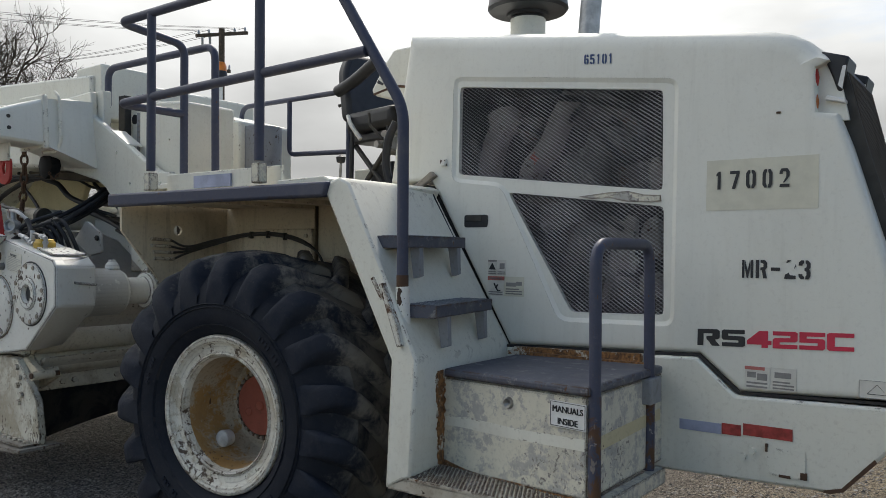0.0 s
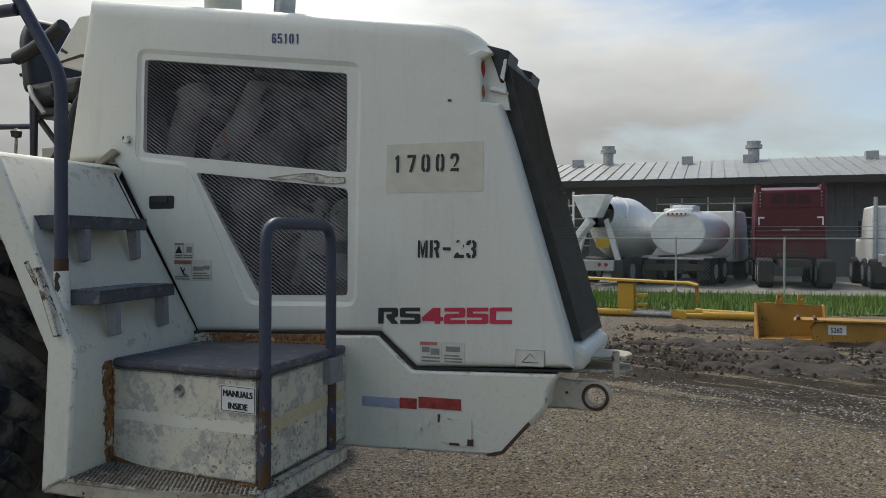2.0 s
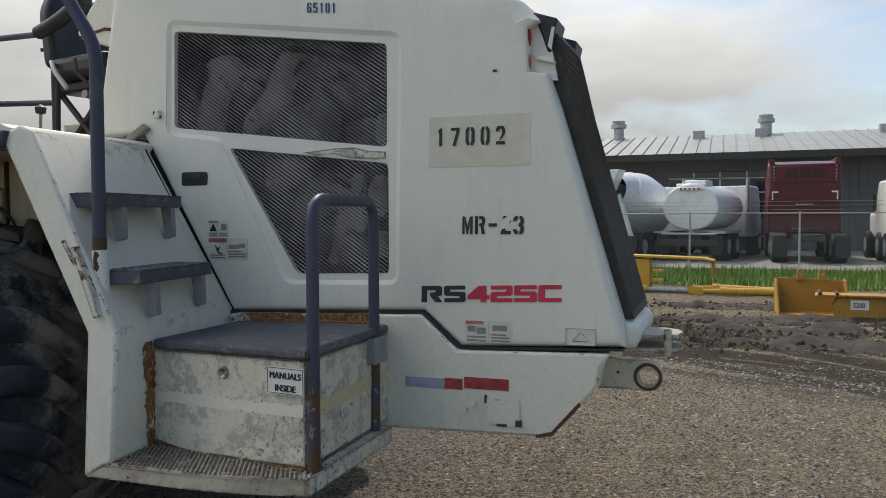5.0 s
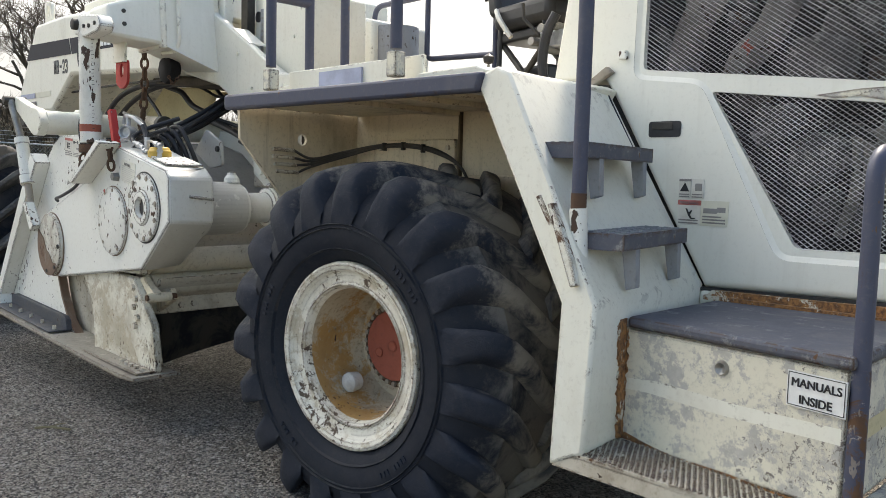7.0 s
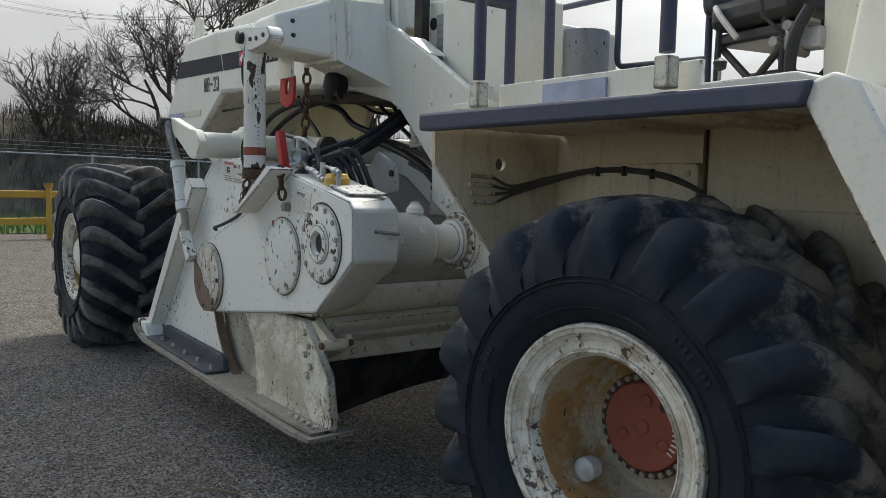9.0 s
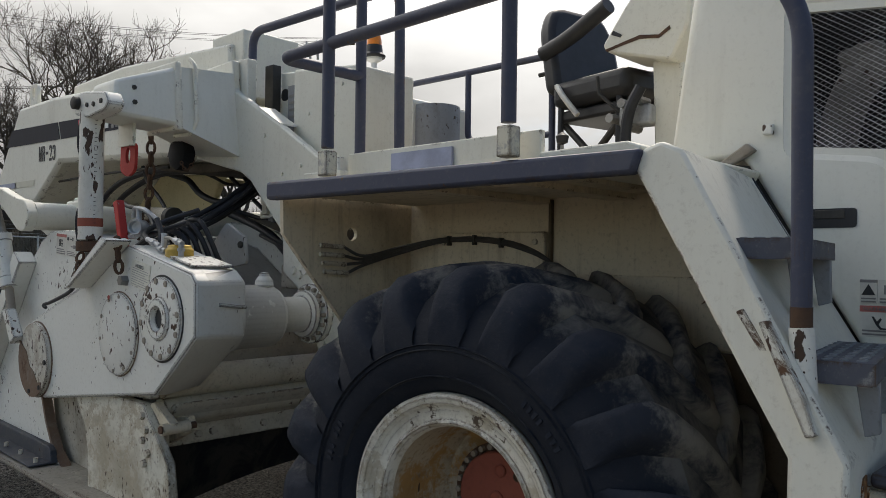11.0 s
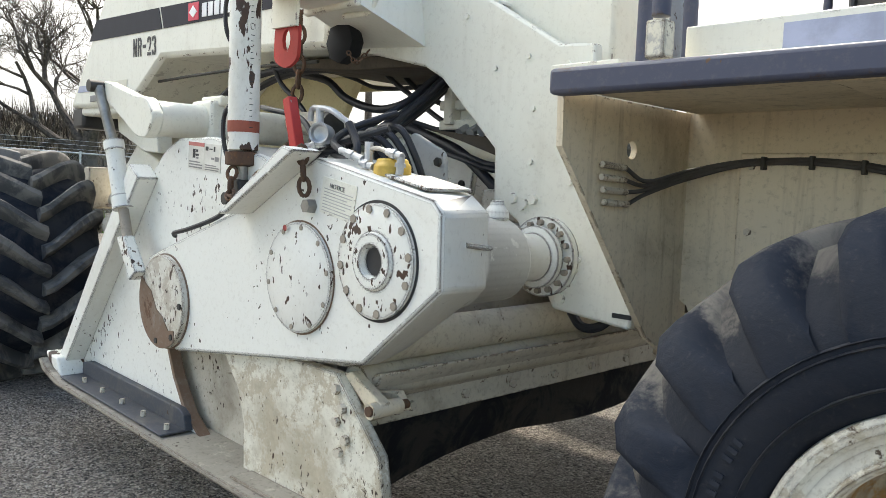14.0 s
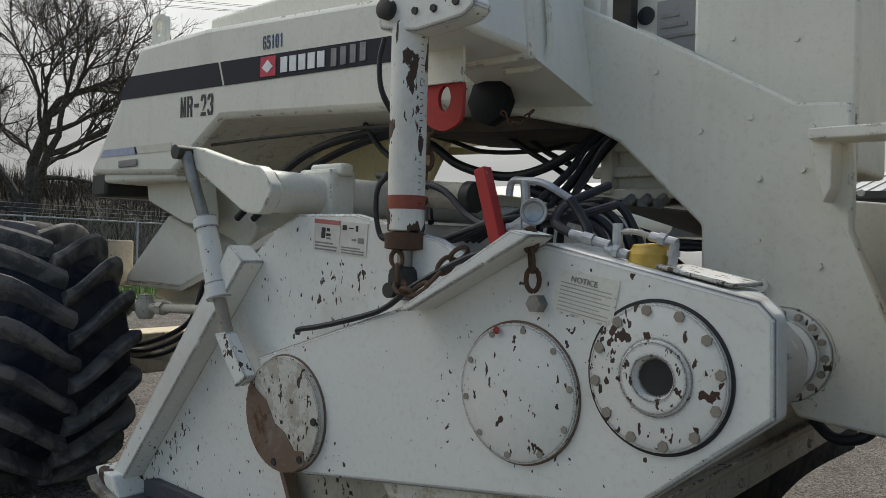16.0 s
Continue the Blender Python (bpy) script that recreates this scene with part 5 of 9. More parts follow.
ped = part("pedestal_plate", prism([(-5.31, 1.115), (-5.31, 1.153), (-4.84, 1.522), (-4.38, 1.377), (-4.37, 1.233), (-4.68, 1.116)], 0.70, 0.86), M_body, machine, "cream front pedestal plate", bevel=0.012)
part("lower_edge", prism([(-5.31, 1.095), (-5.31, 1.115), (-4.68, 1.116), (-4.40, 1.215), (-4.38, 1.19), (-4.66, 1.09)], 0.69, 0.72), M_mud, ped)
part("hanger_plate", prism([(-4.92, 1.74), (-4.356, 1.70), (-4.31, 1.46), (-4.50, 1.47), (-4.89, 1.60)], 0.60, 0.70), M_body, machine, "cream hanger plate under the front hood", bevel=0.01)
link = part("steering_link", cyl((-4.95, 0.45, 0.995), (-4.05, 0.47, 1.035), 0.024, None, 14), M_mud, machine, "muddy steering link with ball joints")
for x in (-4.86, -4.62):
    part("ball_joint", lathe([(0.93, 0.0001), (0.93, 0.035), (0.955, 0.05), (0.985, 0.055), (1.015, 0.05), (1.04, 0.036), (1.06, 0.036), (1.065, 0.0001)], 16, (x, 0.45, 0.02), "z", False), M_mud, link)
part("jam_nut", cyl((-4.50, 0.459, 1.014), (-4.44, 0.46, 1.017), 0.038, None, 6), M_mud, link)
part("pedestal_bracket", box(-5.47, -5.37, 0.60, 0.78, 1.08, 1.37), M_mud, machine, "dusty cream steering bracket", bevel=0.012)
part("warning_label", box(-4.90, -4.76, 0.845, 0.8485, 1.37, 1.47), M_patch, machine, "small white warning label")
for k in range(3):
    part("steering_hose", tube(curve_path([(-4.30 + 0.03 * k, 0.60 + 0.03 * k, 1.16), (-4.38, 0.58 + 0.03 * k, 0.96 - 0.02 * k), (-4.58, 0.55 + 0.03 * k, 0.85 - 0.035 * k), (-4.90, 0.54 + 0.03 * k, 0.77 - 0.035 * k), (-5.25, 0.58, 0.75 - 0.02 * k)], 7), 0.014, 8), M_hose, machine, "black steering hose")
part("tie_rod", cyl((-5.2, 0.55, 0.72), (-4.2, 0.75, 0.72), 0.03), M_mud, machine, "muddy steering tie rod")

# main side plate of the frame
MAIN = [(-2.405, 2.33), (-2.33, 2.365), (-2.055, 2.375), (-2.04, 2.217), (-1.617, 1.985), (-1.32, 1.81), (-1.18, 1.80), (-1.17, 1.60), (-1.17, 1.45), (-0.98, 0.97), (-1.0, 0.895), (-1.30, 0.925), (-1.47, 1.21),
        (-1.585, 1.28), (-1.592, 1.465), (-1.875, 1.735), (-1.97, 1.785), (-2.35, 1.875), (-2.405, 1.88)]
main = part("frame_side_plate", prism(MAIN, 0.575, 0.62), M_body, machine, "cream riveted frame side plate", bevel=0.01)
part("frame_side_plate", prism([(-2.62, 1.74), (-1.17, 1.60), (-0.98, 0.97), (-1.30, 0.925), (-1.47, 1.21), (-1.97, 1.60), (-2.62, 1.70)], 2 * CY - 0.62, 2 * CY - 0.575), M_body, machine, "cream riveted frame side plate", bevel=0.01)
bolts([(x, 0.575, z) for x, z in ((-1.42, 1.60), (-1.30, 1.62), (-1.42, 1.42), (-1.25, 1.35), (-1.75, 1.95), (-1.28, 1.74), (-1.45, 1.78), (-1.2, 1.10), (-1.15, 1.55), (-1.50, 1.30), (-1.45, 1.26), (-1.60, 1.75), (-2.12, 2.30))], (0, -1, 0), 0.011, 0.008, M_body, main)
bolts([(x, 0.575, z) for x, z in ((-1.22, 1.065), (-1.245, 1.02), (-1.265, 0.965), (-1.44, 1.275), (-1.49, 1.29), (-1.40, 1.29))], (0, -1, 0), 0.02, 0.014, M_body, main)
part("lettering_bars", prism([(-1.06, 0.93), (-0.99, 0.93), (-0.99, 0.945), (-1.06, 0.945)], 0.5705, 0.5735), M_ink, main)
part("end_bracket", prism([(-1.25, 1.685), (-1.0, 1.685), (-1.0, 1.715), (-1.25, 1.715)], 0.44, 0.575), M_body, main, bevel=0.004)
part("gusset", prism([(-1.26, 1.70), (-1.20, 1.70), (-1.20, 1.56), (-1.22, 1.52)], 0.48, 0.575), M_body, main, bevel=0.004)
part("slope_shelf", prism([(-1.82, 2.094), (-1.63, 1.990), (-1.63, 1.998), (-1.82, 2.104)], 0.58, 0.68), M_hood, main)
part("upper_frame", prism([(-2.405, 1.95), (-2.405, 2.335), (-2.055, 2.384), (-1.985, 2.38), (-1.985, 2.10), (-1.80, 2.02), (-1.30, 1.78), (-1.30, 1.70), (-1.9, 1.80)], 0.622, 0.68), M_body, main, "cream set-back frame plate", bevel=0.006)
# dark strip set in the slit to paint its shaded inside
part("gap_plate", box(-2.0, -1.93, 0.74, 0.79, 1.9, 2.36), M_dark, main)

cab = part("control_cabinet", prism([(-3.284, 2.02), (-2.36, 2.02), (-2.26, 1.62), (-1.635, 1.62), (-1.635, 2.26), (-2.126, 2.379), (-3.284, 2.417)], 1.45, 1.95), M_body, machine, "cream control cabinet with a slotted door", bevel=0.02)
part("slot_handle", prism(rounded([(-1.962, 2.14), (-1.761, 2.115), (-1.761, 2.191), (-1.962, 2.216)], 0.025, 3), 1.44, 1.452), M_black, cab)
part("warning_label", box(-2.201, -1.874, 1.443, 1.4485, 1.737, 2.077), M_yellowed, cab, "yellow instruction label")
for k, mt in enumerate((M_brass, M_blueink, M_ochre)):
    part("print_bar", box(-2.189, -2.126, 1.4405, 1.4428, 1.989 - k * 0.088, 2.052 - k * 0.088), mt, cab)
for k in range(5):
    part("print_bar", box(-2.101, -1.987 + 0.03 * (k % 2), 1.4405, 1.4428, 1.775 + k * 0.056, 1.788 + k * 0.056), M_inkfade, cab)
part("data_plate", box(-2.214, -2.0, 1.442, 1.4485, 2.102, 2.329), M_dark, cab, "dark data plate with latch")
for k in range(4):
    part("plate_row", box(-2.189, -2.038, 1.4395, 1.4415, 2.134 + k * 0.044, 2.15 + k * 0.044), M_steel, cab)
ibox = part("instrument_box", prism([(-1.68, 1.62), (-1.19, 1.62), (-1.19, 2.235), (-1.68, 2.285)], 0.69, 1.05), M_body, machine, "cream box behind the frame plate", bevel=0.015)
bolts([(-1.55, 0.69, 2.05), (-1.36, 0.69, 2.02), (-1.30, 0.69, 2.16)], (0, -1, 0), 0.010, 0.006, M_body, ibox)
vbox = part("vent_box", prism([(-1.945, 1.80), (-1.682, 1.80), (-1.682, 2.30), (-1.945, 2.33)], 0.80, 1.10), M_body, machine, "cream box with a round port beside the frame plate", bevel=0.01)
part("round_port", cyl((-1.90, 0.794, 2.205), (-1.90, 0.81, 2.205), 0.032, None, 18), M_black, vbox)
dp = part("instrument_plate", box(-1.85, -1.69, 0.78, 0.797, 1.97, 2.24), M_grey, vbox, "grey printed data plate")
for k in range(6):
    part("print_bar", box(-1.835, -1.71 - 0.03 * (k % 3), 0.776, 0.7795, 2.0 + k * 0.036, 2.012 + k * 0.036), M_inkfade, dp)
muf = part("filter_can", lathe([(1.62, 0.11), (1.85, 0.11), (1.87, 0.143), (2.21, 0.145), (2.23, 0.142), (2.235, 0.12), (2.235, 0.0001)], 30, (-1.62, 1.64, 0), "z"), M_greycan, machine, "grey steel filter can on the deck")
bea = part("beacon", lathe([(1.6, 0.02), (2.70, 0.02), (2.72, 0.055), (2.76, 0.06)], 16, (-2.53, 1.97, 0), "z"), M_stickerw, machine, "amber beacon on a white pole")
part("black_base", lathe([(2.735, 0.075), (2.75, 0.08), (2.77, 0.06), (2.82, 0.055)], 20, (-2.53, 1.97, 0), "z"), M_black, bea)
part("amber_dome", lathe([(2.81, 0.052), (2.86, 0.05), (2.895, 0.04), (2.905, 0.0001)], 20, (-2.53, 1.97, 0), "z"), M_orange, bea)
part("lever", tube([(-0.51, 1.3, 1.63), (-0.495, 1.3, 1.87)], 0.008, 8), M_steel, machine, "control lever with a black knob")
part("knob", lathe([(1.89, 0.0001), (1.9, 0.025), (1.93, 0.03), (1.95, 0.0001)], 16, (-0.495, 1.3, -0.02), "z"), M_black, machine.children[-1])

# operator's seat and console
seat = new("operator_seat")
seat.parent = machine
seat.matrix_basis = pose(-0.56, 1.90, 2.19, 0, 0, 78)
seat["label"] = "black vinyl operator seat with armrests"
bm = bmesh.new()
add_prism(bm, rounded([(-0.25, 0.02), (-0.24, 0.38), (-0.17, 0.51), (0.17, 0.51), (0.24, 0.38), (0.25, 0.02)], 0.06, 4), lambda x, z: 0.18 + z * 0.22, lambda x, z: 0.29 + z * 0.2)
part("backrest", bm, M_seat, seat, bevel=0.03)
part("cushion", box(-0.26, 0.26, -0.28, 0.24, -0.06, 0.08), M_seat, seat, bevel=0.045)
part("armrest", tube(smooth_path([(-0.31, 0.24, 0.22), (-0.31, 0.05, 0.26), (-0.30, -0.20, 0.36)], 0.08), 0.04, 12), M_seat, seat)
part("armrest", tube(smooth_path([(0.31, 0.24, 0.16), (0.31, -0.22, 0.14)], 0.05), 0.04, 12), M_seat, seat)
part("joystick", tube([(0.31, -0.2, 0.16), (0.31, -0.24, 0.0)], 0.03, 10), M_dark, seat)
part("belt", tube(curve_path([(-0.27, 0.18, 0.05), (-0.30, 0.1, -0.02), (-0.28, 0.02, -0.12)], 5), 0.015, 6), M_sticker, seat)
part("suspension_pan", box(-0.22, 0.22, -0.22, 0.22, -0.13, -0.07), M_black, seat, bevel=0.015)
for x in (-0.19, 0.19):
    for a, b in (((x, -0.2, -0.50), (x, 0.2, -0.14)), ((x, 0.2, -0.50), (x, -0.2, -0.14))):
        part("scissor_bar", cyl(a, b, 0.018, None, 8), M_dark, seat)
part("spring_box", box(-0.13, 0.13, -0.12, 0.12, -0.50, -0.26), M_black, seat, bevel=0.02)
for x, y in ((-0.22, -0.2), (0.22, -0.2), (-0.22, 0.2), (0.22, 0.2)):
    part("leg", cyl((x, y, -0.05), (x * 1.05, y, -0.55), 0.016, None, 8), M_black, seat)
part("base_plate", box(-0.27, 0.27, -0.25, 0.25, -0.57, -0.53), M_black, seat, bevel=0.008)
con = part("steering_console", prism(rounded([(-0.395, 2.33), (-0.28, 2.485), (-0.215, 2.56), (0.05, 2.56), (0.02, 2.35), (-0.055, 2.21), (-0.366, 2.295)], 0.02, 3), 1.46, 1.80), M_body, machine, "cream steering console with chipped edges", bevel=0.012)
part("chipped_edge", prism([(-0.375, 2.310), (-0.30, 2.325), (-0.20, 2.345), (-0.11, 2.33), (-0.06, 2.36), (-0.055, 2.345), (-0.11, 2.315), (-0.20, 2.328), (-0.30, 2.312), (-0.366, 2.298)], 1.4565, 1.4595), M_rust, con)
part("chipped_patch", prism([(-0.345, 2.372), (-0.30, 2.352), (-0.29, 2.362), (-0.335, 2.39)], 1.4565, 1.4595), M_ink, con)
part("column", prism([(-0.19, 2.25), (-0.05, 2.24), (-0.04, 1.63), (-0.17, 1.63)], 1.55, 1.68), M_body, con, bevel=0.01)
valve = part("valve_block", box(-0.33, -0.17, 1.50, 1.60, 1.96, 2.05), M_galv, con, bevel=0.012)
for k, (x, z) in enumerate(((-0.36, 2.0), (-0.30, 2.06), (-0.22, 2.065), (-0.26, 1.95))):
    part("fitting", cyl((x, 1.47, z), (x, 1.56, z), 0.022, None, 8), M_steel, valve)
part("lever", tube([(-0.33, 1.50, 2.03), (-0.42, 1.48, 2.12), (-0.43, 1.48, 2.20)], 0.009, 8), M_dark, con)
part("hose_loop", tube(curve_path([(-0.20, 1.47, 2.12), (-0.25, 1.46, 2.02), (-0.27, 1.46, 1.88), (-0.24, 1.46, 1.76), (-0.16, 1.46, 1.70)], 8), 0.026, 10), M_hose, con)
part("pedal", prism([(-0.40, 1.66), (-0.26, 1.74), (-0.12, 1.74), (-0.12, 1.66)], 1.36, 1.50), M_black, con, bevel=0.015)
part("column_lower", box(-0.19, -0.02, 1.60, 1.72, 1.62, 1.96), M_dark, con, bevel=0.01)
part("operator_box", box(-1.02, -0.62, 1.98, 2.3, 1.62, 1.92), M_body, machine, "cream box under the operator seat", bevel=0.012)

# ---- cutting drum housing ----
GY = -0.13
GEAR = [(-2.84, 0.99), (-2.05, 1.245), (-1.69, 1.395), (-1.17, 1.285), (-1.135, 1.25), (-1.13, 1.045), (-1.435, 0.795), (-2.58, 0.64), (-2.72, 0.66)]


def build_gearbox():
    bm = bmesh.new()
    front = [bm.verts.new((x, GY, z)) for x, z in GEAR]
    back_pts = [(-2.84, 0.99), (-2.05, 1.245), (-1.69, 1.40), (-1.27, 1.30), (-1.20, 1.25), (-1.20, 1.03), (-1.53, 0.80), (-2.58, 0.64), (-2.72, 0.66)]
    mid = [bm.verts.new((x, GY + 0.06, z)) for x, z in GEAR]
    back = [bm.verts.new((x, 0.13, z)) for x, z in back_pts]
    bm.faces.new(front)
    bm.faces.new(back[::-1])
    n = len(GEAR)
    for a, b in ((front, mid), (mid, back)):
        for i in range(n):
            j = (i + 1) % n
            bm.faces.new((a[j], a[i], b[i], b[j]))
    return part("drive_gearbox", bm, M_chip, machine, "chipped cream drum drive gearbox casing", bevel=0.012)


gear = build_gearbox()
for x, z, r, rings in ((-1.386, 1.103, 0.166, 1), (-1.757, 1.018, 0.177, 0)):
    ring = part("cover_gap", lathe([(GY - 0.001, r + 0.004 + 0.003 * rings), (GY - 0.002, r + 0.004 + 0.003 * rings), (GY - 0.002, 0.0001)], 56, (x, 0, z), closed=False), M_barerust if not rings else M_ink, gear)
    prof = [(GY - 0.001, r - 0.002), (GY - 0.012, r - 0.002), (GY - 0.014, r - 0.006)]
    if rings:
        prof += [(GY - 0.014, 0.085), (GY - 0.026, 0.078), (GY - 0.028, 0.05), (GY - 0.022, 0.046), (GY - 0.004, 0.042), (GY - 0.003, 0.0001)]
    else:
        prof += [(GY - 0.015, 0.0001)]
    cov = part("bearing_cover" if rings else "inspection_cover", lathe(prof, 64, (x, 0, z), closed=False), M_cover if rings else M_coverlight, gear, "round bolted cover with chipped paint")
    cnt = 12 if rings else 10
    ang = [(k + 0.3) * math.tau / cnt for k in range(cnt)]
    bolts([(x + math.cos(a) * (r - 0.018), GY - 0.013, z + math.sin(a) * (r - 0.018)) for a in ang], (0, -1, 0), 0.0135 if rings else 0.0095, 0.006 if rings else 0.004, M_bare, gear, "cover_bolt")
    if rings:
        part("shaft_hole", lathe([(GY - 0.006, 0.040), (GY - 0.006, 0.0001)], 24, (x, 0, z), closed=False), M_black, gear)
part("red_mark", lathe([(GY - 0.026, 0.0001), (GY - 0.026, 0.009), (GY - 0.024, 0.0105)], 12, (-1.813, 0, 1.171), closed=False), M_redink2, gear)
part("top_cover", prism([(-1.42, 1.342), (-1.24, 1.305), (-1.24, 1.315), (-1.42, 1.352)], -0.085, 0.10), M_cover, gear, bevel=0.004)
part("weld_bead", tube([(-1.15, -0.02, 1.165), (-1.185, 0.12, 1.15)], 0.008, 6), M_chip, gear)
lift = part("lifting_flange", prism([(-2.10, 1.200), (-1.72, 1.425), (-1.66, 1.412), (-1.69, 1.392), (-2.04, 1.208)], -0.235, -0.125), M_chip, gear, "bent cream lifting flange", bevel=0.006)

# pivot disc with bare rusty half
DX, DZ, DR = -2.665, 0.826, 0.185
DISC = [(DX + DR * math.cos(k * math.tau / 44), DZ + DR * math.sin(k * math.tau / 44)) for k in range(44)]
piv = part("pivot_disc", prism(DISC, -0.156, -0.12), M_scuffed, machine, "flaking steel pivot disc with bare rusty patches", bevel=0.006)
part("disc_gap", prism([(DX + (x - DX) * 1.03, DZ + (z - DZ) * 1.03) for x, z in DISC], -0.135, -0.12), M_barerust, piv)
part("bare_patch", prism([p for p in DISC if (p[0] - DX) * 0.75 + (p[1] - DZ) < -0.02] + [(DX + 0.115, DZ - 0.10), (DX + 0.07, DZ - 0.105), (DX + 0.02, DZ - 0.055), (DX - 0.03, DZ - 0.035), (DX - 0.08, DZ + 0.035), (DX - 0.13, DZ + 0.06), (DX - 0.16, DZ + 0.085)], -0.1595, -0.1565), M_barerust, piv)
bolts([(DX + 0.162 * math.cos(radians(a)), -0.156, DZ + 0.162 * math.sin(radians(a))) for a in (0, -52, -100)], (0, -1, 0), 0.013, 0.008, M_dark, piv)

SIDE = [(-3.80, 0.40), (-3.70, 0.43), (-2.95, 1.34), (-2.85, 1.42), (-2.72, 1.475), (-2.45, 1.475), (-2.1, 1.40), (-1.7, 1.2), (-1.6, 0.75), (-2.20, 0.72), (-2.82, 0.72), (-2.79, 0.62), (-2.73, 0.50), (-2.63, 0.37), (-2.51, 0.30), (-2.54, 0.28), (-3.68, 0.33)]
side = part("drum_side_plate", prism(SIDE, -0.06, -0.02), M_chipside, machine, "paint-chipped cream side plate of the drum housing", bevel=0.006)
part("rear_side_plate", prism([(-2.30, 0.74), (-1.60, 0.74), (-1.385, 0.528), (-1.345, 0.33), (-1.36, 0.29), (-2.12, 0.29), (-2.13, 0.46), (-2.17, 0.57), (-2.25, 0.66)], -0.10, -0.06), M_peel2, side, "worn cream rear side plate with bolts", bevel=0.006)
part("base_flange", prism([(-2.06, 0.288), (-1.36, 0.290), (-1.35, 0.306), (-2.06, 0.304)], -0.19, -0.098), M_skid, side, bevel=0.006)
bolts([(x, -0.10, z) for x, z in ((-1.586, 0.692), (-1.553, 0.638), (-1.581, 0.593), (-1.534, 0.545), (-1.565, 0.50))], (0, -1, 0), 0.017, 0.016, M_mud, side)
bolts([(-1.40 - k * 0.06, -0.145, 0.304) for k in range(5)], (0, 0, 1), 0.014, 0.016, M_mud, side)
part("drum_end", lathe([(0.05, 0.43), (0.02, 0.43), (0.012, 0.42), (0.014, 0.12), (0.0, 0.11), (0.0, 0.0001)], 56, (-2.42, 0, 0.68), closed=False), M_drum, machine, "scuffed end of the cutting drum")
# dark sheet added behind the drum end as the shade in the opening
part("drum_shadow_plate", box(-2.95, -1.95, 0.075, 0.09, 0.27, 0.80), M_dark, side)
part("drum_gap_rim", prism([(-2.825, 0.72), (-2.793, 0.62), (-2.734, 0.50), (-2.634, 0.37), (-2.512, 0.30), (-2.49, 0.30), (-2.605, 0.37), (-2.712, 0.50), (-2.774, 0.62), (-2.808, 0.72)], -0.066, -0.02), M_barerust, side, "worn steel edge round the drum opening")
part("front_brace", prism([(-3.82, 0.36), (-3.72, 0.36), (-2.90, 1.31), (-2.99, 1.37)], -0.15, -0.055), M_chip, side, "cream slanted brace on the side plate", bevel=0.008)
part("hose_pipe", tube(curve_path([(-2.66, -0.10, 1.085), (-2.63, -0.12, 1.10), (-2.52, -0.125, 1.12), (-2.33, -0.13, 1.165), (-2.22, -0.14, 1.20), (-2.10, -0.15, 1.27), (-1.95, -0.13, 1.345), (-1.85, -0.10, 1.38)], 5), 0.009, 8), M_hose, side)

# skid
skid = part("skid", prism([(-3.85, 0.39), (-3.80, 0.345), (-3.62, 0.305), (-1.50, 0.262), (-1.31, 0.276), (-1.31, 0.296), (-1.50, 0.284), (-3.60, 0.328), (-3.77, 0.37), (-3.815, 0.405)], -0.225, 0.02), M_skid, machine, "worn steel skid shoe under the drum housing", bevel=0.006)
part("wear_strip", prism([(-3.62, 0.336), (-2.56, 0.314), (-2.58, 0.375), (-2.62, 0.395), (-3.55, 0.415), (-3.62, 0.40)], -0.095, -0.062), M_slate, skid, "grey-blue wear strip", bevel=0.004)
part("wear_foot", prism([(-3.62, 0.336), (-2.56, 0.314), (-2.56, 0.322), (-3.62, 0.346)], -0.20, -0.094), M_slate, skid, "grey-blue wear strip", bevel=0.003)
bolts([(-3.45 + k * 0.21, -0.15, 0.338 - k * 0.0045) for k in range(5)], (0, 0, 1), 0.012, 0.026, M_mud, skid)
part("toe_block", prism([(-3.85, 0.43), (-3.80, 0.372), (-3.64, 0.335), (-3.70, 0.42)], -0.19, -0.06), M_peel, skid, bevel=0.01)

# rear cross members, door and rubber flap
cross = part("rear_door", prism([(-1.86, 0.62), (-1.64, 0.64), (-1.53, 0.735), (-1.50, 0.74), (-1.51, 0.71), (-1.595, 0.635), (-1.61, 0.62), (-1.86, 0.58)], 0.0, 2.9), M_mud, machine, "dusty rear door of the drum housing", bevel=0.006)
part("cross_tube", cyl((-1.60, -0.02, 0.815), (-1.60, 2.87, 0.815), 0.066, None, 28), M_tube, cross)
part("cross_tube", cyl((-1.60, -0.02, 0.695), (-1.60, 2.87, 0.695), 0.058, None, 28), M_tube, cross)
part("angle_bar", box(-1.65, -1.615, -0.03, 2.88, 0.535, 0.625), M_tube, cross, bevel=0.004)
bolts([(-1.615, 0.235 + k * 0.265, 0.578) for k in range(10)] + [(-1.615, 0.165, 0.575)], (1, 0, 0), 0.018, 0.014, M_mud, cross)
part("inner_wall", box(-1.80, -1.72, 0.0, 2.9, 0.60, 1.0), M_mud, cross)
bm = bmesh.new()
rows = []
for j in range(7):
    row = []
    for i in range(30):
        y = 0.0 + i * 0.1
        low = 0.245 + 0.10 * min(1.0, max(0.0, y - 0.1) / 0.8) + 0.02 * math.sin(y * 3.1)
        z = 0.58 + (low - 0.58) * j / 6
        if i < 4 and j > 0:
            z = min(z, 0.47 + 0.02 * i)
        row.append(bm.verts.new((-1.648 - 0.05 * (j / 6) + 0.02 * math.sin(y * 4.2 + j * 0.4) * j / 6, y, z)))
    rows.append(row)
for a, b in zip(rows, rows[1:]):
    for i in range(29):
        bm.faces.new((a[i], a[i + 1], b[i + 1], b[i]))
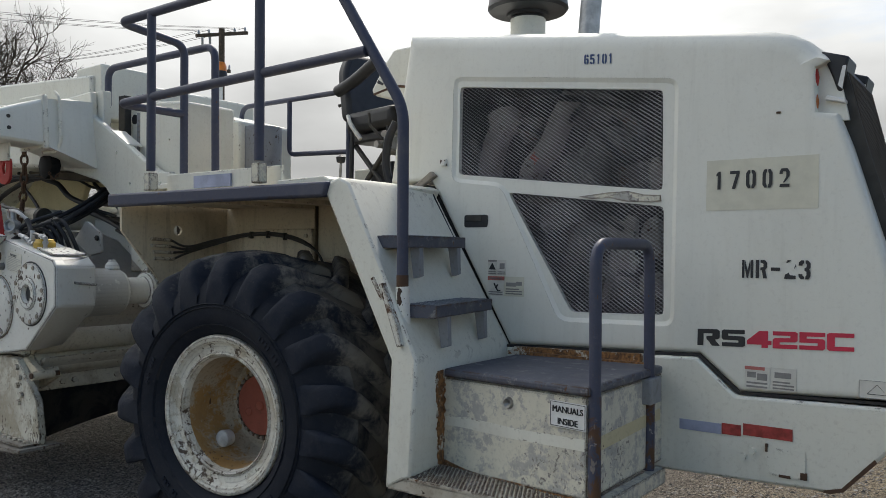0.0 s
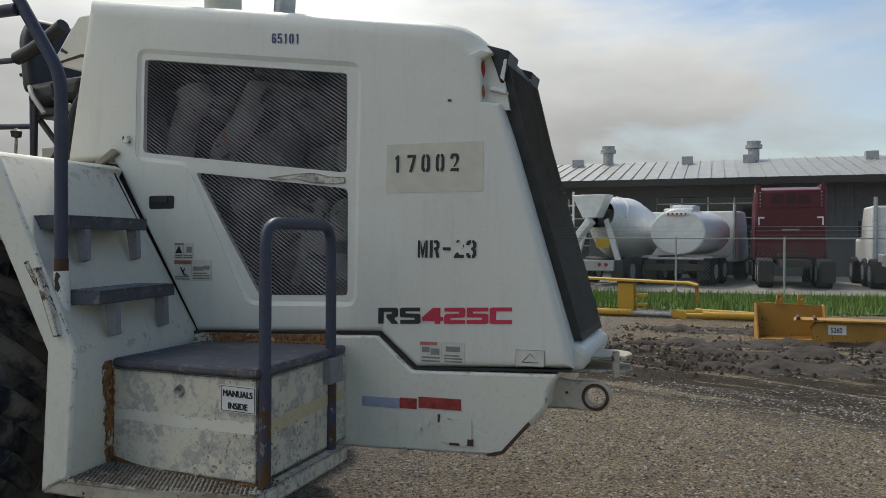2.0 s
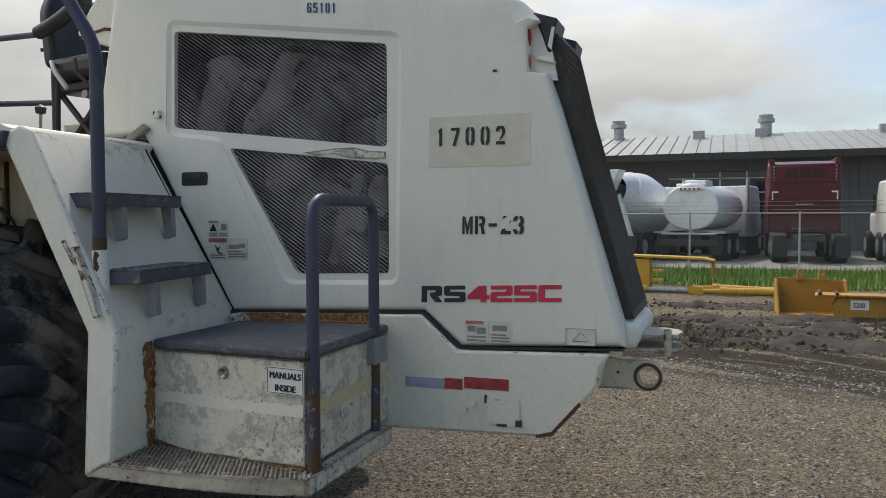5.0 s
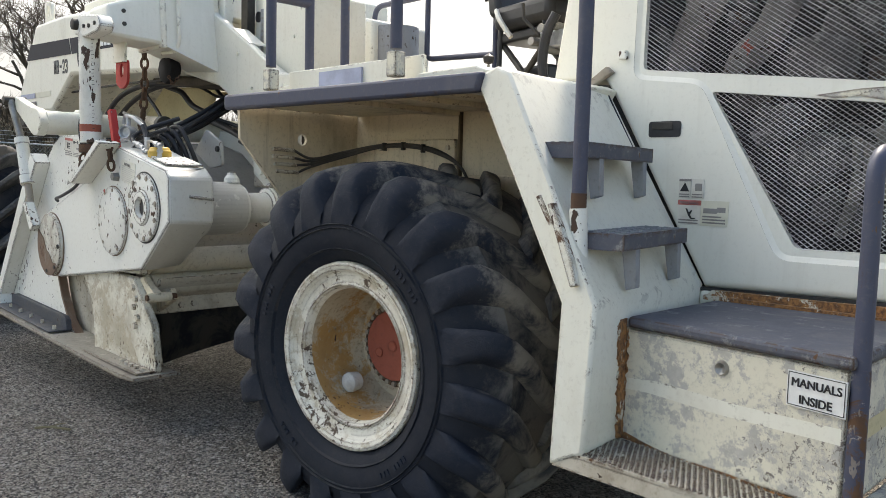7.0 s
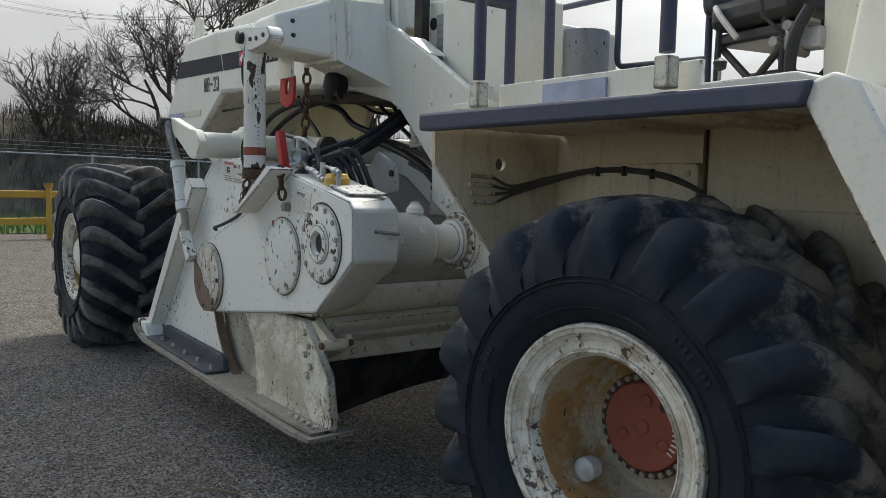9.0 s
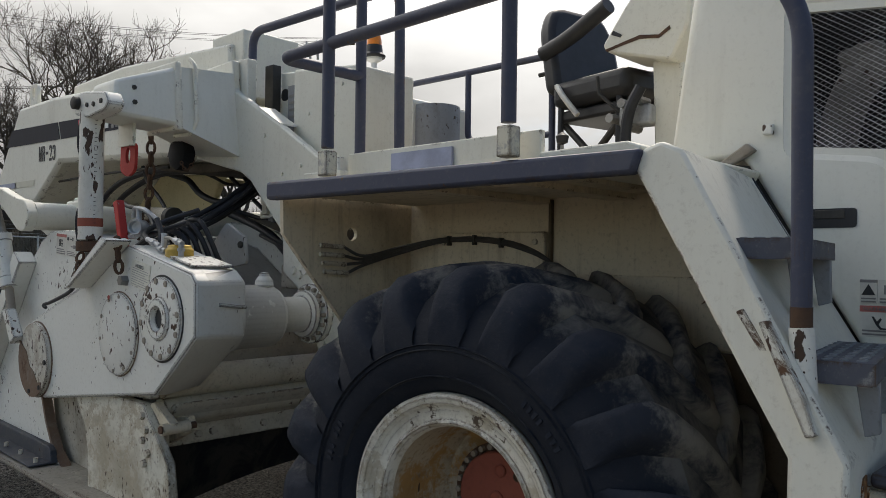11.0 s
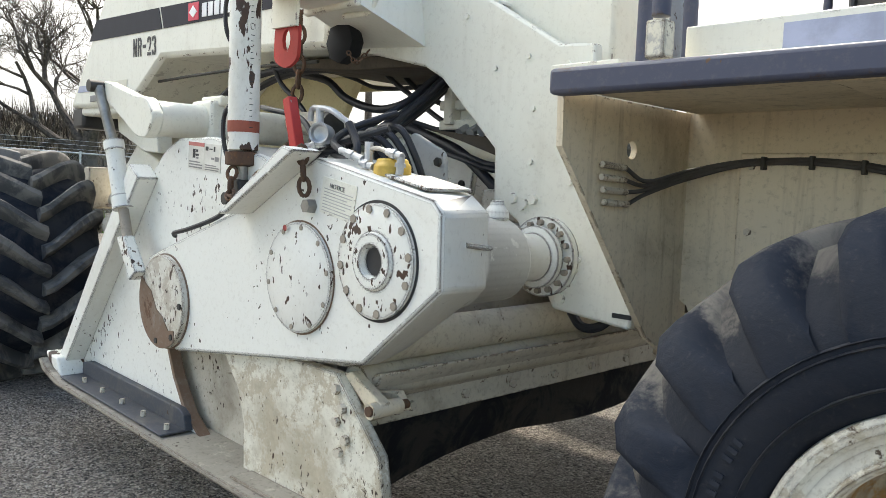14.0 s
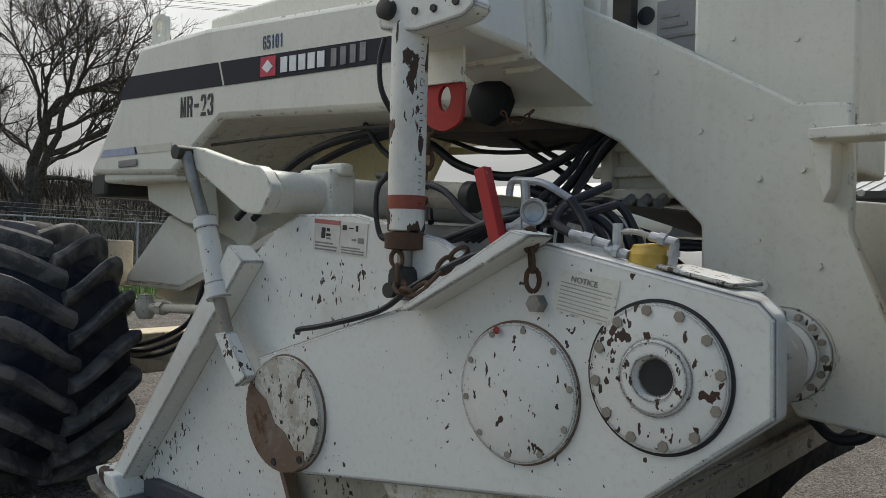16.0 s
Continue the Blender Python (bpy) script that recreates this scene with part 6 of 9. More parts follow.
bmesh.ops.solidify(bm, geom=bm.faces[:], thickness=0.014)
part("rubber_flap", bm, M_flap, machine, "black rubber dust flap behind the drum")
dl = part("door_link", lathe([(-0.095, 0.012), (-0.10, 0.024), (-0.02, 0.024), (0.02, 0.024)], 20, (-1.435, 0, 0.655), closed=False), M_dirty, cross)
part("link_pin", cyl((-1.435, -0.105, 0.655), (-1.435, 0.05, 0.655), 0.0155), M_rust, cross)
part("link_plate", prism([(-1.60, 0.735), (-1.56, 0.745), (-1.415, 0.675), (-1.42, 0.635), (-1.46, 0.63)], -0.07, -0.03), M_dirty, cross, bevel=0.004)
part("link_plate", prism([(-1.64, 0.66), (-1.46, 0.69), (-1.42, 0.64), (-1.62, 0.55)], 0.03, 0.06), M_dirty, cross, bevel=0.004)

# drum hood: arched cover across the machine
arch = [(-2.82 + 0.96 * math.cos(radians(a)), 0.51 + 0.96 * math.sin(radians(a))) for a in range(20, 142, 5)]
arch_in = [(-2.82 + 0.93 * math.cos(radians(a)), 0.51 + 0.93 * math.sin(radians(a))) for a in range(140, 19, -5)]
dh = part("drum_hood", prism(arch + arch_in, 0.14, 2 * CY - 0.14), M_greyhood, machine, "arched grey-dusted cover over the cutting drum")
part("flange_plate", prism([(-3.2, 1.50), (-3.0, 1.56), (-2.75, 1.57), (-2.42, 1.54), (-2.24, 1.49), (-2.09, 1.43), (-2.085, 1.40), (-2.10, 1.30), (-2.14, 1.255), (-2.19, 1.25), (-2.436, 1.40), (-2.78, 1.475), (-3.2, 1.41)], 1.0, 1.035), M_chip, dh, "cream flange plate on the drum cover", bevel=0.006)
bolts([(-2.15, 1.0, 1.34)], (0, -1, 0), 0.018, 0.012, M_dark, dh)
part("far_side_plate", prism(SIDE, 2 * CY + 0.02, 2 * CY + 0.06), M_chip, machine, "cream side plate of the drum housing")

# hydraulic motor between gearbox and frame
mot = part("hydraulic_motor", lathe([(0.10, 0.142), (0.13, 0.142), (0.14, 0.135), (0.325, 0.132), (0.35, 0.118), (0.365, 0.082), (0.372, 0.078), (0.50, 0.078), (0.505, 0.105), (0.53, 0.105), (0.535, 0.07), (0.56, 0.07)], 36, (-1.335, 0, 1.10)), M_chip, machine, "cream hydraulic drum motor housing")
part("flange", lathe([(0.545, 0.135), (0.575, 0.135)], 36, (-1.335, 0, 1.10)), M_cover, mot, "dusty bolted flange")
bolts([(-1.335 + 0.115 * math.cos(k * math.tau / 16), 0.545, 1.10 + 0.115 * math.sin(k * math.tau / 16)) for k in range(16)], (0, -1, 0), 0.011, 0.016, M_bare, mot, "flange_bolt")
bm = lathe([(1.19, 0.018), (1.218, 0.018), (1.220, 0.034), (1.230, 0.040), (1.250, 0.038), (1.262, 0.03), (1.272, 0.022), (1.284, 0.020), (1.287, 0.0001)], 20, (-1.32, 0.295, 0), "z")
part("breather", bm, M_chip, mot)

# lift cylinder, arm, tag, chain, stop bar
lc = part("lift_cylinder", lathe([(1.42, 0.072), (1.425, 0.083), (2.02, 0.083), (2.03, 0.075)], 30, (-2.28, -0.03, 0), "z"), M_peel, machine, "flaking white upright lift cylinder")
part("gland", lathe([(1.365, 0.05), (1.37, 0.093), (1.415, 0.093), (1.42, 0.05)], 30, (-2.28, -0.03, 0), "z"), M_rust, lc)
part("rod", cyl((-2.28, -0.03, 1.22), (-2.28, -0.03, 1.40), 0.035), M_steel, lc)
part("band", lathe([(1.485, 0.0845), (1.525, 0.0845)], 30, (-2.28, -0.03, 0), "z"), M_primer, lc)
bm = bmesh.new()
for k in range(26):
    add_box(bm, -0.007, 0.007 if k % 4 else 0.014, -0.0012, 0.0, 0.0, 0.0025, Matrix.Translation((-2.28, -0.03, 0)) @ Matrix.Rotation(radians(84), 4, "Z") @ Matrix.Translation((0.0, -0.0832, 1.50 + k * 0.02)))
tagged(part("depth_scale", bm, M_ink, lc), kind="stuff")
part("hose", tube(curve_path([(-2.42, -0.05, 2.0), (-2.44, -0.06, 1.93), (-2.43, -0.05, 1.84), (-2.40, 0.02, 1.76)], 6), 0.012, 8), M_hose, lc)
part("hose", tube(curve_path([(-2.38, -0.05, 1.59), (-2.43, -0.06, 1.55), (-2.44, -0.06, 1.48), (-2.42, -0.05, 1.41), (-2.36, -0.05, 1.40)], 6), 0.012, 8), M_hose, lc)
lc.matrix_basis = Matrix.Translation((-2.215, -0.07, 0.0)) @ Matrix.Diagonal((0.66, 0.66, 1.0, 1.0)) @ Matrix.Translation((2.28, 0.03, 0.0))
arm = part("lift_arm", prism(rounded([(-2.30, 2.015), (-2.30, 2.09), (-2.22, 2.118), (-1.97, 2.085), (-1.93, 2.03), (-1.97, 2.0), (-2.15, 1.985)], 0.02, 3), -0.12, -0.04), M_chip, machine, "cream lift arm with pin joint", bevel=0.01)
part("pin", lathe([(-0.15, 0.0001), (-0.15, 0.02), (-0.145, 0.03), (-0.11, 0.03)], 20, (-2.255, 0, 2.065)), M_dark, arm)
bolts([(-2.15, -0.12, 2.045), (-2.08, -0.12, 2.04), (-2.0, -0.12, 2.045)], (0, -1, 0), 0.012, 0.008, M_dark, arm)
bm = bmesh.new()
ra = [bm.verts.new((x, -0.04, z)) for x, z in ((-2.30, 2.0), (-2.30, 2.165), (-2.05, 2.165), (-2.03, 2.0))]
rb = [bm.verts.new((x, 0.25, z)) for x, z in ((-2.32, 1.985), (-2.32, 2.28), (-2.05, 2.275), (-2.02, 1.985))]
bm.faces.new(ra)
for i in range(4):
    j = (i + 1) % 4
    bm.faces.new((ra[i], ra[j], rb[j], rb[i]))
part("arm_back", bm, M_hood, arm, bevel=0.02)
part("clamp_band", prism([(-2.335, 1.965), (-2.335, 2.31), (-2.035, 2.305), (-2.005, 1.965)], 0.25, 0.285), M_body, arm, bevel=0.012)
bm = bmesh.new()
ra = [bm.verts.new((x, 0.275, z)) for x, z in ((-2.32, 1.98), (-2.32, 2.285), (-2.05, 2.28), (-2.02, 1.98))]
rb = [bm.verts.new((x, 0.58, z)) for x, z in ((-2.36, 1.89), (-2.35, 2.36), (-2.045, 2.30), (-1.97, 1.86))]
for i in range(4):
    j = (i + 1) % 4
    bm.faces.new((ra[i], ra[j], rb[j], rb[i]))
part("arm_root", bm, M_hood, arm, sharp=70)
bolts([(-2.045, 0.05, 2.14), (-2.035, 0.05, 2.07)], (1, 0, 0), 0.013, 0.006, M_dark, arm)
part("arm_pipe", tube(smooth_path([(-2.16, 0.32, 1.955), (-2.03, 0.34, 1.955), (-2.0, 0.35, 2.02), (-2.03, 0.35, 2.30), (-2.08, 0.35, 2.335)], 0.03), 0.011, 12), M_body, arm)
bm = plate_with_holes(rounded([(-2.315, 1.905), (-2.32, 1.77), (-2.24, 1.735), (-2.165, 1.765), (-2.16, 1.90)], 0.03, 3), [[(-2.237 + 0.026 * math.cos(k * math.tau / 14), 1.843 + 0.04 * math.sin(k * math.tau / 14)) for k in range(14)]], 0.115, 0.13)
part("lock_tag", bm, M_red, machine, "red lock plate with a keyhole")
part("tag_mount", prism([(-2.31, 2.06), (-2.15, 2.05), (-2.155, 1.885), (-2.32, 1.89)], 0.10, 0.113), M_body, machine.children[-1])


def chain(name, pts, r, parent, label):
    path = curve_path(pts, 24)
    total, marks, last = 0.0, [], path[0]
    gap = r * 4.4
    for a, b in zip(path, path[1:]):
        seg = (b - a).length
        while total + seg >= gap * len(marks):
            marks.append((a.lerp(b, max(0.0, (gap * len(marks) - total)) / max(seg, 1e-6)), (b - a).normalized()))
        total += seg
    bm = bmesh.new()
    for i, (p, d) in enumerate(marks):
        a, u, w = frame_of(d)
        if i % 2:
            u, w = w, u
        loop = [p + d * (math.cos(t) * r * 2.6) + u * (math.sin(t) * r * 1.5) for t in [k * math.tau / 12 for k in range(13)]]
        add_tube(bm, loop, r * 0.62, 6)
    return part(name, bm, M_rust, parent, label)


chain("chain", [(-2.54, 0.38, 2.06), (-2.535, 0.38, 1.85), (-2.54, 0.37, 1.62), (-2.56, 0.35, 1.42)], 0.014, machine, "rusty hanging chain")
chain("chain", [(-1.705, -0.17, 1.40), (-1.70, -0.165, 1.32), (-1.70, -0.16, 1.26)], 0.011, machine, "rusty chain end on the gearbox")
chain("chain", [(-2.20, -0.12, 1.34), (-2.16, -0.15, 1.27), (-2.10, -0.17, 1.25), (-2.04, -0.16, 1.28), (-2.0, -0.12, 1.34), (-1.95, -0.10, 1.38)], 0.011, machine, "rusty slack chain on the gearbox")
part("chain_bolt", lathe([(-0.16, 0.022), (-0.13, 0.024)], 6, (-1.70, 0, 1.245)), M_steel, gear)
part("stop_bar", box(-0.019, 0.019, -0.018, 0.018, 0.0, 0.245), M_red, machine, "red stop bar", bevel=0.004, at=pose(-1.872, -0.06, 1.36, 0, -17, 0))
blk = part("rubber_buffer", lathe([(0.34, 0.0001), (0.34, 0.06), (0.355, 0.085), (0.40, 0.085), (0.425, 0.07), (0.425, 0.0001)], 8, (-2.285, 0.04, 1.885)), M_buffer, machine, "black eight-sided rubber buffer")
part("shackle", tube(curve_path([(-2.27, 0.385, 1.96), (-2.27, 0.385, 2.0), (-2.27, 0.40, 2.04)], 5), 0.014, 8), M_body, blk)
chain("keeper_chain", [(-2.20, 0.38, 1.83), (-2.15, 0.38, 1.79), (-2.09, 0.39, 1.83)], 0.005, blk, "small keeper chain")

# cross shaft with lever
sh = part("cross_shaft", cyl((-2.81, -0.12, 1.552), (-2.81, 2.9, 1.552), 0.072, None, 28), M_body, machine, "cream lift cross shaft")
part("lever_arm", prism(rounded([(-3.25, 1.69), (-3.20, 1.725), (-2.90, 1.645), (-2.79, 1.632), (-2.72, 1.555), (-2.78, 1.47), (-2.87, 1.475), (-3.18, 1.64)], 0.03, 3), -0.17, -0.12), M_body, sh, bevel=0.008)
part("shaft_clamp", box(-2.90, -2.72, 0.08, 0.20, 1.46, 1.645), M_body, sh, bevel=0.015)
part("shaft_clamp", box(-2.87, -2.70, 0.11, 0.17, 1.62, 1.665), M_body, sh, bevel=0.01)
tc = part("thin_cylinder", cyl((-3.127, -0.153, 1.439), (-3.045, -0.15, 1.20), 0.038, None, 20), M_chip, machine, "slim cream hydraulic cylinder")
part("collar", cyl((-3.055, -0.15, 1.23), (-3.035, -0.15, 1.175), 0.044, None, 20), M_chip, tc)
part("collar", cyl((-3.135, -0.153, 1.462), (-3.12, -0.153, 1.42), 0.043, None, 20), M_chip, tc)
part("rod", cyl((-3.207, -0.19, 1.695), (-3.127, -0.153, 1.439), 0.022), M_steel, tc)
part("pin", cyl((-3.215, -0.23, 1.697), (-3.215, -0.10, 1.697), 0.026), M_dark, tc)
part("rod", cyl((-3.045, -0.15, 1.20), (-2.95, -0.16, 1.02), 0.022), M_bare, tc)
part("clevis", prism([(-2.99, 1.06), (-2.92, 1.07), (-2.80, 0.93), (-2.86, 0.89)], -0.20, -0.15), M_cover, tc, bevel=0.006)

# ---- the yard ----
def ground_z(x, y):
    a = 0.012 - 0.0165 * min(max(y - 1.0, 0.0), 22.0)
    near = 1.0 / (1.0 + (max(abs(x + 1.0) - 6, 0) / 3) ** 2 + (max(abs(y - 1) - 4, 0) / 3) ** 2)
    a += 0.035 * (1 - near) * noise.noise((x * 0.45, y * 0.45, 0.0))
    u, v = 0.857 * x - 0.514 * y, 0.514 * x + 0.857 * y
    rut = math.exp(-((u - 0.2) / 4.0) ** 2 - ((v - 7.6) / 1.6) ** 2)
    a += 0.07 * rut * noise.noise((u * 0.5, v * 2.0, 3.0))
    return a


def graded(lo, hi, mid_lo, mid_hi, fine, grow=1.18):
    xs = list(np.arange(mid_lo, mid_hi + fine / 2, fine))
    s, x = fine, mid_hi
    while x < hi:
        s *= grow
        x += s
        xs.append(min(x, hi))
    s, x = fine, mid_lo
    while x > lo:
        s *= grow
        x -= s
        xs.insert(0, max(x, lo))
    return [float(v) for v in xs]


def build_ground():
    xs, ys = graded(-900, 900, -9, 9, 0.16), graded(-900, 900, -5, 13, 0.16)
    verts = [(x, y, ground_z(x, y)) for y in ys for x in xs]
    w = len(xs)
    faces = [(j * w + i, j * w + i + 1, (j + 1) * w + i + 1, (j + 1) * w + i) for j in range(len(ys) - 1) for i in range(w - 1)]
    me = bpy.data.meshes.new("ground")
    me.from_pydata(verts, [], faces)
    me.shade_smooth()
    me.materials.append(M_ground)
    return tagged(new("ground", me), "brown-grey gravel yard with ruts", "ground", kind="structure")


build_ground()


def build_gravel():
    rng = random.Random(5)
    verts, faces = [], []

    def stone(x, y, s):
        z = ground_z(x, y) + s * 0.15
        b = len(verts)
        a = rng.random() * 6.28
        for k in range(5):
            t = a + k * 1.2566
            rr = s * (0.75 + 0.5 * rng.random())
            verts.append((x + math.cos(t) * rr, y + math.sin(t) * rr, z - s * 0.1 + s * 0.25 * rng.random()))
        verts.append((x + s * 0.2 * rng.random(), y, z + s * (0.35 + 0.4 * rng.random())))
        for k in range(5):
            faces.append((b + k, b + (k + 1) % 5, b + 5))

    for n, x0, x1, y0, y1, lo, hi in ((120000, -4.6, 0.4, -1.7, 0.6, 0.0025, 0.0085), (42000, 1.2, 6.0, 0.5, 6.0, 0.004, 0.014), (5000, -10, -3, -2.5, 3.0, 0.006, 0.016), (3500, -1, 8, 6, 13, 0.008, 0.02)):
        for _ in range(n):
            stone(rng.uniform(x0, x1), rng.uniform(y0, y1), lo + (hi - lo) * rng.random() ** 3)
    me = bpy.data.meshes.new("gravel")
    me.from_pydata(verts, [], faces)
    me.materials.append(M_stone)
    tagged(new("gravel", me), "loose grey and tan gravel stones on the ground", "gravel", kind="stuff")


build_gravel()
G22 = ground_z(0, 23)


# shop building behind the fence
def build_shop():
    b = empty("shop_building", "long grey metal-clad truck shop with a pale standing-seam roof", "building")
    BY, z0, ze = 39.0, G22, 4.40
    openings = [(-14, -9.5), (-7.5, -3.0), (0.3, 5.2), (13.4, 18), (20, 25)]
    xs = [-40.0] + [v for o in openings for v in o] + [40.0]
    for i in range(0, len(xs), 2):
        part("wall", box(xs[i], xs[i + 1], BY, BY + 0.3, z0, ze), M_bwall, b)
    for x0, x1 in openings:
        part("wall", box(x0, x1, BY, BY + 0.3, 3.5, ze), M_bwall, b)
        w = part("window", box(x0, x1, BY + 0.25, BY + 0.3, z0, 3.5), M_glass, b, "dark roll-up door with glass panes")
        for k in range(5):
            x = x0 + (x1 - x0) * k / 4
            part("mullion", box(x - 0.04, x + 0.04, BY + 0.2, BY + 0.26, z0, 3.5), M_galv, w)
        for k in range(5):
            part("mullion", box(x0, x1, BY + 0.2, BY + 0.26, z0 + 0.7 * k + 0.7, z0 + 0.7 * k + 0.76), M_galv, w)
    rib = link_mesh("cladding_rib", box(0, 0.06, BY - 0.03, BY, z0, ze), M_bwall)
    rib.parent = b
    rib.matrix_basis = pose(-16.4, 0, 0)
    x = -16.0
    while x < 22:
        if not any(a - 0.1 < x < c + 0.1 for a, c in openings):
            o = new("cladding_rib", rib.data)
            o.parent = b
            o.matrix_basis = pose(x, 0, 0)
        x += 0.4
    part("rear_wall", box(-40, 40, BY + 14, BY + 14.3, z0, ze), M_bwall, b)
    roof = part("roof", prism([(BY - 1.8, ze - 0.15), (BY + 7, ze + 1.55), (BY + 16, ze - 0.15), (BY + 16, ze - 0.4), (BY + 7, ze + 1.3), (BY - 1.8, ze - 0.4)], -42, 42, swap=lambda x, y, z: (y, x, z)), M_roof, b, "pale metal roof")
    seam = prism([(BY - 1.8, ze - 0.15), (BY + 7, ze + 1.55), (BY + 7, ze + 1.60), (BY - 1.8, ze - 0.09)], 0, 0.05, swap=lambda x, y, z: (y, x, z))
    seam = part("roof_seam", seam, M_roof, roof, at=pose(-24, 0, 0))
    for k in range(1, 80):
        o = new("roof_seam", seam.data)
        o.parent = roof
        o.matrix_basis = pose(-24 + k * 0.61, 0, 0)
    part("gutter", box(-42, 42, BY - 1.95, BY - 1.78, ze - 0.45, ze - 0.12), M_dark, roof)
    for x in (-9.5, -2.9, 5.1, 13.5, 22):
        part("roof_vent", lathe([(ze + 1.2, 0.3), (ze + 2.05, 0.3), (ze + 2.1, 0.45), (ze + 2.3, 0.45), (ze + 2.32, 0.35), (ze + 2.5, 0.38), (ze + 2.55, 0.0001)], 20, (x, BY + 6.5, 0), "z"), M_galv, roof, "galvanised roof vent")
    for x in (-4.5, 1.6, 4.8, 10.8, 19):
        part("roof_vent", box(x - 0.3, x + 0.3, BY + 5.2, BY + 5.8, ze + 1.1, ze + 1.65), M_galv, roof)
    part("apron", box(-30, 30, 24.5, BY, G22 - 0.3, G22 + 0.03), M_concrete, b, "pale concrete apron")


build_shop()


def wheel_mesh(bm, c, r, w):
    add_lathe(bm, [(-w / 2, r * 0.55), (-w / 2, r * 0.93), (-w / 2 + 0.04, r), (w / 2 - 0.04, r), (w / 2, r * 0.93), (w / 2, r * 0.55)], 24, c, "x")


def truck_base(name, label, x, y, z, chassis_len=7.0, turn=0.0):
    t = empty(name, label, "truck", at=pose(x, y, z, 0, 0, turn))
    part("chassis", box(-0.45, 0.45, 0, chassis_len, 0.75, 1.0), M_dark, t)
    for wy in (1.0, 2.4, chassis_len - 1.0):
        for wx in (-0.95, 0.95):
            bm = bmesh.new()
            wheel_mesh(bm, (wx, wy, 0.52), 0.52, 0.5)
            w = part("wheel", bm, M_rubberside, t)
            part("rim", lathe([(-0.262, 0.0001), (-0.262, 0.28), (0.262, 0.28), (0.262, 0.0001)], 20, (wx, wy, 0.52), "x", False), M_galv, w)
    part("mudflap", box(-1.2, -0.75, -0.02, 0.02, 0.25, 0.95), M_black, t)
    part("mudflap", box(0.75, 1.2, -0.02, 0.02, 0.25, 0.95), M_black, t)
    return t


def cab(t, y, mat, w=1.2, h=2.9, L=2.2):
    c = part("cab", prism([(y, 0.8), (y, h), (y + L * 0.7, h), (y + L, 1.9), (y + L, 0.8)], -w, w, swap=lambda x, yy, z: (yy, x, z)), mat, t, bevel=0.08)
    part("rear_window", box(-0.5, 0.5, y - 0.012, y, 1.9, 2.5), M_glass, c)
    for s in (-1, 1):
        m = part("mirror", box(s * (w + 0.1) - 0.06, s * (w + 0.1) + 0.06, y + L * 0.75, y + L * 0.75 + 0.1, 1.8, 2.4), M_black, c)
        part("exhaust_stack", cyl((s * (w - 0.1), y - 0.12, 0.9), (s * (w - 0.1), y - 0.12, h + 0.3), 0.07), M_galv, c)
    return c


def build_mixer():
    t = truck_base("mixer_truck", "white concrete mixer truck with a chute", -1.2, 27.5, G22 + 0.03, 8.0, -14.0)
    cab(t, 6.2, M_truckwhite)
    bm = lathe([(-0.5, 0.55), (-0.3, 0.62), (0.0, 0.75), (1.8, 1.22), (3.0, 1.22), (4.0, 0.85), (4.3, 0.45)], 32, closed=False)
    d = part("mixer_drum", bm, M_truckwhite, t, "white mixer drum", at=pose(0.1, 1.0, 2.55, -12, 0, 0))
    part("drum_mouth", lathe([(-0.49, 0.56), (-0.3, 0.5), (0.3, 0.4)], 28, closed=False), M_dark, d)
    bm = bmesh.new()
    for k in range(20):
        a0, a1 = k * 0.25, (k + 1) * 0.25
        y0, y1 = 0.1 + k * 0.13, 0.1 + (k + 1) * 0.13
        r0, r1 = min(1.2, 0.78 + y0 * 0.25), min(1.2, 0.78 + y1 * 0.25)
        add_tube(bm, [(math.cos(a0) * r0, y0, math.sin(a0) * r0), (math.cos(a1) * r1, y1, math.sin(a1) * r1)], 0.04, 5)
    part("drum_spiral", bm, M_truckwhite, d)
    part("hopper", prism([(-0.75, 3.35), (0.65, 3.35), (0.25, 2.5), (-0.3, 2.5)], -0.2, 0.5), M_truckwhite, t, bevel=0.03)
    part("chute", prism([(-1.2, 1.1), (-1.05, 0.95), (0.15, 2.3), (0.0, 2.5)], -0.5, 0.0), M_truckwhite, t, bevel=0.03)
    part("rear_frame", prism([(-1.0, 0.7), (-0.8, 0.7), (-0.3, 2.4), (-0.45, 2.5)], 0.4, 0.55), M_truckwhite, t)
    part("rear_frame", prism([(0.8, 0.7), (1.0, 0.7), (0.45, 2.5), (0.3, 2.4)], 0.4, 0.55), M_truckwhite, t)
    for k in range(6):
        part("ladder_rung", box(-1.25, -0.85, 0.2, 0.24, 1.2 + k * 0.35, 1.24 + k * 0.35), M_truckwhite, t)
    part("ladder_rail", box(-1.28, -1.22, 0.2, 0.26, 1.0, 3.5), M_truckwhite, t)
    part("ladder_rail", box(-0.88, -0.82, 0.2, 0.26, 1.0, 3.5), M_truckwhite, t)
    bar = part("rear_bumper", box(-0.9, 0.9, -0.15, 0.05, 0.55, 0.95), M_galv, t, bevel=0.03)
    for x in (-0.6, -0.35, 0.35, 0.6):
        part("lamp", lathe([(-0.17, 0.0001), (-0.17, 0.07), (-0.14, 0.08)], 14, (x, 0, 0.78), closed=False), M_redlens, bar)


